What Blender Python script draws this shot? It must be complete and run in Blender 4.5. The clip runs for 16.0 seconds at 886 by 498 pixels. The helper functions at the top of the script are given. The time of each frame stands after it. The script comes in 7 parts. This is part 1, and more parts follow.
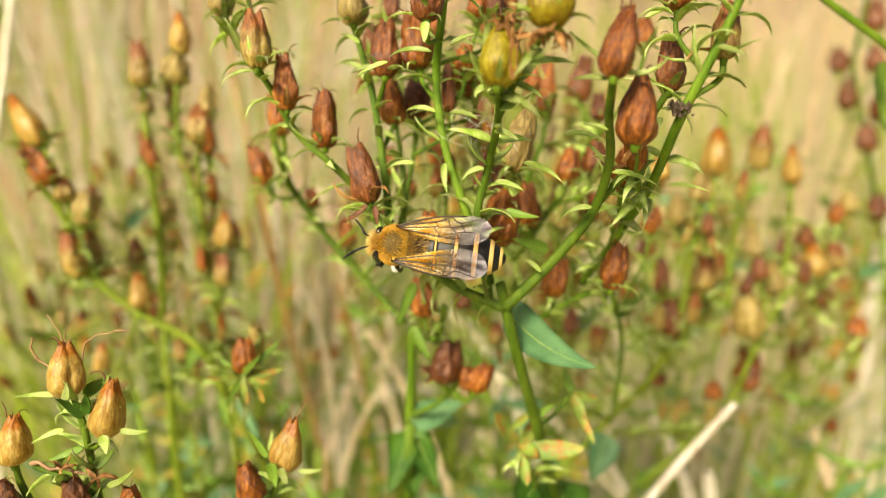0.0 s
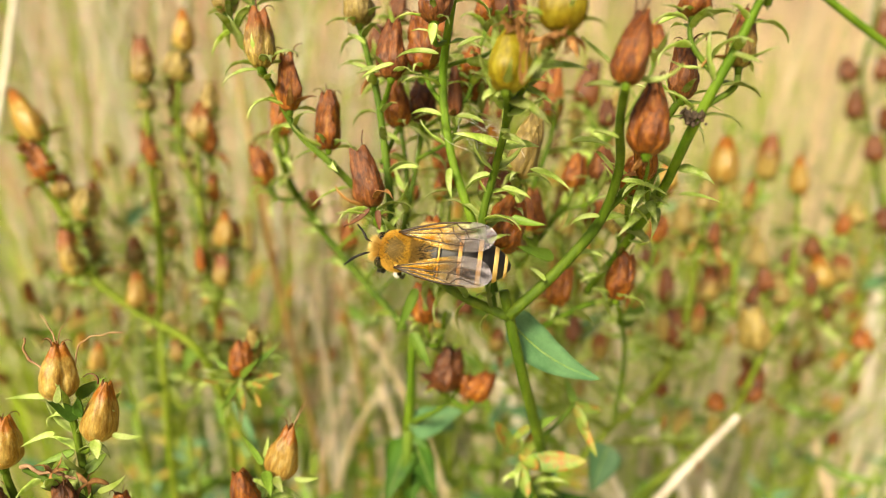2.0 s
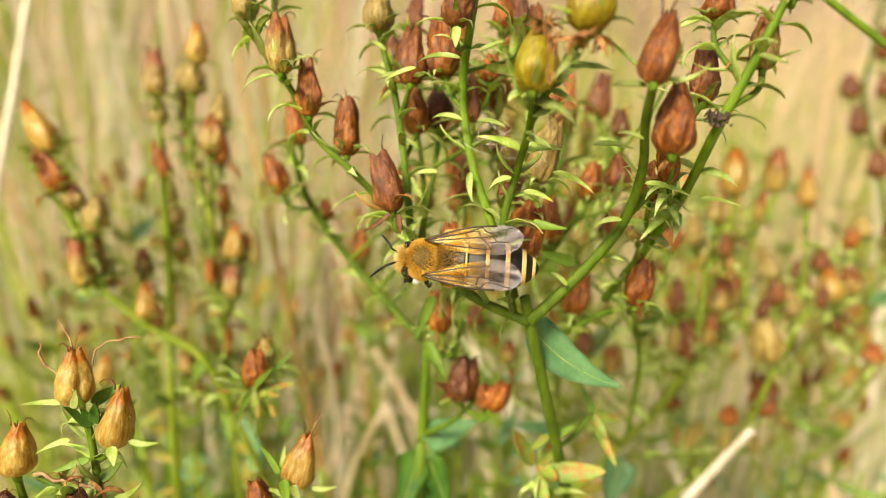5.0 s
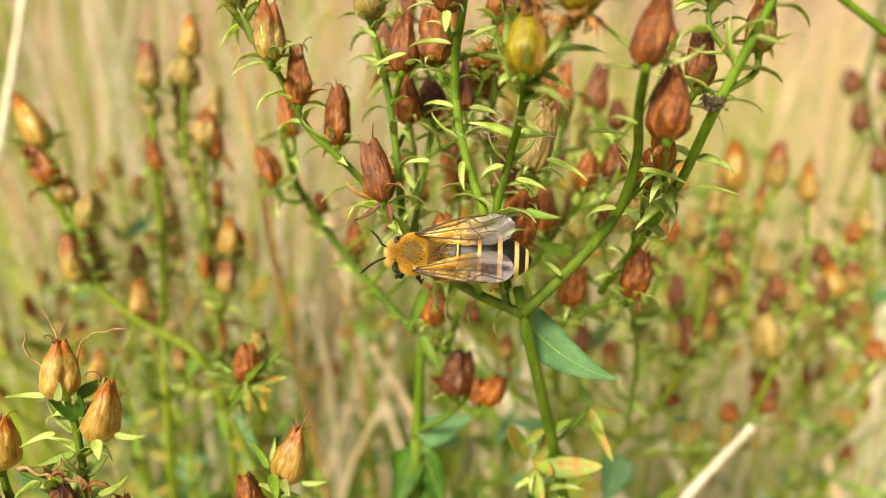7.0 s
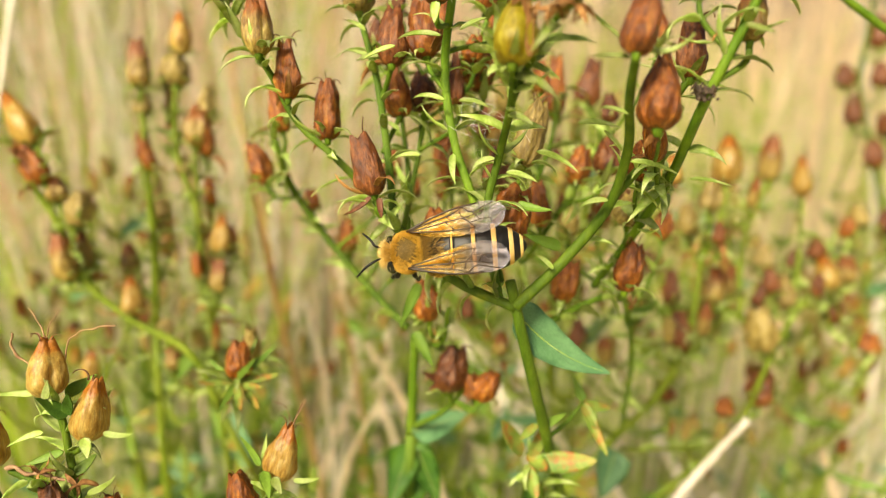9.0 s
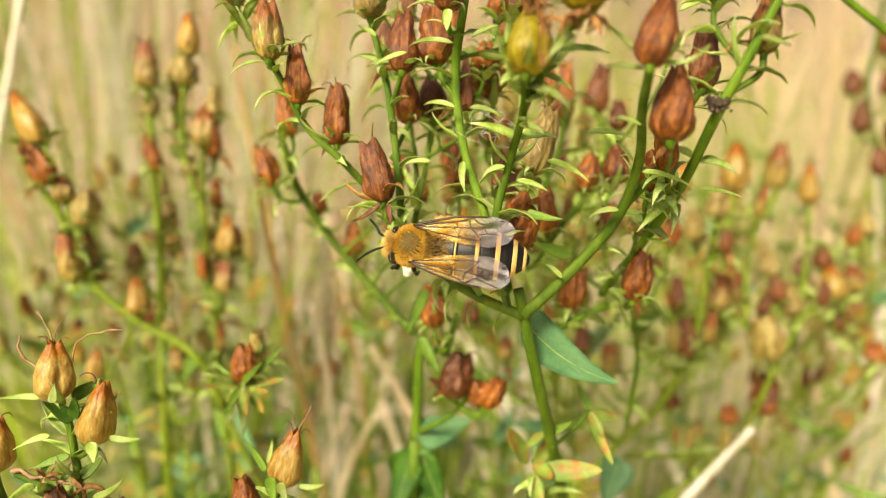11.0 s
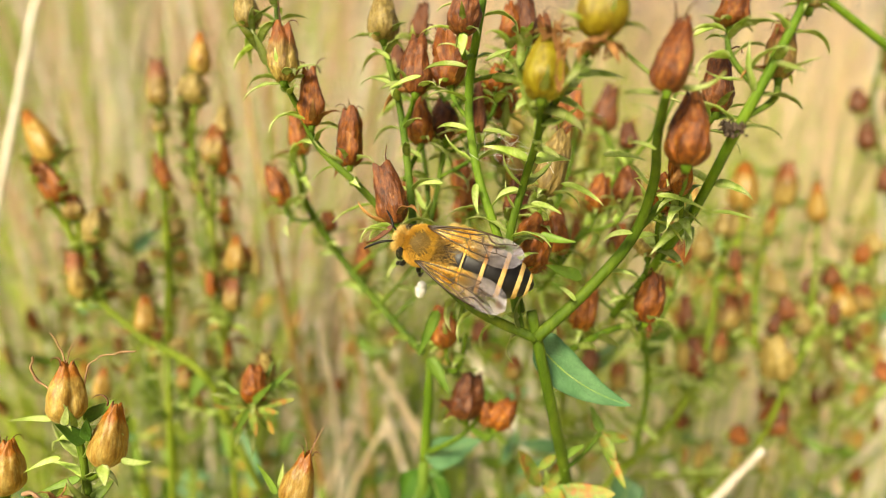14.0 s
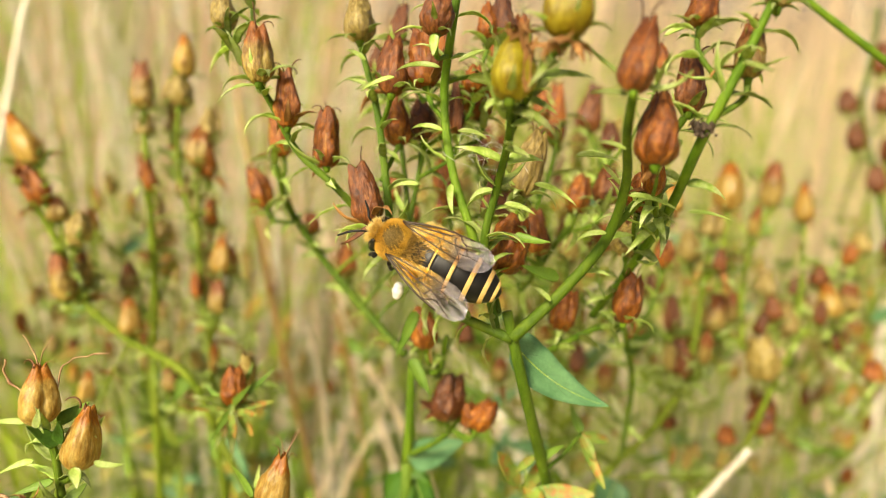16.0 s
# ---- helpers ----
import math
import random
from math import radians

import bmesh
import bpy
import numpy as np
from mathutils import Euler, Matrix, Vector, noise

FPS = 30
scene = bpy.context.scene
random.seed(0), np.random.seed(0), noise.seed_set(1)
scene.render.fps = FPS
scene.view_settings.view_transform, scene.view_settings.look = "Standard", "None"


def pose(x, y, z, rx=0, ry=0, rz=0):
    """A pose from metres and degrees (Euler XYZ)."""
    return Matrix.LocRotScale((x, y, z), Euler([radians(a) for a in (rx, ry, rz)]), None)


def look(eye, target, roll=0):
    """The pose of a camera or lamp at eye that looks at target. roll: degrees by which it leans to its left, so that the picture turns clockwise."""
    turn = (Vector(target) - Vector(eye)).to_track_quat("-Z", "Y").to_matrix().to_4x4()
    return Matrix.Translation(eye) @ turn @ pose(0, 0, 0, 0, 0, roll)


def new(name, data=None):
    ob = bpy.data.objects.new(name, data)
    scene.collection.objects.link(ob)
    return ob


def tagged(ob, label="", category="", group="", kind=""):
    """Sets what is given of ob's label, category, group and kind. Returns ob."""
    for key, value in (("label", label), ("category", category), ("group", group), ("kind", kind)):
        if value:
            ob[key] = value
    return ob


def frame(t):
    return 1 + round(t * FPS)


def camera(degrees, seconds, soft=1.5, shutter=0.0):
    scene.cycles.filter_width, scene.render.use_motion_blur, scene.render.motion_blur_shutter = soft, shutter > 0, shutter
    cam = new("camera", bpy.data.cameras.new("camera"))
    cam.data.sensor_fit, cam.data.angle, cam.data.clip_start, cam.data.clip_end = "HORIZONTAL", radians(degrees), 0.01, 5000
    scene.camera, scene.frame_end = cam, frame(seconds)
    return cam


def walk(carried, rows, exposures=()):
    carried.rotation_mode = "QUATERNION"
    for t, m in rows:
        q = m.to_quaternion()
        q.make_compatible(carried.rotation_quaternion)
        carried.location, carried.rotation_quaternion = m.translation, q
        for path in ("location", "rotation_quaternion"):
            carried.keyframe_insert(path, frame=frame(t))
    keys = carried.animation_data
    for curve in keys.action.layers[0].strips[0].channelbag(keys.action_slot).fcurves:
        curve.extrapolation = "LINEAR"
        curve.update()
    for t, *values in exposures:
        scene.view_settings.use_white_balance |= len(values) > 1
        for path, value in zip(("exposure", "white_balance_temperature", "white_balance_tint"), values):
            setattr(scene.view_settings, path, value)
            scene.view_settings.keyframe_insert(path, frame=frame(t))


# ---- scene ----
MM = 0.001
cam = camera(70.7, 16.0, soft=1.1)
# seconds, place in millimetres, turn in degrees
PATH = [
    (0, 0.00, 0.00, 500.00, 70.00, -0.00, 0.00),
    (0.5, -0.14, 0.44, 500.30, 69.97, -0.22, 0.11),
    (1, -0.57, 0.74, 499.98, 70.05, -0.66, 0.43),
    (1.5, -0.31, 0.95, 499.91, 70.12, -0.91, 0.51),
    (2, -0.22, 1.25, 499.99, 70.14, -1.03, 0.46),
    (2.5, -0.77, 1.36, 499.42, 70.27, -1.32, 0.57),
    (3, -0.98, 1.22, 498.94, 70.39, -1.39, 0.63),
    (3.5, -1.37, 1.03, 498.99, 70.71, -1.39, 0.91),
    (4, -1.95, 1.26, 498.99, 71.09, -1.32, 0.79),
    (4.2, -2.66, 1.06, 499.11, 71.51, -1.35, 0.54),
    (6.3, -0.97, 1.48, 497.39, 72.19, -0.89, 0.32),
    (6.5, -1.04, 1.88, 497.68, 72.15, -0.91, 0.34),
    (7, -1.21, 1.70, 497.39, 72.12, -0.91, 0.46),
    (7.5, -0.69, 1.73, 497.80, 72.06, -0.82, 0.57),
    (8, -0.36, 1.84, 497.51, 72.10, -0.62, 0.34),
    (8.5, 0.31, 1.79, 497.54, 72.03, -0.58, 0.21),
    (9, -0.76, 1.96, 496.85, 72.05, -0.57, 0.02),
    (11.5, -1.31, 2.31, 497.45, 72.04, -1.24, 0.49),
    (12, -1.15, 2.37, 497.41, 72.28, -1.16, 0.43),
    (12.5, -0.81, 2.56, 497.54, 72.43, -1.10, 0.35),
    (13, -0.54, 2.58, 497.99, 72.71, -1.17, 0.55),
    (13.5, -0.97, 2.73, 498.16, 72.88, -1.13, 0.53),
    (14, -2.21, 2.52, 498.01, 73.31, -1.28, 0.70),
    (14.5, -1.82, 2.35, 498.44, 73.37, -1.32, 1.02),
    (15, -1.32, 2.28, 498.28, 73.39, -1.19, 0.85),
    (15.5, -0.88, 2.59, 498.21, 73.39, -1.19, 0.61),
    (16, -0.24, 2.57, 497.94, 73.49, -1.13, 0.53),
]

EXPOSURE = 0.38
walk(cam, [(t, pose(x * MM, y * MM, z * MM, rx, ry, rz)) for t, x, y, z, rx, ry, rz in PATH], exposures=[(0.0, EXPOSURE, 7350, 6.0), (16.0, EXPOSURE, 7350, 6.0)])
cam.data.dof.use_dof = True
cam.data.dof.focus_distance = 0.0498
cam.data.dof.aperture_fstop = 19.0

# ---- light: thin bright cloud, the sun softened by it ----
SUN_UP, SUN_ROUND = radians(44), radians(212)
world = bpy.data.worlds.new("sky")
scene.world = world
world.use_nodes = True
sky = world.node_tree.nodes.new("ShaderNodeTexSky")
sky.sky_type, sky.sun_disc = "NISHITA", False
sky.sun_elevation, sky.sun_rotation = SUN_UP, SUN_ROUND
sky.air_density, sky.dust_density, sky.ozone_density = 0.6, 6.0, 0.0
back = world.node_tree.nodes["Background"]
back.inputs["Strength"].default_value = 0.095
world.node_tree.links.new(sky.outputs["Color"], back.inputs["Color"])
sun = new("sun", bpy.data.lights.new("sun", "SUN"))
sun.data.energy, sun.data.angle, sun.data.color = 5.0, radians(14), (1.0, 0.92, 0.76)
toward = Vector((math.sin(SUN_ROUND) * math.cos(SUN_UP), math.cos(SUN_ROUND) * math.cos(SUN_UP), math.sin(SUN_UP)))
sun.matrix_world = look(toward * 5, (0, 0, 0))


# ---- materials ----
def nodes_of(name):
    mat = bpy.data.materials.new(name)
    mat.use_nodes = True
    return mat, mat.node_tree.nodes, mat.node_tree.links


def ramp_node(nodes, links, source, stops):
    ramp = nodes.new("ShaderNodeValToRGB")
    while len(ramp.color_ramp.elements) < len(stops):
        ramp.color_ramp.elements.new(0.5)
    for el, (place, colour) in zip(ramp.color_ramp.elements, stops):
        el.position, el.color = place, (*colour, 1)
    links.new(source, ramp.inputs["Fac"])
    return ramp.outputs["Color"]


def blended(nodes, links, kind, fac, a, b):
    mix = nodes.new("ShaderNodeMix")
    mix.data_type, mix.blend_type = "RGBA", kind
    if isinstance(fac, float):
        mix.inputs["Factor"].default_value = fac
    else:
        links.new(fac, mix.inputs["Factor"])
    for socket, value in ((mix.inputs[6], a), (mix.inputs[7], b)):
        if isinstance(value, tuple):
            socket.default_value = (*value, 1)
        else:
            links.new(value, socket)
    return mix.outputs[2]


def noise_of(nodes, links, size, detail=4.0, stretch=(1, 1, 1), coords="Object", rough=0.55, grow=1000.0):
    """Noise whose features are about size millimetres across; grow: millimetres to a unit of the mesh, where that is scaled."""
    tc, mp, nz = nodes.new("ShaderNodeTexCoord"), nodes.new("ShaderNodeMapping"), nodes.new("ShaderNodeTexNoise")
    mp.inputs["Scale"].default_value = tuple(grow / size * s for s in stretch)
    nz.inputs["Scale"].default_value, nz.inputs["Detail"].default_value, nz.inputs["Roughness"].default_value = 1.0, detail, rough
    links.new(tc.outputs[coords], mp.inputs["Vector"])
    links.new(mp.outputs["Vector"], nz.inputs["Vector"])
    return nz.outputs["Fac"]


def surface(name, stops, size=1.0, fine=0.12, stretch=(1, 1, 1), rough=0.6, bump=0.4, through_light=0.0, vary=0.25, island=False, spots=None, coords="Object", spec=0.4, grow=1000.0):
    """A natural surface: two scales of noise for colour, a fine bump, and a share of light passing through."""
    mat, nodes, links = nodes_of(name)
    bsdf = nodes["Principled BSDF"]
    big = noise_of(nodes, links, size, 4.0, stretch, coords, 0.55, grow)
    small = noise_of(nodes, links, fine, 3.0, stretch, coords, 0.6, grow)
    col = ramp_node(nodes, links, big, stops)
    grain = ramp_node(nodes, links, small, [(0.25, (0.62, 0.62, 0.62)), (0.75, (1.18, 1.18, 1.18))])
    col = blended(nodes, links, "MULTIPLY", 0.6, col, grain)
    if spots:
        amount, colour, spot_size = spots
        s = noise_of(nodes, links, spot_size, 3.0, (1, 1, 1), coords, 0.6, grow)
        mask = ramp_node(nodes, links, s, [(1 - amount, (0, 0, 0)), (min(1.0, 1 - amount + 0.16), (1, 1, 1))])
        col = blended(nodes, links, "MIX", mask, col, colour)
    if island:
        geo = nodes.new("ShaderNodeNewGeometry")
        rnd = geo.outputs["Random Per Island"]
    else:
        info = nodes.new("ShaderNodeObjectInfo")
        rnd = info.outputs["Random"]
    lo, hi = 1 - vary, 1 + vary
    tone = ramp_node(nodes, links, rnd, [(0.0, (lo, lo * 0.95, lo * 0.9)), (0.5, (1, 1, 1)), (1.0, (hi, hi, hi * 0.95))])
    col = blended(nodes, links, "MULTIPLY", 1.0, col, tone)
    links.new(col, bsdf.inputs["Base Color"])
    bsdf.inputs["Roughness"].default_value = rough
    bsdf.inputs["Specular IOR Level"].default_value = spec
    bp = nodes.new("ShaderNodeBump")
    bp.inputs["Strength"].default_value, bp.inputs["Distance"].default_value = bump, MM * fine
    links.new(small, bp.inputs["Height"])
    links.new(bp.outputs["Normal"], bsdf.inputs["Normal"])
    if through_light:
        tl, add = nodes.new("ShaderNodeBsdfTranslucent"), nodes.new("ShaderNodeMixShader")
        links.new(col, tl.inputs["Color"])
        add.inputs["Fac"].default_value = through_light
        links.new(bsdf.outputs["BSDF"], add.inputs[1])
        links.new(tl.outputs["BSDF"], add.inputs[2])
        links.new(add.outputs["Shader"], nodes["Material Output"].inputs["Surface"])
    return mat


LONG = (1.0, 1.0, 0.22)
STEM = surface("green_stem", [(0.3, (0.06, 0.13, 0.005)), (0.5, (0.10, 0.19, 0.009)), (0.7, (0.17, 0.27, 0.02))], 1.6, 0.14, LONG, 0.55, 0.9, 0.12, spots=(0.30, (0.111, 0.0962, 0.0148), 0.7), spec=0.3)
STEM_PALE = surface("yellow_green_stem", [(0.3, (0.12, 0.18, 0.010)), (0.5, (0.19, 0.265, 0.020)), (0.7, (0.29, 0.36, 0.045))], 1.6, 0.14, LONG, 0.55, 0.9, 0.15, spots=(0.30, (0.22, 0.15, 0.03), 0.7), spec=0.3)
SEPAL = surface("sepal_green", [(0.30, (0.26, 0.40, 0.05)), (0.46, (0.43, 0.57, 0.13)), (0.62, (0.68, 0.75, 0.37))], 1.4, 0.12, (1, 1, 1), 0.45, 0.3, 0.4, 0.3)
STYLE = surface("dry_style", [(0.3, (0.05, 0.02, 0.01)), (0.7, (0.22, 0.09, 0.03))], 0.8, 0.1, (1, 1, 1), 0.6, 0.3)


def pod_surface(name, stops, spot, vary=0.25, rough=0.36, bump=0.9, thin=0.06, crisp=1.0, tip=None):
    """Dry papery skin: blotches, lengthwise veins, crumpled fine relief, dark specks and pale flakes."""
    mat, nodes, links = nodes_of(name)
    bsdf = nodes["Principled BSDF"]
    blotch = noise_of(nodes, links, 1.1, 5.0, (1, 1, 0.6), grow=5.5, rough=0.65)
    veins = noise_of(nodes, links, 0.30, 2.0, (1, 1, 0.10), grow=5.5)
    crumple = noise_of(nodes, links, 0.42, 5.0, (1, 1, 0.7), grow=5.5, rough=0.7)
    speck = noise_of(nodes, links, 0.16, 2.0, (1, 1, 0.8), grow=5.5)
    col = ramp_node(nodes, links, blotch, stops)
    if tip:
        tc, sep, rise = nodes.new("ShaderNodeTexCoord"), nodes.new("ShaderNodeSeparateXYZ"), nodes.new("ShaderNodeMath")
        links.new(tc.outputs["Object"], sep.inputs["Vector"])
        rise.operation = "MULTIPLY_ADD"
        links.new(blotch, rise.inputs[0])
        rise.inputs[1].default_value = 0.5
        links.new(sep.outputs["Z"], rise.inputs[2])
        col = blended(nodes, links, "MIX", ramp_node(nodes, links, rise.outputs["Value"], [(tip[0], (0, 0, 0)), (tip[0] + 0.22, (0.9, 0.9, 0.9))]), col, tip[1])
    col = blended(nodes, links, "MULTIPLY", 0.75, col, ramp_node(nodes, links, veins, [(0.34, (0.70, 0.66, 0.62)), (0.52, (1.0, 1.0, 1.0)), (0.70, (1.22, 1.22, 1.20))]))
    col = blended(nodes, links, "MULTIPLY", 0.9 * crisp, col, ramp_node(nodes, links, crumple, [(0.34, (0.50, 0.46, 0.44)), (0.50, (1.0, 1.0, 1.0)), (0.68, (1.45, 1.45, 1.45))]))
    amount, dark, _ = spot
    col = blended(nodes, links, "MIX", ramp_node(nodes, links, speck, [(1 - amount + 0.06, (0, 0, 0)), (1 - amount + 0.16, (0.85, 0.85, 0.85))]), col, dark)
    flake = noise_of(nodes, links, 0.5, 3.0, (1, 1, 0.5), grow=5.5, rough=0.7)
    col = blended(nodes, links, "MIX", ramp_node(nodes, links, flake, [(0.64, (0, 0, 0)), (0.72, (0.55, 0.55, 0.55))]), col, tuple(min(0.75, lift + 1.1 * c) for lift, c in zip((0.14, 0.08, 0.015), stops[-1][1])))
    info = nodes.new("ShaderNodeObjectInfo")
    lo, hi = 1 - vary, 1 + vary
    col = blended(nodes, links, "MULTIPLY", 1.0, col, ramp_node(nodes, links, info.outputs["Random"], [(0.0, (lo, lo * 0.95, lo * 0.9)), (0.5, (1, 1, 1)), (1.0, (hi, hi, hi * 0.95))]))
    links.new(col, bsdf.inputs["Base Color"])
    bsdf.inputs["Roughness"].default_value, bsdf.inputs["Specular IOR Level"].default_value = rough, 0.4
    low, high = nodes.new("ShaderNodeBump"), nodes.new("ShaderNodeBump")
    low.inputs["Strength"].default_value, low.inputs["Distance"].default_value = bump, MM * 0.14
    high.inputs["Strength"].default_value, high.inputs["Distance"].default_value = bump * 0.7, MM * 0.10
    links.new(crumple, low.inputs["Height"])
    links.new(veins, high.inputs["Height"])
    links.new(low.outputs["Normal"], high.inputs["Normal"])
    links.new(high.outputs["Normal"], bsdf.inputs["Normal"])
    tl, add = nodes.new("ShaderNodeBsdfTranslucent"), nodes.new("ShaderNodeMixShader")
    links.new(col, tl.inputs["Color"])
    add.inputs["Fac"].default_value = thin
    links.new(bsdf.outputs["BSDF"], add.inputs[1])
    links.new(tl.outputs["BSDF"], add.inputs[2])
    links.new(add.outputs["Shader"], nodes["Material Output"].inputs["Surface"])
    return mat


CAPSULE = {
    "rust": pod_surface("rust_capsule", [(0.32, (0.085, 0.020, 0.003)), (0.46, (0.19, 0.052, 0.005)), (0.57, (0.30, 0.095, 0.010)), (0.70, (0.43, 0.20, 0.038))], (0.43, (0.05, 0.011, 0.003), 0.5), 0.2),
    "dark": pod_surface("brown_capsule", [(0.34, (0.055, 0.016, 0.004)), (0.50, (0.13, 0.038, 0.008)), (0.72, (0.28, 0.11, 0.035))], (0.43, (0.03, 0.008, 0.003), 0.5)),
    "mix": pod_surface("rust_and_tan_capsule", [(0.36, (0.16, 0.085, 0.018)), (0.50, (0.27, 0.18, 0.04)), (0.64, (0.42, 0.32, 0.09))], (0.42, (0.10, 0.035, 0.008), 0.8), 0.15, crisp=0.8, tip=(0.72, (0.21, 0.055, 0.008))),
    "tan": pod_surface("olive_tan_capsule", [(0.34, (0.15, 0.10, 0.022)), (0.50, (0.29, 0.215, 0.058)), (0.70, (0.45, 0.355, 0.14))], (0.40, (0.12, 0.05, 0.012), 1.0), crisp=0.8),
    "orange": pod_surface("orange_tan_capsule", [(0.34, (0.33, 0.17, 0.026)), (0.48, (0.45, 0.285, 0.065)), (0.58, (0.51, 0.36, 0.10)), (0.70, (0.56, 0.43, 0.16))], (0.36, (0.30, 0.10, 0.015), 0.6), 0.12, 0.36, 0.35, 0.32, crisp=0.4, tip=(0.92, (0.40, 0.13, 0.012))),
    "green": pod_surface("yellow_green_capsule", [(0.34, (0.19, 0.125, 0.005)), (0.50, (0.25, 0.20, 0.007)), (0.70, (0.33, 0.29, 0.03))], (0.33, (0.20, 0.06, 0.010), 0.7), 0.05, 0.42, 0.45, 0.15, crisp=0.6),
}
CAPSULE["tapered"] = pod_surface("large_rust_capsule", [(0.32, (0.06, 0.015, 0.003)), (0.46, (0.15, 0.040, 0.005)), (0.57, (0.25, 0.075, 0.009)), (0.70, (0.42, 0.19, 0.036))], (0.45, (0.04, 0.010, 0.003), 0.6), 0.12, crisp=1.1)
LEAF = {
    "blue": surface("blue_green_leaf", [(0.3, (0.085, 0.21, 0.085)), (0.7, (0.17, 0.34, 0.155))], 2.0, 0.15, (1, 1, 1), 0.42, 0.35, 0.25, 0.15),
    "deep": surface("deep_green_leaf", [(0.3, (0.035, 0.12, 0.010)), (0.7, (0.10, 0.23, 0.022))], 2.5, 0.15, (1, 1, 1), 0.45, 0.35, 0.3, 0.2),
    "green": surface("green_leaf", [(0.3, (0.10, 0.22, 0.02)), (0.7, (0.28, 0.42, 0.06))], 2.5, 0.15, (1, 1, 1), 0.45, 0.35, 0.35, 0.25),
    "pale": surface("yellowing_leaf", [(0.34, (0.17, 0.32, 0.05)), (0.50, (0.32, 0.43, 0.08)), (0.64, (0.55, 0.44, 0.09))], 1.8, 0.15, (1, 1, 1), 0.45, 0.35, 0.35, 0.2, spots=(0.55, (0.50, 0.17, 0.05), 1.2)),
    "slender": SEPAL,
    "husk": surface("shrivelled_calyx", [(0.3, (0.07, 0.022, 0.008)), (0.7, (0.26, 0.10, 0.04))], 0.8, 0.12, (1, 1, 1), 0.55, 0.6, 0.1),
    "dry": surface("withered_leaf", [(0.3, (0.20, 0.075, 0.02)), (0.7, (0.52, 0.27, 0.09))], 1.0, 0.12, (1, 1, 1), 0.6, 0.6, 0.15),
}
STRAW = surface("dry_straw", [(0.25, (0.72, 0.54, 0.36)), (0.55, (0.92, 0.79, 0.60)), (0.8, (0.96, 0.90, 0.78))], 40, 2.0, (1, 1, 0.3), 0.55, 0.2, 0.45, 0.26, island=True)
GRASS = surface("green_grass", [(0.25, (0.30, 0.46, 0.03)), (0.6, (0.56, 0.70, 0.09)), (0.85, (0.80, 0.82, 0.25))], 40, 2.0, (1, 1, 0.3), 0.5, 0.2, 0.5, 0.3, island=True)
# darker copy of GRASS, with the shade of the undergrowth in its colour
GRASS_SHADED = surface("shaded_green_grass", [(0.25, (0.06, 0.14, 0.012)), (0.6, (0.16, 0.29, 0.03)), (0.85, (0.34, 0.44, 0.07))], 40, 2.0, (1, 1, 0.3), 0.5, 0.2, 0.4, 0.3, island=True)
SOIL = surface("thatch_and_soil", [(0.3, (0.40, 0.36, 0.10)), (0.5, (0.58, 0.50, 0.20)), (0.7, (0.70, 0.60, 0.34))], 60, 6.0, (1, 1, 1), 0.9, 0.8, 0.0, 0.0, spots=(0.45, (0.26, 0.36, 0.06), 90))
PALE_STRAW = surface("bleached_stalk", [(0.3, (0.74, 0.66, 0.50)), (0.7, (0.94, 0.90, 0.80))], 3.0, 0.3, LONG, 0.5, 0.4, 0.15, 0.1)
RUSSET = surface("russet_dry_grass", [(0.25, (0.58, 0.33, 0.19)), (0.55, (0.78, 0.52, 0.35)), (0.8, (0.90, 0.72, 0.55))], 40, 2.0, (1, 1, 0.3), 0.55, 0.2, 0.4, 0.2, island=True)
OCHRE = surface("golden_stalk", [(0.3, (0.42, 0.24, 0.07)), (0.7, (0.66, 0.43, 0.17))], 3.0, 0.3, LONG, 0.5, 0.4, 0.15, 0.1)
TENDRIL = surface("withered_tendril", [(0.3, (0.20, 0.10, 0.045)), (0.7, (0.52, 0.32, 0.18))], 0.8, 0.1, (1, 1, 1), 0.7, 0.6, 0.1, 0.1)
WEATHERED = surface("weathered_stalk", [(0.3, (0.52, 0.42, 0.33)), (0.5, (0.74, 0.66, 0.56)), (0.7, (0.88, 0.83, 0.76))], 2.0, 0.35, LONG, 0.6, 0.9, 0.1, 0.05, spots=(0.38, (0.30, 0.22, 0.15), 0.9))
SEED = surface("withered_seedhead", [(0.3, (0.02, 0.014, 0.010)), (0.7, (0.11, 0.075, 0.05))], 0.5, 0.1, (1, 1, 1), 0.8, 0.6)
FROTH = surface("white_froth", [(0.3, (0.80, 0.82, 0.84)), (0.7, (0.92, 0.93, 0.94))], 0.6, 0.1, (1, 1, 1), 0.25, 0.3, 0.2, 0.0)

# the insect's surfaces
FUR_GOLD = surface("golden_fur", [(0.3, (0.64, 0.38, 0.035)), (0.7, (0.88, 0.60, 0.13))], 1.4, 0.1, (1, 1, 1), 0.6, 0.0, 0.25, 0.25, island=True)
FUR_PALE = surface("pale_fur", [(0.3, (0.74, 0.52, 0.13)), (0.7, (0.90, 0.74, 0.33))], 1.4, 0.1, (1, 1, 1), 0.6, 0.0, 0.25, 0.2, island=True)
FUR_DARK = surface("brown_fur", [(0.3, (0.24, 0.14, 0.03)), (0.7, (0.52, 0.33, 0.08))], 1.4, 0.1, (1, 1, 1), 0.6, 0.0, 0.1, 0.3, island=True)
CUTICLE = surface("black_cuticle", [(0.3, (0.006, 0.006, 0.007)), (0.7, (0.016, 0.015, 0.014))], 0.8, 0.05, (1, 1, 1), 0.34, 0.25, 0.0, 0.1, spec=0.22)
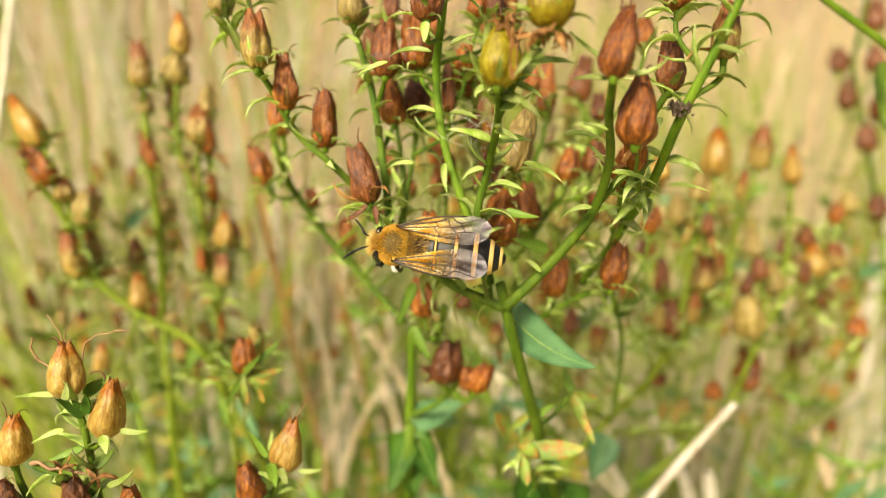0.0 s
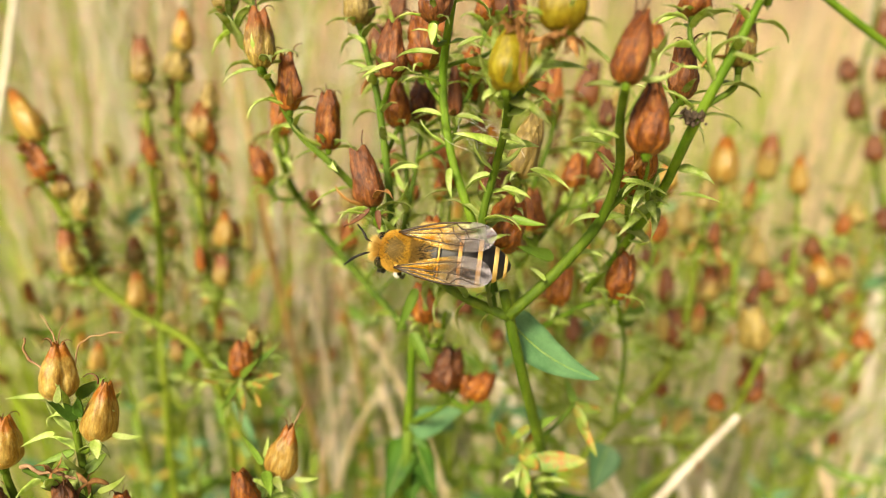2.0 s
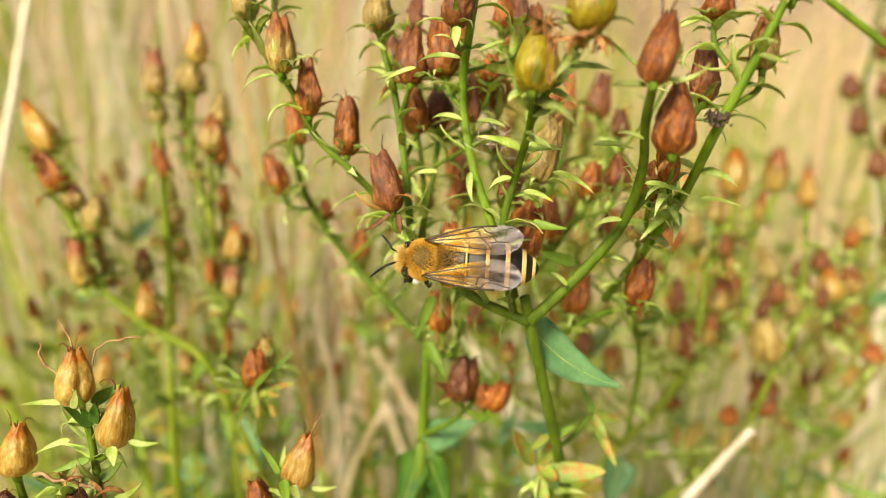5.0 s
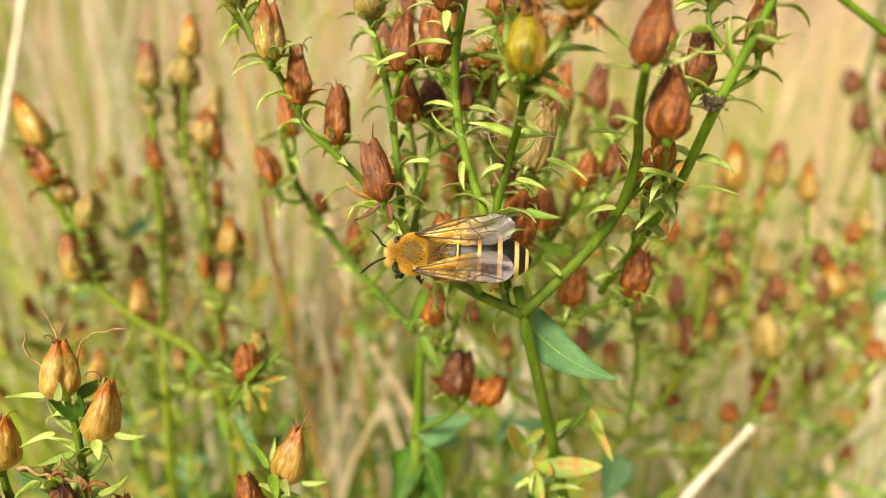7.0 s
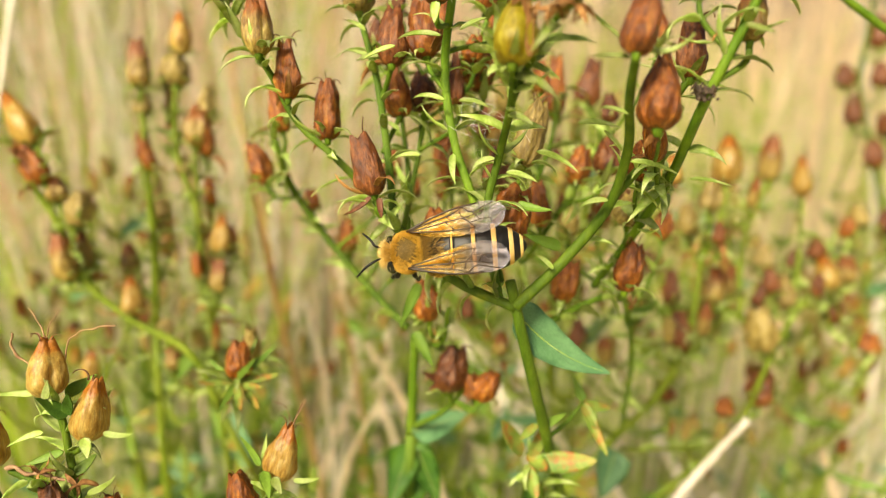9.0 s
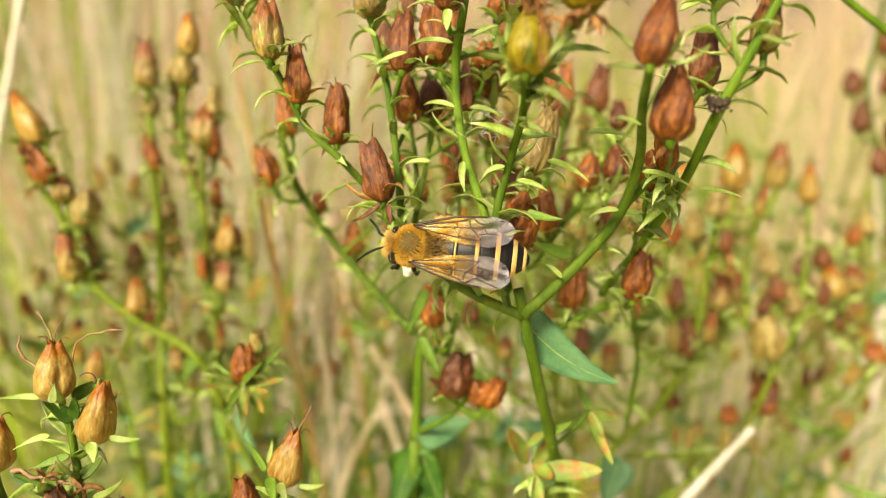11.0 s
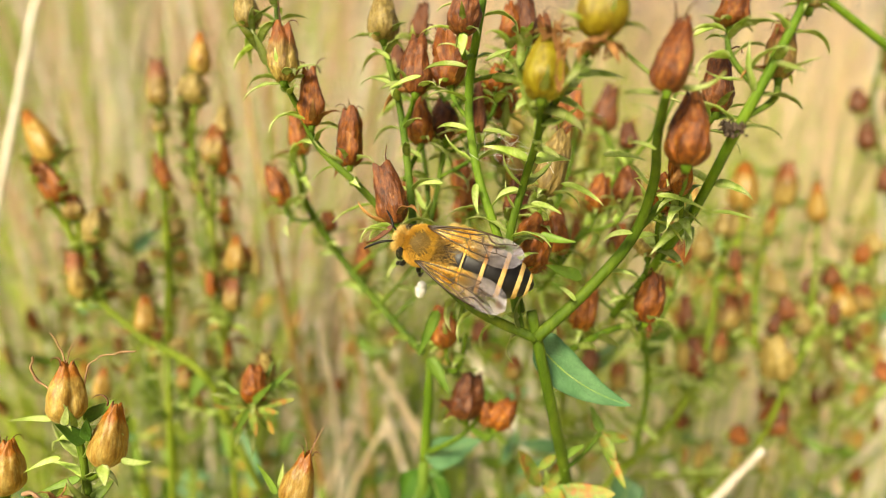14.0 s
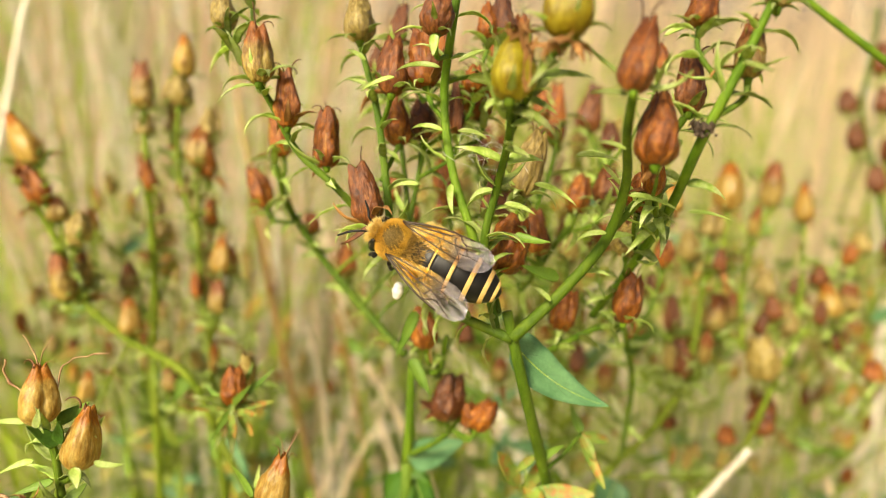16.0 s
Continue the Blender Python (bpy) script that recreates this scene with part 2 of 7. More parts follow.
HIDE = surface("brown_cuticle", [(0.3, (0.09, 0.06, 0.016)), (0.7, (0.20, 0.13, 0.035))], 0.8, 0.05, (1, 1, 1), 0.6, 0.4, spec=0.15)
EYE_BLACK = surface("compound_eye", [(0.3, (0.004, 0.004, 0.005)), (0.7, (0.012, 0.011, 0.011))], 0.6, 0.04, (1, 1, 1), 0.18, 0.15)
BAND = surface("cream_hair_band", [(0.3, (0.60, 0.38, 0.10)), (0.7, (0.80, 0.58, 0.24))], 0.8, 0.05, (1, 0.2, 1), 0.6, 0.6, 0.1, 0.08)
VEIN = surface("wing_vein", [(0.3, (0.018, 0.010, 0.004)), (0.7, (0.06, 0.03, 0.01))], 1.0, 0.1, (1, 1, 1), 0.4, 0.1)
POLLEN = surface("pollen_yellow", [(0.3, (0.70, 0.48, 0.05)), (0.7, (0.90, 0.72, 0.20))], 0.5, 0.08, (1, 1, 1), 0.8, 0.8, 0.1)


def wing_membrane():
    mat, nodes, links = nodes_of("wing_membrane")
    bsdf = nodes["Principled BSDF"]
    tc, sep = nodes.new("ShaderNodeTexCoord"), nodes.new("ShaderNodeSeparateXYZ")
    links.new(tc.outputs["Object"], sep.inputs["Vector"])
    along = nodes.new("ShaderNodeMapRange")
    along.inputs["From Min"].default_value, along.inputs["From Max"].default_value = 0.0, -8.0 * MM
    links.new(sep.outputs["X"], along.inputs["Value"])
    # amber membrane at the base; the outer lilac is sky reflection put into colour
    tint = ramp_node(nodes, links, along.outputs["Result"], [(0.0, (0.95, 0.66, 0.12)), (0.40, (0.95, 0.74, 0.24)), (0.62, (0.66, 0.60, 0.56)), (1.0, (0.64, 0.62, 0.72))])
    cover = ramp_node(nodes, links, along.outputs["Result"], [(0.0, (0.16, 0.16, 0.16)), (0.30, (0.09, 0.09, 0.09)), (0.58, (0.05, 0.05, 0.05)), (0.75, (0.08, 0.08, 0.08)), (0.9, (0.12, 0.12, 0.12)), (1.0, (0.16, 0.16, 0.16))])
    fine = noise_of(nodes, links, 0.55, 3.0, (0.25, 1, 1))
    bp = nodes.new("ShaderNodeBump")
    bp.inputs["Strength"].default_value, bp.inputs["Distance"].default_value = 0.8, MM * 0.22
    links.new(fine, bp.inputs["Height"])
    links.new(bp.outputs["Normal"], bsdf.inputs["Normal"])
    links.new(tint, bsdf.inputs["Base Color"])
    bsdf.inputs["Roughness"].default_value = 0.16
    clear, mix = nodes.new("ShaderNodeBsdfTransparent"), nodes.new("ShaderNodeMixShader")
    links.new(ramp_node(nodes, links, along.outputs["Result"], [(0.0, (0.98, 0.80, 0.32)), (0.42, (0.97, 0.85, 0.50)), (0.65, (0.86, 0.81, 0.79)), (1.0, (0.83, 0.79, 0.82))]), clear.inputs["Color"])
    # lengthwise glints painted by varying how much the tint covers
    sheen_streak = ramp_node(nodes, links, fine, [(0.38, (0.3, 0.3, 0.3)), (0.62, (1.9, 1.9, 1.9))])
    cover = blended(nodes, links, "MULTIPLY", 1.0, cover, sheen_streak)
    links.new(cover, mix.inputs["Fac"])
    links.new(clear.outputs["BSDF"], mix.inputs[1])
    links.new(bsdf.outputs["BSDF"], mix.inputs[2])
    links.new(mix.outputs["Shader"], nodes["Material Output"].inputs["Surface"])
    return mat


MEMBRANE = wing_membrane()


# ---- building tools ----
def mesh_from(name, verts, faces, mat, smooth=True):
    me = bpy.data.meshes.new(name)
    me.from_pydata([tuple(v) for v in verts], [], [tuple(int(i) for i in f) for f in faces])
    me.materials.append(mat)
    me.polygons.foreach_set("use_smooth", [smooth] * len(me.polygons))
    me.update()
    return me


def mesh_bm(name, bm, mat, smooth=True):
    me = bpy.data.meshes.new(name)
    bm.to_mesh(me)
    bm.free()
    me.materials.append(mat)
    me.polygons.foreach_set("use_smooth", [smooth] * len(me.polygons))
    return me


def part(name, me, parent, m=None, label=""):
    ob = new(name, me)
    ob.parent = parent
    if m is not None:
        ob.matrix_basis = m
    return tagged(ob, label)


def glide(points, steps):
    """Points along a smooth curve through the given ones, which may stand unevenly."""
    P = [Vector(p) for p in points]
    n = len(P)
    gap = [max(1e-9, (P[i + 1] - P[i]).length) for i in range(n - 1)]
    slope = []
    for i in range(n):
        if i == 0:
            slope.append((P[1] - P[0]) / gap[0])
        elif i == n - 1:
            slope.append((P[-1] - P[-2]) / gap[-1])
        else:
            a, b = (P[i] - P[i - 1]) / gap[i - 1], (P[i + 1] - P[i]) / gap[i]
            slope.append((a * gap[i] + b * gap[i - 1]) / (gap[i] + gap[i - 1]))
    out = []
    for i in range(n - 1):
        for k in range(steps):
            u = k / steps
            out.append(P[i] * (2 * u ** 3 - 3 * u * u + 1) + slope[i] * gap[i] * (u ** 3 - 2 * u * u + u) + P[i + 1] * (3 * u * u - 2 * u ** 3) + slope[i + 1] * gap[i] * (u ** 3 - u * u))
    out.append(P[-1])
    return out


def tube(points, radii, sides=8, squash=1.0, ridge=0.0):
    """Vertices and faces of a tapered tube along points."""
    verts, faces = [], []
    side = None
    n = len(points)
    for i, p in enumerate(points):
        way = (points[min(i + 1, n - 1)] - points[max(i - 1, 0)]).normalized()
        if side is None:
            side = way.orthogonal().normalized()
        side = (side - way * side.dot(way)).normalized()
        up = way.cross(side)
        for k in range(sides):
            a = 2 * math.pi * k / sides
            r = radii[i] * (1 + ridge * (math.cos(2 * a) > 0.9))
            verts.append(p + side * math.cos(a) * r + up * math.sin(a) * r * squash)
    for i in range(n - 1):
        for k in range(sides):
            j = (k + 1) % sides
            faces.append((i * sides + k, i * sides + j, (i + 1) * sides + j, (i + 1) * sides + k))
    faces.append(tuple(range(sides - 1, -1, -1)))
    faces.append(tuple((n - 1) * sides + k for k in range(sides)))
    return verts, faces


def blade_width(t, width, shape):
    """Half the width of a blade at t of its length."""
    if shape > 2.5:
        return width / 2 * max(0.03, math.sin(math.pi * t ** 0.85) ** 0.6)
    if shape > 1:
        return width / 2 * max(0.02, math.sin(math.pi * t ** 0.53) ** 0.66 * (1 - 0.35 * t ** 2) + 0.06 * (1 - t))
    return width / 2 * max(0.03, (math.sin(math.pi * min(1, t ** (0.5 + shape * 0.4)))) ** 0.85 * (1 - 0.25 * t) + 0.18 * (1 - t))


def blade(name, mat, length, width, thick, curl, fold=0.12, n=9, shape=0.45, wave=0.0, across=5, sway=0.0):
    """A leaf-like blade from the origin along +z, its upper side towards +x, bending to +x by curl radians."""
    rows = []
    p, a = Vector((0, 0, 0)), 0.0
    for i in range(n + 1):
        t = i / n
        w = blade_width(t, width, shape)
        out = Vector((math.cos(a), 0, -math.sin(a)))
        rows.append((p + Vector((0, sway * length * t * (1 - t), 0)), w, out))
        a += curl / n * (0.5 + t)
        p = p + Vector((math.sin(a), 0, math.cos(a))) * length / n
    verts, faces = [], []
    for i, (p, w, out) in enumerate(rows):
        for k in range(across):
            s = k / (across - 1) * 2 - 1
            lift = fold * w * abs(s) + wave * w * math.sin(i * 1.7 + s * 2) * abs(s)
            verts.append(p + Vector((0, s * w, 0)) + out * (lift + thick / 2))
        for k in range(across):
            s = k / (across - 1) * 2 - 1
            lift = fold * w * abs(s) + wave * w * math.sin(i * 1.7 + s * 2) * abs(s)
            verts.append(p + Vector((0, s * w, 0)) + out * (lift - thick / 2 * (1.6 - abs(s))))
    m = across * 2
    for i in range(len(rows) - 1):
        for k in range(across - 1):
            a0, b0 = i * m + k, (i + 1) * m + k
            faces += [(a0, a0 + 1, b0 + 1, b0), (a0 + across, b0 + across, b0 + across + 1, a0 + across + 1)]
        for e in (0, across - 1):
            a0, b0 = i * m + e, (i + 1) * m + e
            faces.append((a0, b0, b0 + across, a0 + across))
    return mesh_from(name, verts, faces, mat)


def frame_on(base, tip, spin=0.0, roll_to=None):
    """A pose at base whose z axis points at tip."""
    z = (Vector(tip) - Vector(base)).normalized()
    x = Vector(roll_to) if roll_to is not None else Vector((math.cos(spin), math.sin(spin), 0.1))
    x = (x - z * x.dot(z)).normalized()
    y = z.cross(x)
    m = Matrix((x, y, z)).transposed().to_4x4()
    m.translation = base
    return m


# ---- wort plants ----
def capsule_mesh(name, mat, seed, rough=1.0, pointed=False):
    """A three-lobed wrinkled seed capsule of height 1 and width 1, standing on the origin, its tip split into three teeth."""
    rng = random.Random(seed)
    sides, rows = 54, 34
    verts, faces = [], []
    belly = rng.uniform(0.24, 0.36)
    lean, side_lean = rng.uniform(-0.12, 0.12), rng.uniform(-0.12, 0.12)
    top = rng.uniform(0.32, 0.48)
    taper = rng.uniform(1.45, 2.3)
    if pointed:
        top = rng.uniform(0.15, 0.24)
    for i in range(rows + 1):
        t = i / rows
        low = 0.42 + 0.58 * math.sin(0.5 * math.pi * min(1.0, t / belly)) ** 0.7
        fall = max(0.0, (t - belly) / (1 - belly))
        high = top + (1 - top) * (1 - fall ** taper)
        r0 = 0.5 * min(low, high)
        for k in range(sides):
            a = 2 * math.pi * k / sides
            lobe = math.cos(1.5 * a) ** 2
            at = Vector((math.cos(a), math.sin(a), 0))
            lump = rough * 0.105 * noise.noise(at * 1.6 + Vector((0, 0, t * 3 + seed * 3.1)))
            fold = rough * 0.05 * (1 - abs(noise.noise(at * 4.5 + Vector((0, seed * 1.7, t * 5.5)))) * 2.2) ** 3 * min(1, 3 * t + 0.2)
            crease = fold * 0.5 + rough * 0.085 * abs(noise.noise(at * 2.8 + Vector((seed, 0, t * 3.6)))) ** 0.7
            r = r0 * (0.84 + 0.17 * lobe ** 0.4) * (1 + 0.018 * math.cos(9 * a + seed)) + lump * (0.4 + t * (1 - t) * 2.4) - crease * min(1, 4 * (1 - t) + 0.3)
            split = max(0.0, (t - 0.70) / 0.30) ** 1.3 * (1 - lobe) ** 1.5
            drop = 0.09 * split
            flare = 0.04 * max(0.0, (t - 0.75) / 0.25) * lobe
            sway = t * t
            verts.append(((r + flare) * math.cos(a) + lean * sway, (r + flare) * math.sin(a) + side_lean * sway, t - drop))
    for i in range(rows):
        for k in range(sides):
            j = (k + 1) % sides
            faces.append((i * sides + k, i * sides + j, (i + 1) * sides + j, (i + 1) * sides + k))
    faces.append(tuple(range(sides - 1, -1, -1)))
    # the inside of the split tip
    c = len(verts)
    verts.append((lean * 0.6, side_lean * 0.6, 0.66))
    for k in range(sides):
        faces.append((rows * sides + k, rows * sides + (k + 1) % sides, c))
    return mesh_from(name, verts, faces, mat)


def style_mesh(seed):
    rng = random.Random(seed)
    pts, p, a = [], Vector((0, 0, 0)), rng.uniform(-0.1, 0.2)
    bend = rng.uniform(0.05, 0.42)
    for i in range(9):
        pts.append(p.copy())
        p = p + Vector((math.sin(a), 0.1 * rng.uniform(-1, 1), math.cos(a))) * 0.25 * MM
        a += bend
    v, f = tube(pts, [0.095 * MM * (1 - 0.07 * i) for i in range(8)] + [0.06 * MM], 5)
    return mesh_from("style", v, f, STYLE)


CAPSULE_MESH = {kind: [capsule_mesh("capsule", CAPSULE[kind], s + 7 * n, {"green": 0.35, "orange": 0.5, "tapered": 0.8}.get(kind, 1.0), kind in ("orange", "green", "tapered")) for s in range(7)] for n, kind in enumerate(CAPSULE)}
SEPAL_SHAPES = ((3.5, 0.82, -1.4), (4.0, 0.72, -1.2), (3.2, 0.86, -1.9), (3.7, 0.74, -0.7), (3.4, 0.78, 0.8), (2.9, 0.92, -1.0), (3.8, 0.74, -1.6))
SEPAL_MESH = [blade("sepal", SEPAL, L * MM, w * MM, 0.06 * MM, c, 0.30, 9, 0.1, 0.12, 3) for L, w, c in SEPAL_SHAPES]
DRY_SEPAL_MESH = [blade("sepal", LEAF["dry"], L * MM, w * MM, 0.07 * MM, c * 1.5, 0.4, 8, 0.5, 0.2, 3) for L, w, c in SEPAL_SHAPES[:5]]
STYLE_MESH = [style_mesh(s) for s in range(6)]
LUSH, PALE = [], []
chance = random.Random(11)


def plant(label, lush=False):
    ob = tagged(new("wort_plant"), label, "wild plant", "wort plants")
    if lush:
        LUSH.append(ob)
    return ob


def branch(owner, r0, r1, *points, bracts=True, bare=False):
    """A stem in millimetres, from radius r0 to r1, with its faint lengthwise ridges."""
    pts = glide([Vector(p) * MM for p in points], 7 if len(points) > 2 else 5)
    n = len(pts)
    radii = [MM * (r0 + (r1 - r0) * i / (n - 1)) * (1 + 0.05 * noise.noise(pts[i] * 400)) for i in range(n)]
    v, f = tube(pts, radii, 10, 0.92, 0.12)
    ob = part("stem" if r0 > 0.45 else "stalk", mesh_from("stem", v, f, STEM_PALE if owner in LUSH or owner in PALE else STEM), owner)
    # narrow bracts in pairs at the nodes
    far = sum((pts[i + 1] - pts[i]).length for i in range(n - 1))
    lush = owner in LUSH
    if bracts and 0.005 < far < 0.13 and r0 < (0.85 if lush else 0.6):
        for i in range(2, n - 1, max(3, n // 11) if lush else max(3, n // 8)):
            way = (pts[i + 1] - pts[i]).normalized()
            side = way.orthogonal().normalized()
            side = Matrix.Rotation(chance.uniform(0, 6.28), 3, way) @ side
            for s in (1, -1):
                out = (side * s + way * 0.7).normalized()
                size = chance.uniform(0.8, 1.4) if lush else chance.uniform(0.75, 1.2)
                m = frame_on(pts[i] + side * s * radii[i] * 0.6, pts[i] + out, 0, way - side * s) @ Matrix.Diagonal((size, size, size, 1))
                me = chance.choice(DRY_SEPAL_MESH if lush and chance.random() < 0.15 else SEPAL_MESH)
                if not bare:
                    part("bract", me, owner, m)
    return ob


def root(owner, r0, r1, ground, control, top):
    """The lower stem, from the ground up to where the branches begin."""
    a, b, c = Vector(ground) * MM, Vector(control) * MM, Vector(top) * MM
    pts = [a * (1 - u) ** 2 + b * 2 * u * (1 - u) + c * u * u for u in [k / 24 for k in range(25)]]
    v, f = tube(pts, [MM * (r0 + (r1 - r0) * k / 24) for k in range(25)], 10, 0.92, 0.12)
    ob = part("stem", mesh_from("stem", v, f, STEM_PALE if owner in LUSH or owner in PALE else STEM), owner)
    # narrow leaf pairs on the upper part
    for k in range(5):
        i = 23 - 2 * k
        way = (pts[i + 1] - pts[i]).normalized()
        side = Matrix.Rotation(chance.uniform(0, 6.28), 3, way) @ way.orthogonal().normalized()
        for sgn in (1, -1):
            out = (side * sgn + way * chance.uniform(0.2, 0.9)).normalized()
            far = chance.uniform(5, 11)
            foot = pts[i] / MM
            leaf(owner, chance.choice(("green", "green", "pale", "blue")), foot, foot + out * far, far * chance.uniform(0.18, 0.3), chance.uniform(0.05, 0.3), chance.uniform(-30, 30))
    return ob


def sprig(x, y, z, gx, gy, seed, leafy, kinds=("dark", "tan", "tan", "mix", "tan", "orange")):
    """A smaller wort plant whose top stands at (x, y, z) mm: pods on short side branches, or leaf pairs."""
    r = random.Random(seed)
    label = "young wort shoot with yellow-green leaf pairs" if leafy else "slender wort plant with small rust capsules"
    owner = tagged(new("wort_plant"), label, "wild plant", "wort plants")
    PALE.append(owner)
    top, foot = Vector((x, y, z)), Vector((gx, gy, 0))
    ctrl = Vector((x * 0.9 + gx * 0.1, y, z - 170))
    at = lambda u: foot * (1 - u) ** 2 + ctrl * 2 * u * (1 - u) + top * u * u
    root(owner, 0.7, 0.35, foot, ctrl, top)
    if leafy:
        for k in range(7):
            u = 0.985 - 0.022 * k ** 1.25
            p = at(u)
            turn = k * 1.57 + r.uniform(-0.4, 0.4) + seed
            for s in (0, math.pi):
                out = Vector((math.cos(turn + s), math.sin(turn + s), r.uniform(0.1, 0.8))).normalized()
                L = r.uniform(6, 12) * min(1, 0.5 + 0.2 * k)
                leaf(owner, r.choice(("green", "pale", "green", "blue")), p, p + out * L, L * r.uniform(0.16, 0.36), r.uniform(0.05, 0.3), r.uniform(-40, 40))
        return owner
    capsule(owner, r.choice(kinds), top, top + Vector((r.uniform(-1, 1), r.uniform(-1, 1), 5.2)), r.uniform(2.2, 2.9), 4, 0)
    for k in range(5):
        p = at(0.975 - 0.02 * k)
        turn = k * 1.57 + seed
        for s in (0, math.pi):
            d = Vector((math.cos(turn + s), math.sin(turn + s), 0))
            L = r.uniform(4, 7) * (1 + 0.5 * k)
            q = p + d * L * 0.7 + Vector((0, 0, L * 0.9))
            branch(owner, 0.4, 0.3, p, p + d * L * 0.45 + Vector((0, 0, L * 0.35)), q, bracts=k == 2)
            tip = q + Vector((d.x * 1.2 + r.uniform(-1, 1), d.y * 1.2 + r.uniform(-1, 1), r.uniform(4.2, 5.4)))
            capsule(owner, r.choice(kinds), q, tip, r.uniform(2.0, 2.9), 3, 0)
    return owner


def capsule(owner, kind, base, tip, width, sepals, styles=3, bare=False):
    """A seed capsule with its dried styles and, unless bare, its sepals; millimetres."""
    base, tip = Vector(base) * MM, Vector(tip) * MM
    h = (tip - base).length
    spin = chance.uniform(0, 6.28)
    m = frame_on(base, tip, spin)
    pod = part("capsule", chance.choice(CAPSULE_MESH[kind]), owner, m @ Matrix.Diagonal((width * MM, width * MM, h, 1)))
    undo = Matrix.Diagonal((1 / (width * MM), 1 / (width * MM), 1 / h, 1))

    def on_pod(name, me, place):
        ob = part(name, me, pod, place)
        ob.matrix_parent_inverse = undo

    size = min(1.0, max(0.6, h / (5.2 * MM)))
    for k in range(sepals):
        a = 2 * math.pi * (k + chance.uniform(-0.25, 0.25)) / max(sepals, 4)
        lean = chance.uniform(42, 80)
        s = size * chance.uniform(0.7, 1.1)
        place = Matrix.Rotation(a, 4, "Z") @ Matrix.Translation((width * MM * 0.12, 0, 0.1 * MM)) @ Matrix.Rotation(radians(lean), 4, "Y") @ Matrix.Rotation(math.pi, 4, "Z")
        withered = chance.random() < (0.7 if sepals == 2 else 0.06)
        me = chance.choice(DRY_SEPAL_MESH if withered else SEPAL_MESH)
        if not bare:
            on_pod("sepal", me, place @ Matrix.Diagonal((s, s, s, 1)))
    for k in range(styles):
        if chance.random() < 0.85:
            a = 2 * math.pi * k / 3 + chance.uniform(-0.4, 0.4)
            place = Matrix.Rotation(a, 4, "Z") @ Matrix.Translation((width * MM * 0.15, 0, h * 0.93))
            s = size * chance.uniform(0.6, 1.1)
            on_pod("style", chance.choice(STYLE_MESH), place @ Matrix.Diagonal((s, s, s, 1)))
    # the cup below the capsule
    v, f = tube([Vector((0, 0, -0.5 * MM)), Vector((0, 0, -0.1 * MM)), Vector((0, 0, 0.25 * MM))], [0.24 * MM, width * MM * 0.12, width * MM * 0.15], 10)
    on_pod("cup", mesh_from("cup", v, f, STEM), Matrix.Identity(4))
    return pod


def leaf(owner, kind, base, tip, width, curl, turn, sway=0.0):
    base, tip = Vector(base) * MM, Vector(tip) * MM
    length = (tip - base).length
    me = blade("leaf", LEAF[kind], length * (1 + 0.12 * abs(curl)), width * 1.1 * MM, 0.14 * MM, curl * 2, 0.22, 16, 3.0 if kind == "pale" else 2.0, 0.06, 7, sway)
    facing = Matrix.Rotation(radians(turn), 3, (tip - base).normalized()) @ Vector((0.1, -0.75, 0.65))
    ob = part("leaf", me, owner, frame_on(base, tip - facing * curl * length * 0.5, 0, facing))
    if width > 2.6 and base.y < 0.12:
        # midrib and side veins, following the blade's bend
        p, a, spine = Vector((0, 0, 0)), 0.0, []
        for i in range(17):
            spine.append((p + Vector((math.cos(a), 0, -math.sin(a))) * 0.10 * MM + Vector((0, sway * length * (1 + 0.12 * abs(curl)) * i / 16 * (1 - i / 16), 0)), a))
            a += curl * 2 / 16 * (0.5 + i / 16)
            p = p + Vector((math.sin(a), 0, math.cos(a))) * length * (1 + 0.12 * abs(curl)) / 16
        v, f = tube([q for q, _ in spine[:16]], [0.065 * MM * (1 - 0.05 * i) for i in range(16)], 6)
        part("midrib", mesh_from("midrib", v, f, SEPAL), ob)
        for i in (2, 4, 6, 8, 10) if base.y < 0.075 else ():
            for s in (1, -1):
                line = []
                for k in range(5):
                    q, turned = spine[min(16, i + k)]
                    w = blade_width(min(1, (i + k) / 16), width * 1.1 * MM, 3.0 if kind == "pale" else 2.0) * (0.2 * k)
                    line.append(q + Vector((0, s * w, 0)) + Vector((math.cos(turned), 0, -math.sin(turned))) * (0.22 * w - 0.02 * MM))
                v, f = tube(line, [0.035 * MM * (1 - 0.12 * k) for k in range(5)], 5)
                part("side_vein", mesh_from("side_vein", v, f, LEAF[kind]), ob)
    return ob


wort = plant("branched seeding wort plant with rust-brown capsules and green stems")
root(wort, 0.63, 0.63, (22, 130, 0), (49.7, 120.6, 311.0), (14.1, 62.0, 444.4))
root(wort, 0.71, 0.71, (-2, 150, 0), (-11.4, 64.2, 302.4), (-4.2, 67.2, 452.2))
branch(wort, 0.63, 0.46, (14.1, 62.0, 444.4), (9.3, 54.2, 462.2), (6.3, 51.0, 473.2), (5.1, 51.6, 478.0))
branch(wort, 0.46, 0.29, (5.5, 50.8, 475.9), (9.7, 52.2, 479.7), (13.0, 51.7, 484.8), (13.4, 49.7, 489.2), (11.9, 45.4, 493.9), (11.3, 42.8, 496.5), bracts=False)
branch(wort, 0.47, 0.30, (17.09, 59.15, 479.12), (18.21, 53.49, 486.41), (18.00, 47.05, 494.09), (19.56, 47.05, 498.02), (20.94, 47.35, 501.45), (21.74, 46.97, 503.99))
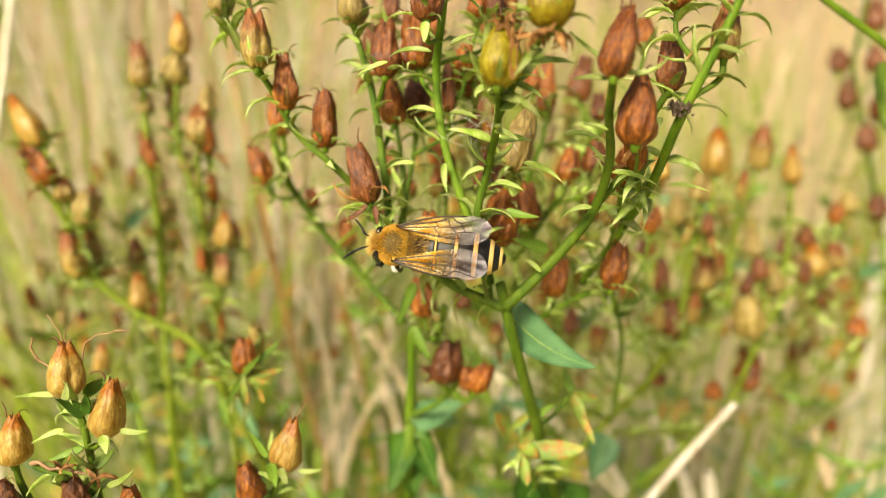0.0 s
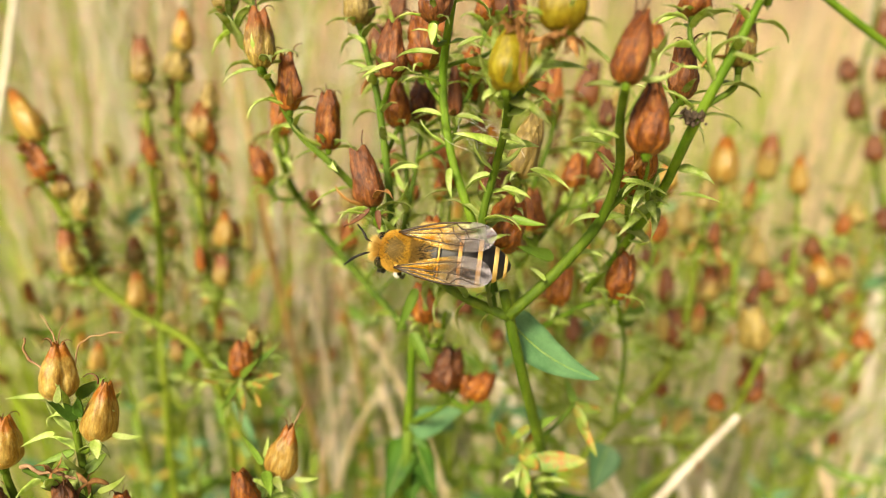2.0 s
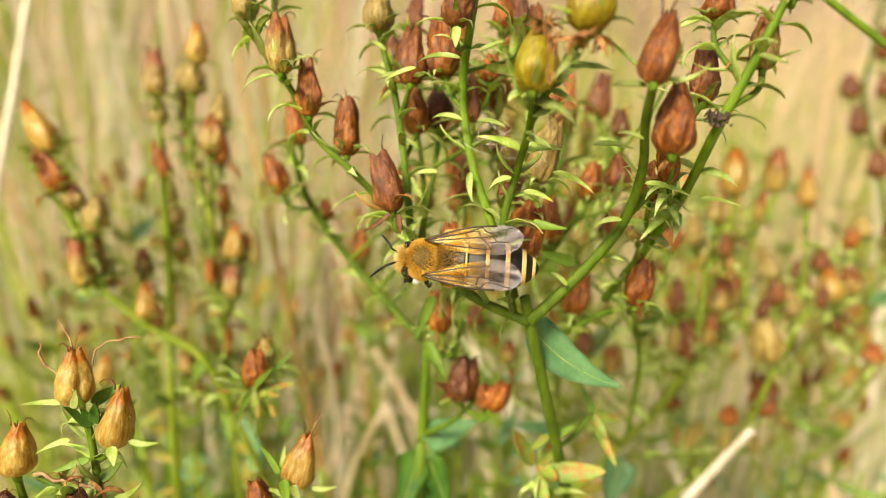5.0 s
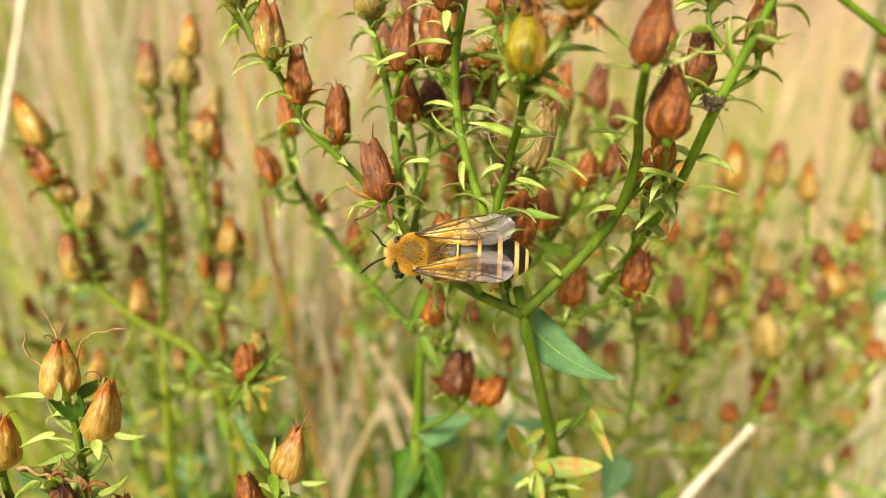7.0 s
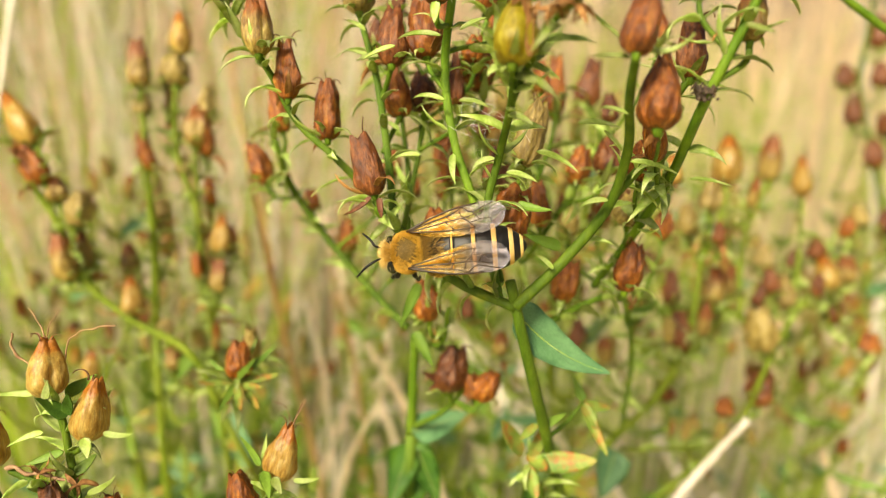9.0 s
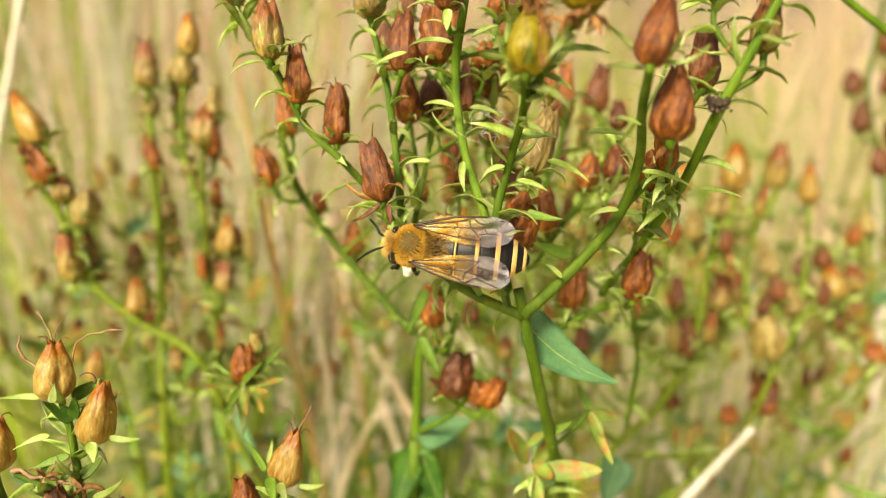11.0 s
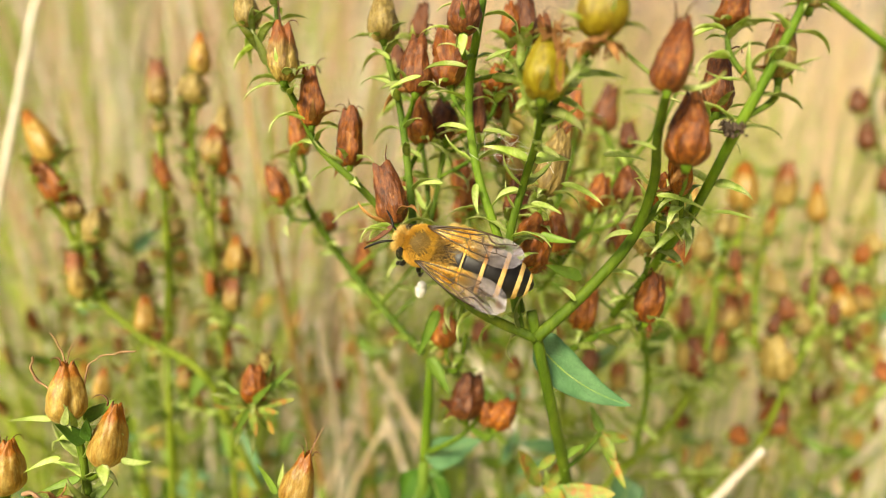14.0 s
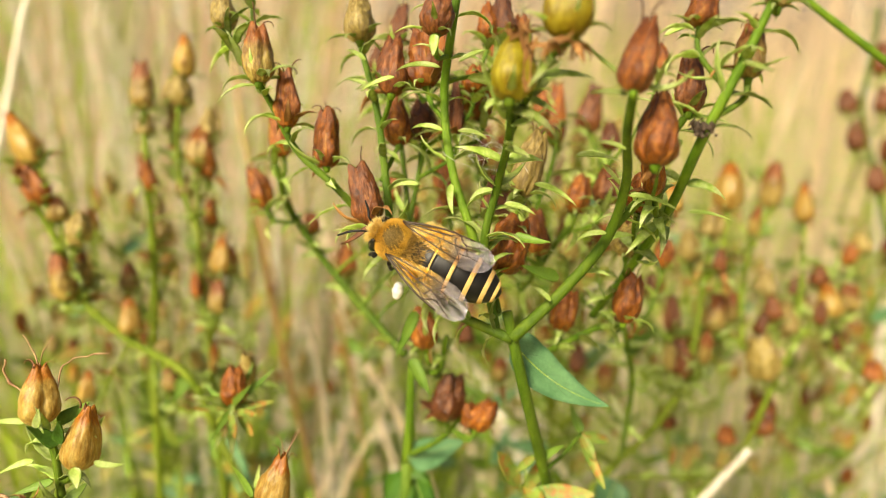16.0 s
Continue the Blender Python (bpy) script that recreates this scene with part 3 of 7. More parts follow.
branch(wort, 0.45, 0.37, (15.0, 61.9, 473.6), (16.2, 60.2, 477.0), (17.1, 59.2, 479.1))
branch(wort, 0.27, 0.24, (19.17, 46.88, 497.24), (20.11, 47.87, 499.14), (20.55, 48.72, 500.68))
branch(wort, 0.36, 0.26, (13.3, 51.4, 485.7), (15.7, 52.3, 488.2), (17.1, 52.1, 492.5), (18.1, 51.7, 494.6))
branch(wort, 0.42, 0.40, (5.61, 50.90, 475.79), (0.8, 53.1, 477.2), (-2.4, 56.6, 478.6), (-5.0, 56.4, 481.5))
branch(wort, 0.40, 0.28, (-5.0, 56.4, 481.5), (-5.9, 59.1, 488.8), (-6.9, 61.1, 494.4), (-8.3, 62.3, 499.2))
branch(wort, 0.42, 0.35, (4.4, 51.9, 475.7), (3.4, 53.5, 480.0), (2.1, 53.8, 484.0), (0.3, 55.6, 489.0), (-0.6, 58.0, 495.7), (-0.1, 56.8, 500.4), (0.5, 57.2, 504.8))
branch(wort, 0.42, 0.28, (3.4, 52.6, 480.9), (3.0, 52.4, 483.6), (3.9, 52.5, 488.6), (4.2, 47.7, 493.5), (3.9, 45.0, 495.8))
branch(wort, 0.30, 0.21, (4.3, 48.2, 493.3), (5.6, 46.0, 496.9), (7.0, 43.4, 499.7))
branch(wort, 0.38, 0.27, (-4.6, 57.2, 480.4), (-7.8, 58.1, 484.4), (-10.4, 58.5, 487.1), (-13.8, 59.0, 490.2), (-16.0, 58.8, 494.6), (-16.7, 58.2, 496.1))
branch(wort, 0.26, 0.22, (-18.0, 60.1, 496.5), (-19.4, 61.6, 498.9), (-20.8, 62.8, 500.7))
branch(wort, 0.22, 0.20, (-17.9, 62.4, 499.4), (-18.3, 63.3, 501.9), (-18.5, 64.4, 504.9))
branch(wort, 0.71, 0.45, (-4.2, 67.2, 452.2), (-3.9, 67.4, 459.2), (-3.8, 67.8, 465.2))
branch(wort, 0.45, 0.32, (-4.5, 68.0, 465.7), (-10.2, 72.5, 469.9), (-15.9, 74.8, 476.3), (-18.9, 74.4, 481.8), (-19.4, 72.4, 486.2), (-20.0, 72.9, 487.5))
branch(wort, 0.49, 0.33, (-3.2, 65.7, 467.7), (-0.5, 62.3, 474.8), (-1.9, 59.3, 479.7))
branch(wort, 0.39, 0.36, (6.2, 52.5, 472.4), (10.7, 60.7, 470.2), (16.0, 63.0, 471.8), (18.5, 63.7, 472.1))
branch(wort, 0.39, 0.28, (-3.8, 67.6, 464.6), (-0.9, 64.8, 465.3), (0.1, 63.1, 470.4))
branch(wort, 0.28, 0.25, (-4.5, 59.3, 479.7), (-2.9, 64.3, 488.4), (-2.8, 69.4, 494.2))
branch(wort, 0.29, 0.25, (-4.0, 60.9, 479.1), (-4.2, 63.9, 485.6), (-5.0, 66.7, 490.1))
branch(wort, 0.32, 0.29, (4.8, 58.1, 479.5), (9.2, 68.2, 482.7), (12.9, 78.3, 489.1), (13.5, 80.7, 492.6))
branch(wort, 0.31, 0.33, (9.9, 66.2, 477.3), (14.2, 70.9, 482.0), (19.8, 84.4, 486.3), (19.3, 91.4, 489.2))
branch(wort, 0.36, 0.39, (20.6, 69.2, 469.1), (24.0, 74.8, 459.9), (25.9, 80.9, 444.0))
branch(wort, 0.26, 0.20, (10.6, 57.6, 450.3), (9.3, 56.2, 454.6), (8.2, 56.1, 457.6))
branch(wort, 0.19, 0.17, (9.6, 54.2, 460.5), (12.0, 56.2, 461.2), (13.9, 57.9, 462.5), bracts=False)
branch(wort, 0.35, 0.24, (-3.8, 66.5, 453.6), (-0.6, 64.2, 457.0), (1.1, 62.8, 459.7), (1.8, 62.2, 461.4), bracts=False)
capsule(wort, 'mix', (-16.62, 58.15, 496.04), (-16.97, 59.95, 500.99), 2.94, 5)
capsule(wort, 'rust', (-14.40, 58.57, 492.29), (-14.61, 60.38, 497.24), 2.61, 5)
capsule(wort, 'rust', (-11.17, 59.07, 488.73), (-11.33, 60.94, 493.88), 2.79, 5)
branch(wort, 0.22, 0.20, (-5.0, 56.4, 481.5), (-6.3, 53.6, 483.6), (-6.6, 54.1, 484.8))
capsule(wort, 'dark', (-6.54, 54.03, 484.70), (-7.80, 55.83, 489.66), 2.94, 2)
branch(wort, 0.22, 0.20, (-19.3, 73.4, 484.2), (-18.4, 72.5, 486.5), (-18.7, 73.0, 487.7))
capsule(wort, 'rust', (-18.71, 72.94, 487.54), (-20.02, 74.63, 492.18), 2.63, 5)
branch(wort, 0.22, 0.20, (-17.8, 74.8, 479.4), (-20.8, 73.3, 480.4), (-21.3, 73.8, 481.6))
capsule(wort, 'rust', (-21.20, 73.71, 481.47), (-22.91, 75.32, 485.91), 2.87, 5)
branch(wort, 0.22, 0.20, (-15.3, 74.6, 475.5), (-17.5, 80.4, 475.4), (-17.6, 80.9, 476.6))
capsule(wort, 'rust', (-17.63, 80.83, 476.48), (-17.94, 81.74, 478.98), 2.58, 5)
branch(wort, 0.22, 0.20, (-11.4, 73.2, 471.1), (-12.5, 78.0, 470.3), (-12.6, 78.5, 471.6))
capsule(wort, 'rust', (-12.61, 78.41, 471.46), (-12.99, 79.91, 475.58), 2.79, 2)
capsule(wort, 'tan', (-20.75, 62.77, 500.54), (-21.28, 64.19, 504.44), 2.66, 5)
capsule(wort, 'tan', (-8.41, 62.48, 499.74), (-8.73, 64.01, 503.94), 3.19, 5)
branch(wort, 0.24, 0.22, (-6.38, 60.30, 492.15), (-5.63, 59.60, 494.05), (-5.28, 59.00, 495.22), bracts=False)
capsule(wort, 'dark', (-5.28, 59.00, 495.26), (-5.01, 61.00, 500.29), 3.2, 5)
branch(wort, 0.24, 0.22, (-0.38, 57.20, 493.09), (-1.83, 58.80, 494.80), (-2.23, 60.00, 495.85), bracts=False)
capsule(wort, 'rust', (-2.23, 60.00, 495.90), (-3.09, 62.00, 500.88), 3.3, 4)
branch(wort, 0.22, 0.20, (-0.4, 57.3, 498.5), (-1.3, 53.3, 498.9), (-1.3, 53.7, 500.2), bare=True)
capsule(wort, 'dark', (-1.32, 53.66, 500.07), (-1.32, 55.17, 504.23), 3.01, 5)
branch(wort, 0.24, 0.22, (-6.22, 59.30, 487.49), (-5.34, 61.00, 489.35), (-4.84, 62.00, 490.45), bracts=False)
capsule(wort, 'rust', (-4.83, 62.00, 490.50), (-5.22, 64.00, 494.62), 2.9, 4)
branch(wort, 0.24, 0.22, (-2.84, 64.20, 488.08), (-2.60, 64.20, 489.65), (-2.58, 64.00, 490.70), bracts=False)
capsule(wort, 'dark', (-2.58, 64.00, 490.76), (-3.03, 66.00, 494.34), 3.1, 4)
capsule(wort, 'green', (3.75, 44.36, 495.81), (4.25, 45.96, 500.21), 3.20, 4)
capsule(wort, 'green', (6.97, 42.79, 499.68), (7.08, 44.33, 503.90), 3.36, 5)
capsule(wort, 'tapered', (11.32, 42.84, 496.54), (12.26, 44.49, 501.08), 2.55, 3, bare=True)
branch(wort, 0.15, 0.14, (15.47, 49.50, 488.42), (14.62, 46.50, 490.18), (13.70, 44.20, 491.66), bracts=False)
capsule(wort, 'tapered', (13.61, 44.08, 491.75), (14.17, 45.86, 496.64), 3.12, 3, bare=True)
capsule(wort, 'dark', (18.24, 51.71, 494.72), (18.79, 53.30, 499.09), 2.64, 5)
branch(wort, 0.22, 0.20, (18.24, 46.89, 494.70), (20.58, 47.66, 496.45), (20.62, 47.97, 497.50))
capsule(wort, 'mix', (20.64, 47.91, 497.41), (20.86, 48.88, 501.31), 2.33, 5)
branch(wort, 0.22, 0.20, (-2.8, 65.2, 489.6), (2.1, 63.4, 494.2), (2.1, 63.9, 495.5))
capsule(wort, 'rust', (2.12, 63.85, 495.32), (2.17, 64.77, 497.84), 2.56, 5)
branch(wort, 0.22, 0.20, (-3.1, 63.4, 487.0), (0.7, 62.1, 490.4), (0.7, 62.5, 491.7))
capsule(wort, 'dark', (0.67, 62.48, 491.55), (0.50, 64.29, 496.53), 1.56, 2)
branch(wort, 0.22, 0.20, (-2.8, 65.0, 489.3), (3.3, 65.5, 491.6), (3.1, 65.9, 492.8))
capsule(wort, 'rust', (3.15, 65.88, 492.70), (2.45, 67.61, 497.47), 3.50, 5)
branch(wort, 0.22, 0.20, (4.8, 58.1, 479.5), (6.2, 57.3, 485.6), (6.5, 57.8, 486.8))
capsule(wort, 'tan', (6.44, 57.73, 486.69), (7.87, 59.86, 492.54), 3.09, 4)
branch(wort, 0.22, 0.20, (4.8, 58.1, 479.5), (3.4, 58.3, 483.3), (3.5, 58.7, 484.5))
capsule(wort, 'dark', (3.50, 58.69, 484.41), (3.99, 60.03, 488.11), 1.53, 2)
branch(wort, 0.24, 0.22, (4.5, 52.5, 477.6), (4.30, 54.50, 478.97), (4.47, 55.40, 480.44), bracts=False)
capsule(wort, 'rust', (4.54, 55.50, 480.29), (6.40, 57.00, 485.04), 4.3, 0)
leaf(wort, 'green', (5.37, 52.00, 484.57), (8.17, 51.00, 484.19), 0.7, 0.3, 0)
branch(wort, 0.22, 0.20, (9.9, 66.2, 477.3), (9.5, 63.5, 478.1), (9.3, 64.0, 479.4))
capsule(wort, 'rust', (9.36, 63.96, 479.24), (8.88, 65.66, 483.93), 2.80, 5)
branch(wort, 0.22, 0.20, (12.3, 76.7, 487.9), (12.9, 78.9, 487.4), (12.9, 79.3, 488.6))
capsule(wort, 'rust', (12.91, 79.23, 488.45), (13.34, 81.99, 496.05), 2.55, 5)
capsule(wort, 'dark', (19.13, 91.38, 489.09), (20.11, 93.65, 495.33), 4.05, 5)
branch(wort, 0.22, 0.20, (11.9, 67.9, 479.6), (13.5, 67.8, 481.7), (13.7, 68.3, 483.0))
capsule(wort, 'rust', (13.68, 68.25, 482.84), (14.31, 69.66, 486.71), 2.91, 5)
branch(wort, 0.22, 0.20, (12.5, 68.5, 480.3), (15.8, 65.4, 483.3), (16.1, 65.9, 484.5))
capsule(wort, 'dark', (16.05, 65.83, 484.39), (16.78, 67.16, 488.04), 3.16, 5)
branch(wort, 0.22, 0.20, (17.43, 57.60, 481.10), (16.35, 56.04, 484.80), (16.46, 55.81, 486.09))
capsule(wort, 'rust', (16.48, 55.85, 485.97), (16.62, 55.05, 489.50), 2.70, 2)
branch(wort, 0.22, 0.20, (16.3, 60.1, 477.3), (16.9, 59.3, 479.5), (17.1, 59.7, 480.7))
capsule(wort, 'tan', (17.08, 59.68, 480.57), (17.71, 60.80, 483.67), 3.18, 5)
branch(wort, 0.24, 0.22, (18.5, 63.7, 472.1), (17.45, 61.00, 472.46), (16.61, 57.20, 474.95), bracts=False)
capsule(wort, 'rust', (16.62, 57.00, 474.98), (17.46, 58.50, 479.44), 3.1, 5)
branch(wort, 0.24, 0.22, (13.5, 62.2, 471.1), (12.40, 62.50, 469.84), (11.97, 63.00, 471.11), bracts=False)
capsule(wort, 'rust', (11.89, 63.00, 471.31), (12.79, 64.50, 475.67), 3.2, 5)
branch(wort, 0.22, 0.20, (-0.6, 64.4, 466.1), (-1.8, 62.2, 468.0), (-2.0, 62.7, 469.2))
capsule(wort, 'rust', (-2.01, 62.65, 469.11), (-2.89, 64.20, 473.36), 3.27, 5)
branch(wort, 0.22, 0.20, (1.8, 62.2, 461.4), (1.7, 63.2, 462.5), (0.9, 63.2, 462.4))
leaf(wort, 'husk', (-0.65, 61.50, 462.66), (-2.76, 60.50, 464.12), 0.9, 0.3, 20)
leaf(wort, 'husk', (-0.96, 61.50, 462.14), (-2.09, 60.50, 461.67), 0.8, 0.4, -20)
branch(wort, 0.22, 0.20, (0.6, 63.2, 458.9), (0.5, 62.0, 460.9), (0.4, 62.5, 462.2))
capsule(wort, 'dark', (-0.07, 62.00, 461.16), (0.87, 63.00, 466.00), 4.1, 2, 3)
branch(wort, 0.22, 0.20, (0.8, 63.0, 459.2), (0.0, 61.8, 461.8), (0.8, 62.2, 462.9))
capsule(wort, 'dark', (0.71, 62.12, 462.74), (1.99, 62.78, 464.55), 2.0, 0, 2)
branch(wort, 0.22, 0.20, (0.9, 62.9, 459.4), (3.1, 61.5, 459.4), (3.0, 61.9, 460.4))
capsule(wort, 'rust', (2.98, 61.83, 460.31), (2.59, 62.77, 462.87), 2.59, 2)
branch(wort, 0.22, 0.20, (0.8, 63.0, 459.3), (3.0, 60.9, 459.4), (3.5, 61.3, 460.5))
capsule(wort, 'rust', (3.47, 61.26, 460.38), (5.02, 62.41, 463.52), 2.96, 2)
branch(wort, 0.22, 0.20, (17.3, 77.5, 484.3), (26.9, 76.2, 480.0), (27.0, 76.6, 481.3))
capsule(wort, 'orange', (27.03, 76.56, 481.12), (27.52, 77.82, 484.58), 2.98, 5)
branch(wort, 0.22, 0.20, (-0.9, 60.9, 477.2), (-1.2, 58.6, 477.7), (-1.3, 59.0, 478.7))
capsule(wort, 'rust', (-1.25, 58.96, 478.60), (-1.53, 60.28, 482.23), 2.50, 5)
branch(wort, 0.22, 0.20, (9.9, 66.2, 477.3), (8.1, 68.0, 474.0), (8.0, 68.5, 475.3))
capsule(wort, 'tan', (7.97, 68.43, 475.16), (7.64, 69.33, 477.64), 2.63, 5)
branch(wort, 0.22, 0.20, (-10.0, 72.3, 469.7), (-4.4, 72.8, 478.9), (-4.4, 73.2, 480.1))
capsule(wort, 'rust', (-4.38, 73.17, 479.99), (-4.24, 74.11, 482.56), 2.46, 5)
branch(wort, 0.22, 0.20, (-0.6, 62.6, 474.3), (0.4, 70.5, 480.8), (0.4, 71.0, 482.1))
capsule(wort, 'rust', (0.40, 70.91, 481.97), (0.26, 72.26, 485.69), 2.77, 5)
branch(wort, 0.22, 0.20, (18.03, 54.55, 485.12), (16.38, 51.20, 487.27), (16.06, 50.86, 488.65))
capsule(wort, 'rust', (16.11, 50.91, 488.50), (15.08, 50.03, 492.35), 2.11, 2)
branch(wort, 0.22, 0.20, (18.85, 46.87, 496.54), (16.99, 48.49, 499.74), (17.20, 48.79, 500.86))
capsule(wort, 'rust', (17.14, 48.73, 500.73), (17.63, 49.49, 503.80), 2.39, 5)
capsule(wort, 'tan', (21.72, 47.52, 502.01), (22.17, 48.22, 504.78), 2.18, 5)
branch(wort, 0.22, 0.20, (-0.6, 58.0, 496.3), (5.1, 65.3, 499.3), (5.1, 65.8, 500.6))
capsule(wort, 'dark', (5.07, 65.72, 500.46), (4.79, 67.24, 504.65), 2.23, 5)
branch(wort, 0.22, 0.20, (-2.8, 68.7, 493.4), (7.1, 67.7, 497.7), (7.0, 68.2, 499.0))
capsule(wort, 'rust', (7.05, 68.11, 498.84), (6.76, 69.50, 502.67), 2.33, 5)
branch(wort, 0.22, 0.20, (-2.8, 69.4, 494.2), (-5.8, 71.1, 498.8), (-5.7, 71.5, 500.1))
capsule(wort, 'dark', (-5.72, 71.49, 499.93), (-5.41, 72.94, 503.93), 2.19, 5)
branch(wort, 0.22, 0.20, (-2.8, 68.1, 492.8), (3.3, 65.2, 499.1), (3.4, 65.7, 500.3))
capsule(wort, 'rust', (3.40, 65.62, 500.20), (3.57, 66.86, 503.60), 2.45, 5)
branch(wort, 0.22, 0.20, (-2.8, 69.4, 494.2), (-8.1, 75.7, 495.1), (-8.2, 76.1, 496.3))
capsule(wort, 'dark', (-8.17, 76.09, 496.21), (-8.30, 77.33, 499.61), 2.63, 5)
branch(wort, 0.22, 0.20, (-2.8, 69.4, 494.2), (-0.7, 73.4, 497.0), (-0.8, 73.9, 498.3))
capsule(wort, 'rust', (-0.76, 73.82, 498.14), (-0.89, 75.11, 501.71), 2.41, 5)
branch(wort, 0.22, 0.20, (-2.8, 68.7, 493.4), (1.0, 74.2, 491.1), (1.1, 74.7, 492.3))
capsule(wort, 'dark', (1.05, 74.63, 492.18), (1.19, 75.98, 495.90), 2.63, 5)
branch(wort, 0.22, 0.20, (-2.8, 69.4, 494.2), (4.9, 73.4, 497.0), (5.0, 73.9, 498.3))
capsule(wort, 'rust', (4.94, 73.82, 498.14), (5.19, 75.11, 501.71), 2.66, 5)
branch(wort, 0.22, 0.20, (9.9, 70.0, 483.6), (-0.6, 76.7, 481.5), (-0.6, 77.1, 482.7))
capsule(wort, 'rust', (-0.57, 77.09, 482.58), (-0.43, 78.67, 486.92), 2.84, 5)
branch(wort, 0.22, 0.20, (-8.4, 71.2, 468.4), (-0.4, 75.5, 478.1), (-0.4, 75.9, 479.4))
capsule(wort, 'rust', (-0.43, 75.88, 479.25), (-0.57, 77.09, 482.58), 2.55, 5)
branch(wort, 0.22, 0.20, (10.3, 70.9, 484.1), (5.9, 74.5, 483.7), (5.7, 75.0, 485.0))
capsule(wort, 'orange', (5.75, 74.92, 484.81), (5.34, 76.33, 488.67), 2.60, 5)
branch(wort, 0.22, 0.20, (-13.5, 74.0, 473.3), (-6.9, 79.2, 480.1), (-6.9, 79.6, 481.4))
capsule(wort, 'rust', (-6.91, 79.59, 481.27), (-7.05, 80.85, 484.72), 2.64, 5)
branch(wort, 0.22, 0.20, (9.9, 66.2, 477.3), (6.2, 70.2, 479.9), (6.3, 70.6, 481.2))
capsule(wort, 'dark', (6.32, 70.57, 481.04), (6.59, 71.81, 484.45), 2.37, 5)
branch(wort, 0.22, 0.20, (12.8, 78.0, 488.9), (11.1, 80.0, 490.5), (11.2, 80.4, 491.7))
capsule(wort, 'rust', (11.21, 80.37, 491.58), (11.42, 81.70, 495.25), 2.55, 5)
branch(wort, 0.22, 0.20, (20.6, 69.2, 469.1), (18.0, 74.4, 475.1), (18.2, 74.8, 476.4))
capsule(wort, 'rust', (18.16, 74.79, 476.25), (18.58, 76.12, 479.92), 2.84, 5)
branch(wort, 0.22, 0.20, (20.8, 69.5, 468.6), (15.0, 76.7, 473.2), (15.1, 77.1, 474.5))
capsule(wort, 'tan', (15.13, 77.08, 474.37), (15.43, 78.34, 477.82), 2.94, 5)
branch(wort, 0.22, 0.20, (17.9, 78.8, 484.6), (19.5, 78.7, 487.1), (19.6, 79.2, 488.4))
capsule(wort, 'dark', (19.58, 79.15, 488.25), (19.86, 80.37, 491.58), 2.55, 5)
branch(wort, 0.22, 0.20, (16.2, 75.0, 483.5), (21.5, 70.1, 496.2), (21.7, 70.6, 497.5))
capsule(wort, 'rust', (21.65, 70.55, 497.36), (22.01, 71.69, 500.50), 2.43, 5)
branch(wort, 0.22, 0.20, (22.2, 71.6, 465.5), (26.7, 76.5, 472.9), (26.9, 77.0, 474.2))
capsule(wort, 'rust', (26.89, 76.96, 474.02), (27.33, 78.21, 477.47), 2.94, 5)
branch(wort, 0.22, 0.20, (10.5, 71.4, 484.4), (3.4, 75.1, 485.3), (3.5, 75.6, 486.6))
capsule(wort, 'dark', (3.49, 75.51, 486.42), (3.69, 76.68, 489.63), 2.33, 5)
leaf(wort, 'blue', (5.8, 53.3, 474.6), (14.3, 52.9, 468.6), 3.4, 0.2, 5, 0.3)
leaf(wort, 'slender', (11.28, 44.00, 496.32), (8.51, 43.20, 496.01), 0.37, 0.50, 0, 0.60)
leaf(wort, 'slender', (12.48, 44.50, 496.80), (15.19, 43.70, 497.53), 0.36, 0.50, 0, 0.50)
leaf(wort, 'slender', (11.66, 47.00, 497.30), (8.54, 46.20, 499.08), 0.30, 0.40, 0, 0.40)
leaf(wort, 'slender', (12.51, 50.50, 485.36), (9.97, 49.70, 484.61), 0.43, 0.40, 0, 0.60)
leaf(wort, 'slender', (12.79, 49.00, 489.53), (10.73, 48.20, 490.94), 0.36, 0.60, 0, 0.75)
leaf(wort, 'slender', (13.36, 48.50, 488.83), (16.54, 47.70, 487.59), 0.40, 0.60, 0, -0.75)
leaf(wort, 'slender', (18.83, 45.00, 498.42), (20.37, 44.20, 497.66), 0.40, 0.60, 0, -0.75)
leaf(wort, 'slender', (20.09, 54.00, 486.42), (23.17, 53.20, 485.73), 0.30, 0.50, 0, -0.60)
leaf(wort, 'slender', (15.77, 52.00, 500.28), (19.51, 51.20, 500.78), 0.43, 0.70, 0, -0.90)
leaf(wort, 'slender', (12.11, 46.00, 492.54), (9.79, 45.20, 492.75), 0.29, 0.50, 0, 0.75)
leaf(wort, 'slender', (-0.93, 54.00, 497.69), (-4.32, 53.20, 496.92), 0.43, 0.50, 0, 0.90)
leaf(wort, 'slender', (-4.53, 53.50, 496.90), (-6.98, 52.70, 495.44), 0.36, 0.50, 0, 0.60)
leaf(wort, 'slender', (0.56, 55.00, 498.18), (2.85, 54.20, 498.75), 0.43, 0.50, 0, -0.75)
leaf(wort, 'slender', (-1.37, 51.50, 500.01), (-1.45, 50.70, 498.43), 0.65, 0.30, 0, 0.00)
leaf(wort, 'slender', (3.30, 46.00, 495.12), (4.66, 45.20, 494.63), 0.50, 0.50, 0, -0.75)
leaf(wort, 'slender', (3.29, 46.00, 495.71), (2.26, 45.20, 494.82), 0.50, 0.60, 0, 0.75)
leaf(wort, 'slender', (-0.61, 55.00, 492.65), (-3.26, 54.20, 492.51), 0.43, 0.50, 0, 0.90)
leaf(wort, 'slender', (0.60, 55.00, 492.65), (3.02, 54.20, 491.82), 0.43, 0.50, 0, -0.75)
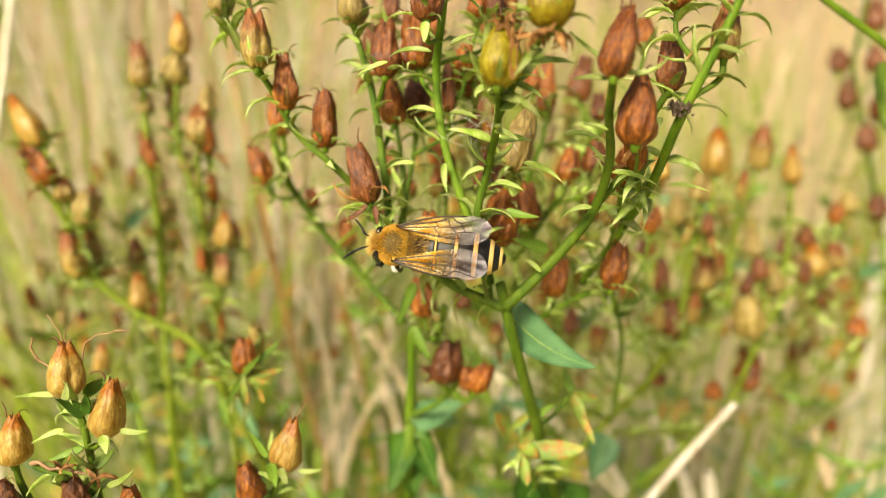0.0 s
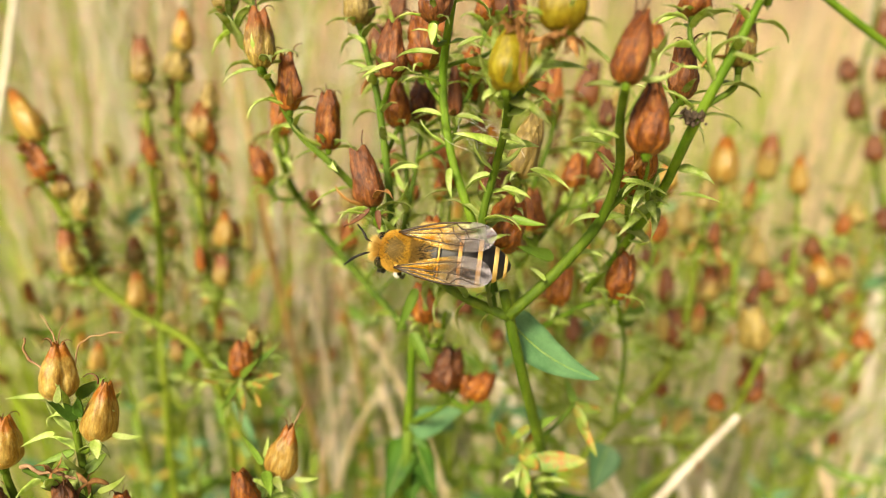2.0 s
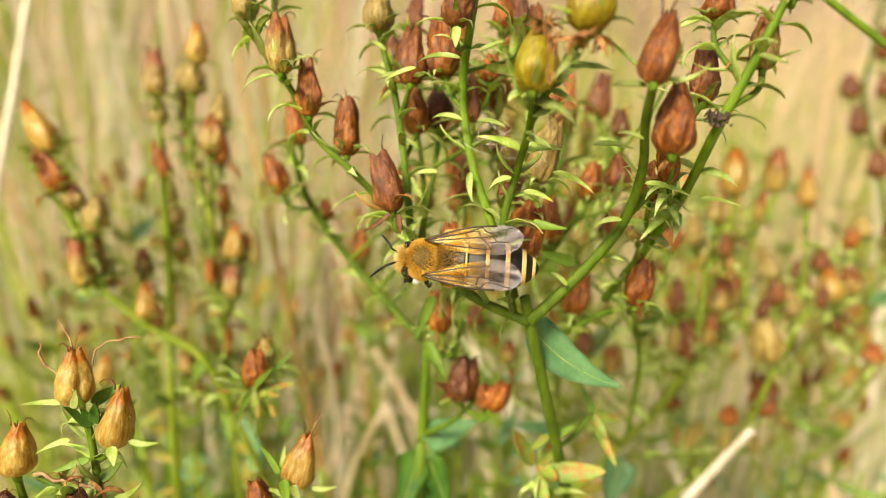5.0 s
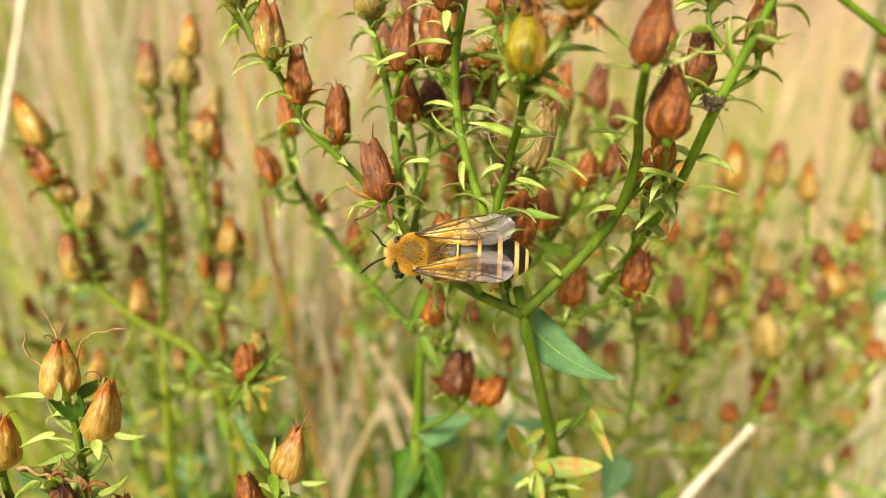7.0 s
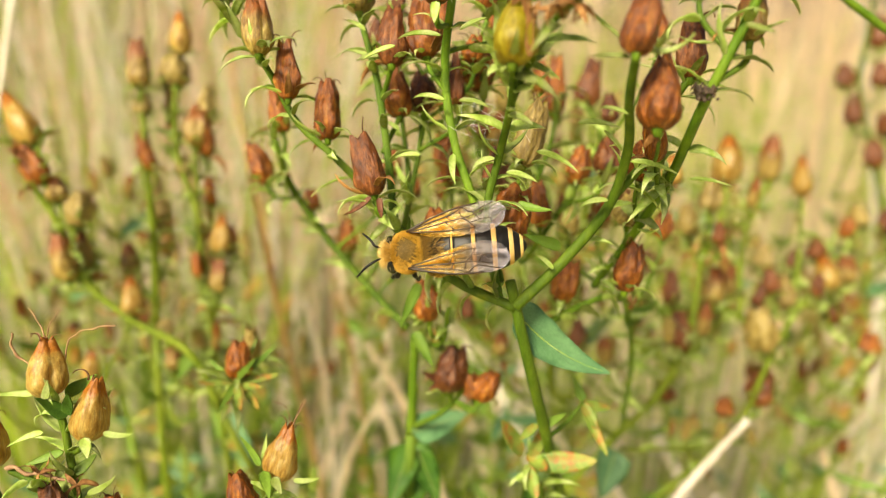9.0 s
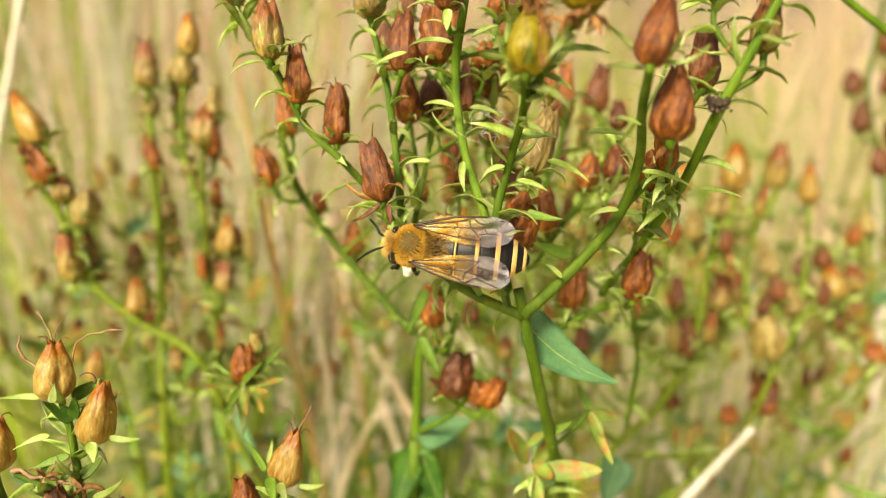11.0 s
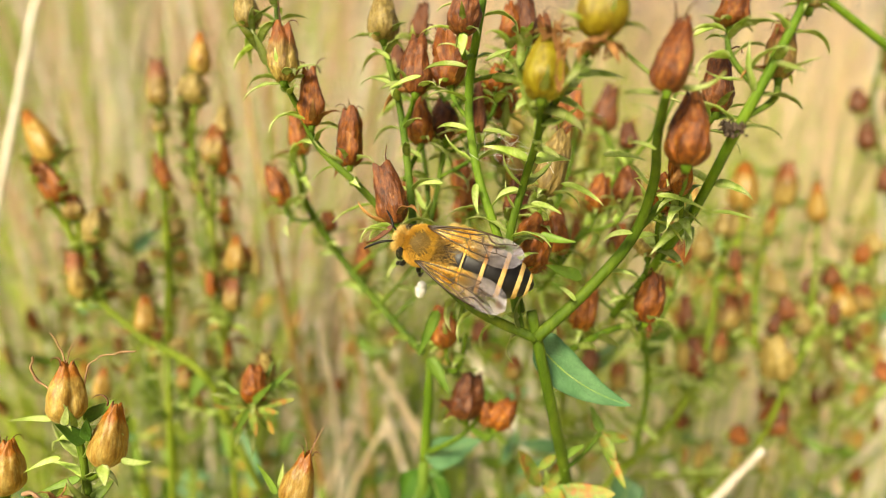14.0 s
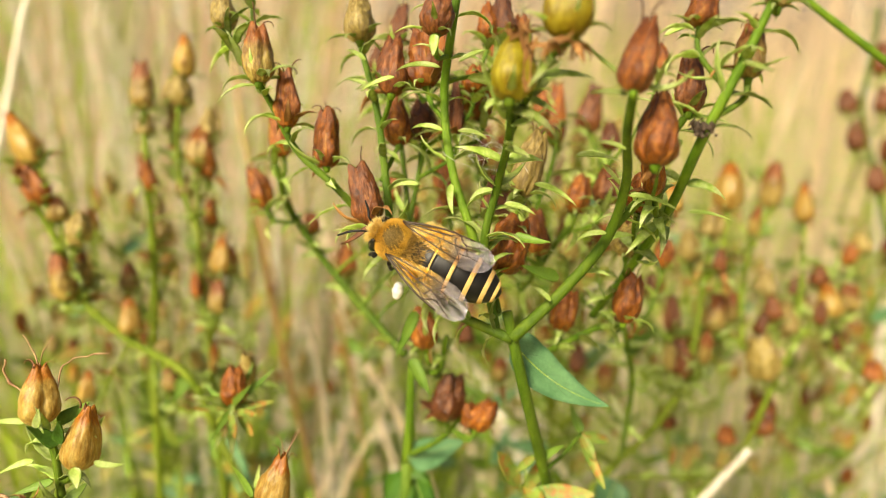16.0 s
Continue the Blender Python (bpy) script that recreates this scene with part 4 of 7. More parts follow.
leaf(wort, 'slender', (-7.60, 60.00, 498.15), (-9.24, 59.20, 498.75), 0.43, 0.50, 0, 0.75)
leaf(wort, 'slender', (-7.27, 60.00, 495.88), (-9.37, 59.20, 496.22), 0.40, 0.50, 0, 0.75)
leaf(wort, 'slender', (4.79, 47.00, 495.89), (7.11, 46.40, 494.49), 0.50, 0.50, 0, -0.70)
leaf(wort, 'slender', (6.50, 50.00, 489.28), (9.44, 49.40, 487.48), 0.45, 0.50, 0, -0.70)
leaf(wort, 'slender', (-2.66, 56.00, 487.91), (-4.93, 55.40, 487.41), 0.40, 0.50, 0, 0.70)
leaf(wort, 'slender', (9.92, 52.00, 491.22), (13.10, 51.40, 490.60), 0.45, 0.50, 0, -0.70)
leaf(wort, 'slender', (0.14, 54.00, 488.36), (0.30, 53.40, 485.88), 0.55, 0.40, 0, 0.20)
leaf(wort, 'slender', (-6.23, 60.00, 496.08), (-8.36, 59.40, 495.32), 0.45, 0.50, 0, 0.70)
leaf(wort, 'slender', (3.46, 52.00, 488.39), (1.65, 51.40, 487.31), 0.45, 0.50, 0, 0.70)
leaf(wort, 'slender', (3.88, 47.00, 492.33), (5.53, 46.40, 491.52), 0.50, 0.50, 0, -0.70)
leaf(wort, 'slender', (4.36, 51.00, 487.43), (6.68, 50.40, 486.53), 0.45, 0.50, 0, -0.60)
leaf(wort, 'slender', (-4.71, 60.00, 489.53), (-6.51, 59.40, 490.38), 0.40, 0.50, 0, 0.50)
leaf(wort, 'slender', (11.31, 53.00, 481.23), (13.74, 52.40, 480.82), 0.40, 0.50, 0, -0.70)
leaf(wort, 'slender', (8.60, 51.00, 479.31), (6.73, 50.40, 480.60), 0.40, 0.50, 0, 0.50)
leaf(wort, 'husk', (-6.7, 53.2, 484.8), (-8.7, 52.0, 483.3), 0.4, 0.5, 10)
leaf(wort, 'husk', (-6.0, 52.9, 484.8), (-5.7, 51.7, 483.2), 0.5, 0.5, 0)
leaf(wort, 'dry', (4.7, 43.5, 496.3), (4.6, 44.8, 500.0), 0.5, 0.15, 25)
leaf(wort, 'dry', (5.0, 43.9, 496.9), (5.1, 44.9, 499.6), 0.4, 0.3, 60)
leaf(wort, 'dry', (4.5, 44.3, 498.9), (4.1, 44.3, 500.6), 0.3, 0.4, 20)
leaf(wort, 'dry', (3.8, 44.8, 499.6), (3.2, 44.6, 500.6), 0.3, 0.5, -20)
leaf(wort, 'pale', (7.64, 55.50, 457.69), (5.18, 55.00, 462.13), 1.55, 0.1, 10)
leaf(wort, 'pale', (8.38, 55.50, 457.26), (10.17, 55.50, 461.67), 1.2, 0.1, -10)
leaf(wort, 'pale', (8.21, 55.00, 457.14), (14.73, 54.00, 458.18), 1.9, 0.1, 0)
leaf(wort, 'pale', (8.16, 55.00, 456.93), (8.81, 53.00, 454.38), 1.35, 0.1, 0)
leaf(wort, 'pale', (8.4, 56.1, 457.6), (9.7, 53.1, 457.5), 1.5, 0.2, 0)
leaf(wort, 'pale', (13.7, 57.9, 462.5), (15.8, 54.6, 458.4), 1.0, 0.1, 0)
leaf(wort, 'pale', (13.7, 57.8, 462.3), (16.9, 58.6, 461.2), 1.1, 0.1, 0)
leaf(wort, 'green', (13.9, 57.9, 462.5), (13.0, 59.8, 464.5), 0.9, 0.1, 0)
leaf(wort, 'pale', (13.9, 57.8, 462.4), (15.0, 56.0, 460.6), 1.1, 0.1, 0)
leaf(wort, 'pale', (8.8, 54.7, 461.9), (6.9, 53.2, 461.2), 0.8, 0.1, 0)
leaf(wort, 'green', (9.1, 54.6, 461.6), (11.5, 54.1, 463.6), 0.8, 0.2, 0)
leaf(wort, 'blue', (-4.0, 66.3, 452.9), (2.6, 69.5, 453.5), 3.3, 0.15, 0)
leaf(wort, 'deep', (-4.9, 73.0, 446.8), (-3.6, 65.3, 441.9), 5.5, 0.15, 0)
leaf(wort, 'deep', (14.6, 63.7, 445.9), (14.2, 57.4, 444.8), 6.4, 0.15, 0)
leaf(wort, 'blue', (23.6, 75.1, 444.3), (20.5, 70.6, 440.1), 4.2, 0.15, 0)
leaf(wort, 'deep', (12.6, 66.0, 444.0), (8.3, 59.8, 443.4), 5.1, 0.15, 0)
leaf(wort, 'deep', (-4.58, 68.00, 449.19), (-6.84, 65.00, 442.72), 3.2, 0.1, 10)
leaf(wort, 'deep', (-3.41, 68.00, 449.19), (-0.67, 66.00, 442.78), 3.0, 0.1, 10)
leaf(wort, 'green', (9.9, 55.3, 479.9), (6.1, 52.9, 481.6), 1.1, 0.15, 0)
leaf(wort, 'green', (-2.9, 59.3, 474.7), (-4.6, 54.7, 471.9), 1.0, 0.15, 0)
leaf(wort, 'green', (-3.7, 65.3, 466.6), (-1.5, 61.5, 464.2), 1.3, 0.15, 0)
leaf(wort, 'green', (21.4, 70.8, 465.3), (26.2, 74.3, 466.8), 1.6, 0.15, 0)

wort_front = plant("seeding wort shoot with orange-tan ripe capsules and green sepals")
root(wort_front, 0.30, 0.30, (-42, 92, 0), (-10.3, 8.0, 315.7), (-29.7, 43.3, 460.2))
root(wort_front, 0.28, 0.28, (-50, 90, 0), (9.2, 22.9, 318.8), (-35.2, 42.9, 460.6))
root(wort_front, 0.32, 0.32, (-22, 110, 0), (-47.3, 55.0, 304.9), (-17.5, 48.0, 451.7))
branch(wort_front, 0.30, 0.23, (-29.7, 43.3, 460.2), (-30.4, 44.5, 465.2), (-31.0, 45.2, 468.7), (-31.6, 45.2, 470.4))
branch(wort_front, 0.28, 0.23, (-30.4, 44.6, 465.4), (-29.3, 44.3, 466.2), (-28.6, 44.1, 467.2))
branch(wort_front, 0.28, 0.23, (-35.2, 42.9, 460.6), (-36.1, 43.3, 463.3), (-36.1, 43.3, 464.9))
branch(wort_front, 0.32, 0.24, (-17.5, 48.0, 451.7), (-16.3, 47.7, 457.5), (-14.9, 47.2, 461.1))
branch(wort_front, 0.26, 0.22, (-16.4, 47.5, 457.0), (-17.3, 46.7, 458.1))
branch(wort_front, 0.28, 0.23, (-29.3, 42.8, 461.9), (-30.0, 41.7, 464.0), (-34.1, 42.8, 465.2))
capsule(wort_front, 'orange', (-31.62, 45.21, 470.31), (-32.01, 46.83, 474.75), 3.14, 5, bare=True)
capsule(wort_front, 'orange', (-28.48, 44.06, 467.14), (-28.01, 45.77, 471.84), 3.05, 5, bare=True)
capsule(wort_front, 'orange', (-36.10, 43.26, 464.94), (-36.39, 44.71, 468.93), 3.14, 5, bare=True)
capsule(wort_front, 'orange', (-14.82, 47.22, 461.10), (-13.57, 48.90, 465.71), 3.13, 5, bare=True)
capsule(wort_front, 'rust', (-17.33, 46.19, 458.25), (-18.16, 47.47, 461.78), 2.92, 5)
branch(wort_front, 0.22, 0.20, (-29.7, 43.3, 460.2), (-29.2, 39.6, 461.3), (-29.4, 40.0, 462.6))
capsule(wort_front, 'dark', (-29.37, 39.97, 462.45), (-29.82, 41.06, 465.45), 2.55, 5)
branch(wort_front, 0.22, 0.20, (-29.7, 43.3, 460.2), (-26.1, 41.3, 459.7), (-26.3, 41.8, 460.9))
capsule(wort_front, 'rust', (-26.29, 41.74, 460.78), (-26.67, 42.61, 463.15), 2.38, 5)
branch(wort_front, 0.22, 0.20, (-35.2, 42.9, 460.6), (-36.1, 41.1, 460.7), (-36.3, 41.4, 461.6))
capsule(wort_front, 'dark', (-36.24, 41.38, 461.42), (-36.71, 42.35, 464.08), 2.64, 5)
leaf(wort_front, 'slender', (-32.50, 45.00, 470.60), (-35.43, 44.40, 470.71), 0.45, 0.25, 0, 0.20)
leaf(wort_front, 'green', (-31.13, 46.50, 469.73), (-28.83, 47.50, 470.97), 1.00, 0.20, 0, 0.05)
leaf(wort_front, 'deep', (-30.07, 44.60, 468.89), (-31.65, 43.80, 471.08), 1.00, 0.30, 0, 0.10)
leaf(wort_front, 'deep', (-29.89, 44.40, 469.26), (-29.01, 44.10, 471.54), 0.90, 0.30, 0, 0.00)
leaf(wort_front, 'slender', (-30.48, 43.20, 471.27), (-30.38, 43.80, 472.57), 0.54, 0.20, 0, 0.00)
leaf(wort_front, 'slender', (-28.07, 45.50, 468.27), (-26.85, 46.30, 470.56), 0.45, 0.30, 0, -0.40)
leaf(wort_front, 'slender', (-27.07, 44.00, 467.83), (-24.27, 43.60, 468.03), 0.45, 0.30, 0, 0.20)
leaf(wort_front, 'slender', (-31.73, 44.00, 467.86), (-34.17, 43.40, 466.89), 0.45, 0.30, 0, 0.32)
leaf(wort_front, 'green', (-30.20, 43.60, 466.36), (-33.19, 43.00, 465.28), 0.60, 0.35, 0, 0.12)
leaf(wort_front, 'slender', (-27.71, 42.60, 468.37), (-27.47, 42.30, 466.84), 0.81, 0.30, 0, 0.00)
leaf(wort_front, 'slender', (-27.87, 42.00, 463.79), (-24.69, 41.40, 466.08), 0.45, 0.20, 0, 0.20)
leaf(wort_front, 'green', (-29.91, 44.00, 464.01), (-28.17, 44.80, 465.43), 0.80, 0.30, 0, 0.00)
leaf(wort_front, 'slender', (-13.15, 46.50, 461.59), (-10.61, 46.00, 462.27), 0.41, 0.30, 0, 0.20)
leaf(wort_front, 'slender', (-16.12, 48.00, 462.49), (-15.77, 48.80, 464.64), 0.36, 0.30, 0, 0.00)
leaf(wort_front, 'green', (-16.22, 47.50, 462.26), (-17.94, 48.10, 464.90), 0.50, 0.30, 0, 0.08)
leaf(wort_front, 'slender', (-14.51, 45.40, 462.75), (-13.85, 45.10, 461.41), 0.72, 0.30, 0, 0.00)
leaf(wort_front, 'green', (-15.46, 46.00, 462.86), (-15.11, 45.80, 460.54), 0.90, 0.30, 0, 0.00)

wort_side = plant("leaning wort shoot with rust capsules along its stem", lush=True)
root(wort_side, 0.55, 0.55, (-20, 190, 0), (10.6, 96.7, 302.2), (-34.0, 84.2, 444.9))
branch(wort_side, 0.55, 0.39, (-34.0, 84.2, 444.9), (-36.9, 83.4, 454.1), (-46.3, 83.9, 460.2), (-51.6, 84.2, 466.0), (-53.8, 84.7, 474.0), (-57.3, 85.4, 480.7), (-58.8, 86.6, 484.0))
branch(wort_side, 0.43, 0.31, (-24.6, 62.8, 459.7), (-22.7, 60.8, 462.4), (-21.9, 60.1, 463.6))
branch(wort_side, 0.22, 0.20, (-56.3, 85.1, 479.0), (-55.1, 86.1, 482.9), (-55.8, 86.5, 483.9))
capsule(wort_side, 'orange', (-55.76, 86.48, 483.82), (-60.63, 88.90, 490.46), 3.93, 5)
branch(wort_side, 0.22, 0.20, (-53.9, 84.7, 474.3), (-53.7, 84.3, 477.9), (-54.4, 84.7, 478.9))
capsule(wort_side, 'rust', (-54.35, 84.65, 478.80), (-58.59, 86.70, 484.41), 3.77, 5)
branch(wort_side, 0.22, 0.20, (-53.2, 84.5, 471.6), (-52.7, 84.5, 475.0), (-53.0, 84.9, 476.3))
capsule(wort_side, 'mix', (-52.98, 84.88, 476.13), (-53.77, 86.13, 479.57), 3.18, 5)
branch(wort_side, 0.22, 0.20, (-52.5, 84.3, 468.2), (-51.1, 83.9, 471.9), (-50.9, 84.4, 473.1))
capsule(wort_side, 'tan', (-50.92, 84.32, 472.97), (-50.27, 85.96, 477.49), 3.68, 5)
branch(wort_side, 0.22, 0.20, (-50.0, 84.0, 463.7), (-52.1, 82.4, 464.4), (-52.4, 82.8, 465.6))
capsule(wort_side, 'mix', (-52.37, 82.78, 465.47), (-53.99, 85.11, 471.87), 3.73, 5)
capsule(wort_side, 'orange', (-44.75, 84.28, 459.75), (-45.76, 86.23, 465.12), 3.53, 5)
branch(wort_side, 0.22, 0.20, (-38.9, 83.5, 455.9), (-41.2, 84.8, 454.7), (-41.3, 85.3, 455.9))
capsule(wort_side, 'tan', (-41.26, 85.22, 455.78), (-41.43, 86.19, 458.46), 2.76, 5)
branch(wort_side, 0.22, 0.20, (-34.5, 84.0, 447.0), (-40.9, 85.6, 448.8), (-41.0, 86.1, 450.0))
capsule(wort_side, 'mix', (-40.96, 86.05, 449.90), (-41.14, 87.33, 453.40), 3.19, 5)
branch(wort_side, 0.22, 0.20, (-44.9, 83.8, 459.3), (-53.5, 85.0, 446.9), (-53.6, 85.4, 448.2))
capsule(wort_side, 'orange', (-53.56, 85.39, 448.07), (-53.73, 87.12, 452.82), 2.66, 5)
capsule(wort_side, 'rust', (-21.87, 60.02, 463.50), (-22.06, 61.40, 467.31), 2.9, 5)
branch(wort_side, 0.22, 0.20, (-24.6, 62.8, 459.7), (-22.3, 65.4, 461.6), (-22.1, 65.3, 463.0))
capsule(wort_side, 'tan', (-22.15, 65.28, 462.83), (-21.63, 64.96, 467.30), 2.22, 4)
branch(wort_side, 0.22, 0.20, (-34.0, 84.2, 444.9), (-33.7, 90.1, 445.9), (-33.6, 90.1, 447.3))
capsule(wort_side, 'tan', (-33.61, 90.09, 447.13), (-33.32, 90.13, 451.28), 2.05, 4)
branch(wort_side, 0.22, 0.20, (-51.9, 84.2, 466.6), (-53.9, 90.1, 468.0), (-54.0, 90.2, 469.3))
capsule(wort_side, 'tan', (-54.02, 90.21, 469.16), (-54.41, 90.68, 472.99), 1.74, 4)
branch(wort_side, 0.22, 0.20, (-50.0, 84.0, 463.7), (-52.2, 87.5, 464.5), (-52.2, 87.6, 465.8))
capsule(wort_side, 'tan', (-52.23, 87.56, 465.69), (-52.50, 87.87, 469.66), 2.38, 4)
branch(wort_side, 0.22, 0.20, (-50.4, 84.1, 464.1), (-52.5, 89.1, 465.2), (-52.8, 89.1, 466.5))
capsule(wort_side, 'rust', (-52.77, 89.09, 466.39), (-53.97, 88.87, 471.44), 2.13, 4)
leaf(wort_side, 'pale', (-22.1, 59.9, 463.1), (-17.0, 58.7, 464.8), 0.7, 0.15, 0)
leaf(wort_side, 'pale', (-22.2, 59.9, 463.1), (-25.5, 58.4, 464.0), 0.7, 0.15, 0)
leaf(wort_side, 'green', (-21.9, 60.0, 463.4), (-20.4, 63.1, 466.9), 0.6, 0.15, 0)
leaf(wort_side, 'green', (-22.0, 59.5, 463.7), (-18.5, 57.3, 467.6), 0.7, 0.15, 0)
leaf(wort_side, 'green', (-22.6, 60.4, 462.8), (-25.9, 63.2, 464.0), 0.6, 0.15, 0)
leaf(wort_side, 'pale', (-21.8, 59.4, 463.3), (-17.9, 56.2, 464.6), 0.6, 0.15, 0)
leaf(wort_side, 'pale', (-22.0, 59.3, 463.2), (-20.2, 55.4, 462.4), 0.7, 0.15, 0)
leaf(wort_side, 'green', (-21.8, 60.1, 463.6), (-18.6, 64.3, 465.5), 0.7, 0.15, 0)
leaf(wort_side, 'green', (-22.2, 59.8, 462.9), (-23.0, 56.4, 461.7), 0.7, 0.15, 0)
leaf(wort_side, 'pale', (-21.8, 60.8, 462.3), (-19.1, 57.4, 461.4), 0.8, 0.15, 0)
leaf(wort_side, 'green', (-37.4, 84.4, 453.6), (-38.0, 80.6, 451.2), 2.1, 0.15, 0)

wort_back = plant("slender wort stems with small rust and olive capsules", lush=True)
root(wort_back, 0.42, 0.62, (-60, 260, 0), (-51.3, 71.2, 306.8), (-45.1, 91.0, 455.3))
root(wort_back, 0.38, 0.58, (-40, 270, 0), (-37.8, 90.3, 297.0), (-36.5, 91.0, 447.0))
branch(wort_back, 0.67, 0.34, (-45.1, 91.0, 455.3), (-44.5, 92.7, 468.2), (-43.9, 92.5, 479.1), (-44.2, 94.3, 490.5))
branch(wort_back, 0.61, 0.35, (-36.5, 91.0, 447.0), (-36.4, 91.0, 455.3), (-37.0, 91.7, 470.4), (-36.9, 93.7, 482.3))
branch(wort_back, 0.43, 0.31, (-37.0, 92.3, 472.1), (-40.0, 94.5, 481.3), (-39.7, 95.7, 491.2))
branch(wort_back, 0.45, 0.33, (-36.4, 91.0, 455.3), (-34.6, 91.4, 463.0), (-34.3, 92.1, 466.6))
capsule(wort_back, 'mix', (-44.29, 94.37, 490.76), (-44.79, 96.79, 497.40), 3.49, 5)
capsule(wort_back, 'tan', (-39.13, 95.15, 491.26), (-38.96, 96.72, 495.58), 3.85, 5)
branch(wort_back, 0.22, 0.20, (-39.7, 95.7, 491.0), (-38.6, 95.7, 494.3), (-38.6, 96.1, 495.6))
capsule(wort_back, 'orange', (-38.56, 96.08, 495.45), (-38.39, 98.21, 501.31), 3.32, 5)
capsule(wort_back, 'tan', (-44.24, 94.14, 486.86), (-44.41, 95.29, 490.02), 2.86, 5)
capsule(wort_back, 'rust', (-44.43, 92.95, 480.30), (-44.77, 94.40, 484.30), 2.38, 5)
capsule(wort_back, 'mix', (-36.86, 93.76, 482.54), (-36.94, 95.92, 488.46), 4.26, 5)
branch(wort_back, 0.22, 0.20, (-36.9, 93.6, 482.0), (-35.9, 95.8, 484.8), (-35.9, 96.3, 486.1))
capsule(wort_back, 'tan', (-35.92, 96.21, 485.98), (-36.09, 98.03, 490.99), 3.10, 5)
branch(wort_back, 0.22, 0.20, (-35.7, 91.1, 458.2), (-33.8, 88.1, 460.4), (-33.8, 88.6, 461.7))
capsule(wort_back, 'mix', (-33.81, 88.51, 461.57), (-33.90, 90.30, 466.48), 3.14, 5)
capsule(wort_back, 'orange', (-34.03, 91.59, 466.76), (-34.21, 93.58, 472.22), 3.26, 5)
branch(wort_back, 0.22, 0.20, (-44.6, 92.6, 466.6), (-44.8, 96.1, 469.2), (-44.9, 96.5, 470.5))
capsule(wort_back, 'tan', (-44.87, 96.47, 470.32), (-45.05, 98.03, 474.61), 3.65, 5)
branch(wort_back, 0.22, 0.20, (-44.9, 91.5, 458.7), (-48.9, 93.3, 461.5), (-49.1, 93.7, 462.7))
capsule(wort_back, 'mix', (-49.07, 93.66, 462.61), (-49.80, 95.38, 467.32), 3.10, 5)
capsule(wort_back, 'tan', (-39.57, 94.42, 477.78), (-40.00, 95.61, 481.06), 2.96, 5)
branch(wort_back, 0.22, 0.20, (-44.8, 91.9, 461.1), (-46.0, 99.6, 462.6), (-46.1, 100.1, 463.8))
capsule(wort_back, 'orange', (-46.11, 100.02, 463.70), (-46.59, 101.66, 468.22), 3.47, 5)
branch(wort_back, 0.22, 0.20, (-40.0, 95.2, 486.3), (-42.9, 100.2, 488.8), (-42.9, 100.7, 490.0))
capsule(wort_back, 'tan', (-42.92, 100.61, 489.90), (-43.09, 102.43, 494.89), 3.55, 5)
branch(wort_back, 0.22, 0.20, (-36.6, 91.2, 461.3), (-36.1, 93.0, 464.5), (-36.0, 93.3, 465.8))
capsule(wort_back, 'tan', (-36.05, 93.28, 465.69), (-35.96, 94.08, 469.34), 2.43, 4)
branch(wort_back, 0.22, 0.20, (-37.0, 92.7, 477.3), (-35.7, 94.8, 479.8), (-35.6, 94.6, 481.2))
capsule(wort_back, 'rust', (-35.60, 94.61, 481.03), (-35.13, 93.91, 486.08), 2.47, 4)
branch(wort_back, 0.22, 0.20, (-44.1, 92.5, 475.5), (-42.3, 91.2, 478.3), (-42.6, 91.3, 479.6))
capsule(wort_back, 'rust', (-42.61, 91.34, 479.46), (-43.68, 91.68, 483.81), 2.33, 4)
branch(wort_back, 0.22, 0.20, (-39.6, 94.2, 479.6), (-42.0, 98.9, 480.8), (-42.3, 99.3, 482.1))
capsule(wort_back, 'rust', (-42.30, 99.22, 481.92), (-43.23, 100.20, 485.79), 2.25, 4)
branch(wort_back, 0.22, 0.20, (-40.1, 94.8, 483.5), (-42.1, 98.7, 485.7), (-42.1, 98.9, 487.0))
capsule(wort_back, 'mix', (-42.07, 98.86, 486.86), (-41.80, 99.33, 491.95), 2.07, 4)
branch(wort_back, 0.22, 0.20, (-36.5, 91.0, 447.0), (-39.0, 94.4, 448.1), (-39.4, 94.3, 449.4))
capsule(wort_back, 'tan', (-39.37, 94.30, 449.24), (-40.66, 93.90, 453.19), 2.22, 4)
branch(wort_back, 0.22, 0.20, (-36.9, 91.6, 469.2), (-36.6, 96.4, 471.6), (-36.6, 96.5, 473.0))
capsule(wort_back, 'rust', (-36.59, 96.47, 472.84), (-36.73, 96.75, 477.23), 2.28, 4)
branch(wort_back, 0.22, 0.20, (-36.5, 91.0, 447.2), (-35.5, 89.3, 450.4), (-35.4, 89.3, 451.7))
capsule(wort_back, 'mix', (-35.40, 89.32, 451.58), (-35.04, 89.43, 456.54), 1.77, 4)
branch(wort_back, 0.22, 0.20, (-34.8, 91.3, 461.9), (-33.6, 93.8, 464.5), (-33.4, 93.8, 465.9))
capsule(wort_back, 'mix', (-33.43, 93.82, 465.72), (-32.62, 93.71, 470.39), 2.32, 4)
branch(wort_back, 0.22, 0.20, (-44.5, 92.8, 469.2), (-45.8, 98.1, 471.7), (-45.8, 98.3, 473.1))
capsule(wort_back, 'tan', (-45.78, 98.23, 472.92), (-45.61, 98.95, 477.62), 2.40, 4)
branch(wort_back, 0.22, 0.20, (-36.4, 91.0, 454.4), (-37.5, 96.3, 457.1), (-37.6, 96.2, 458.5))
capsule(wort_back, 'mix', (-37.57, 96.18, 458.32), (-37.86, 95.65, 462.13), 1.77, 4)
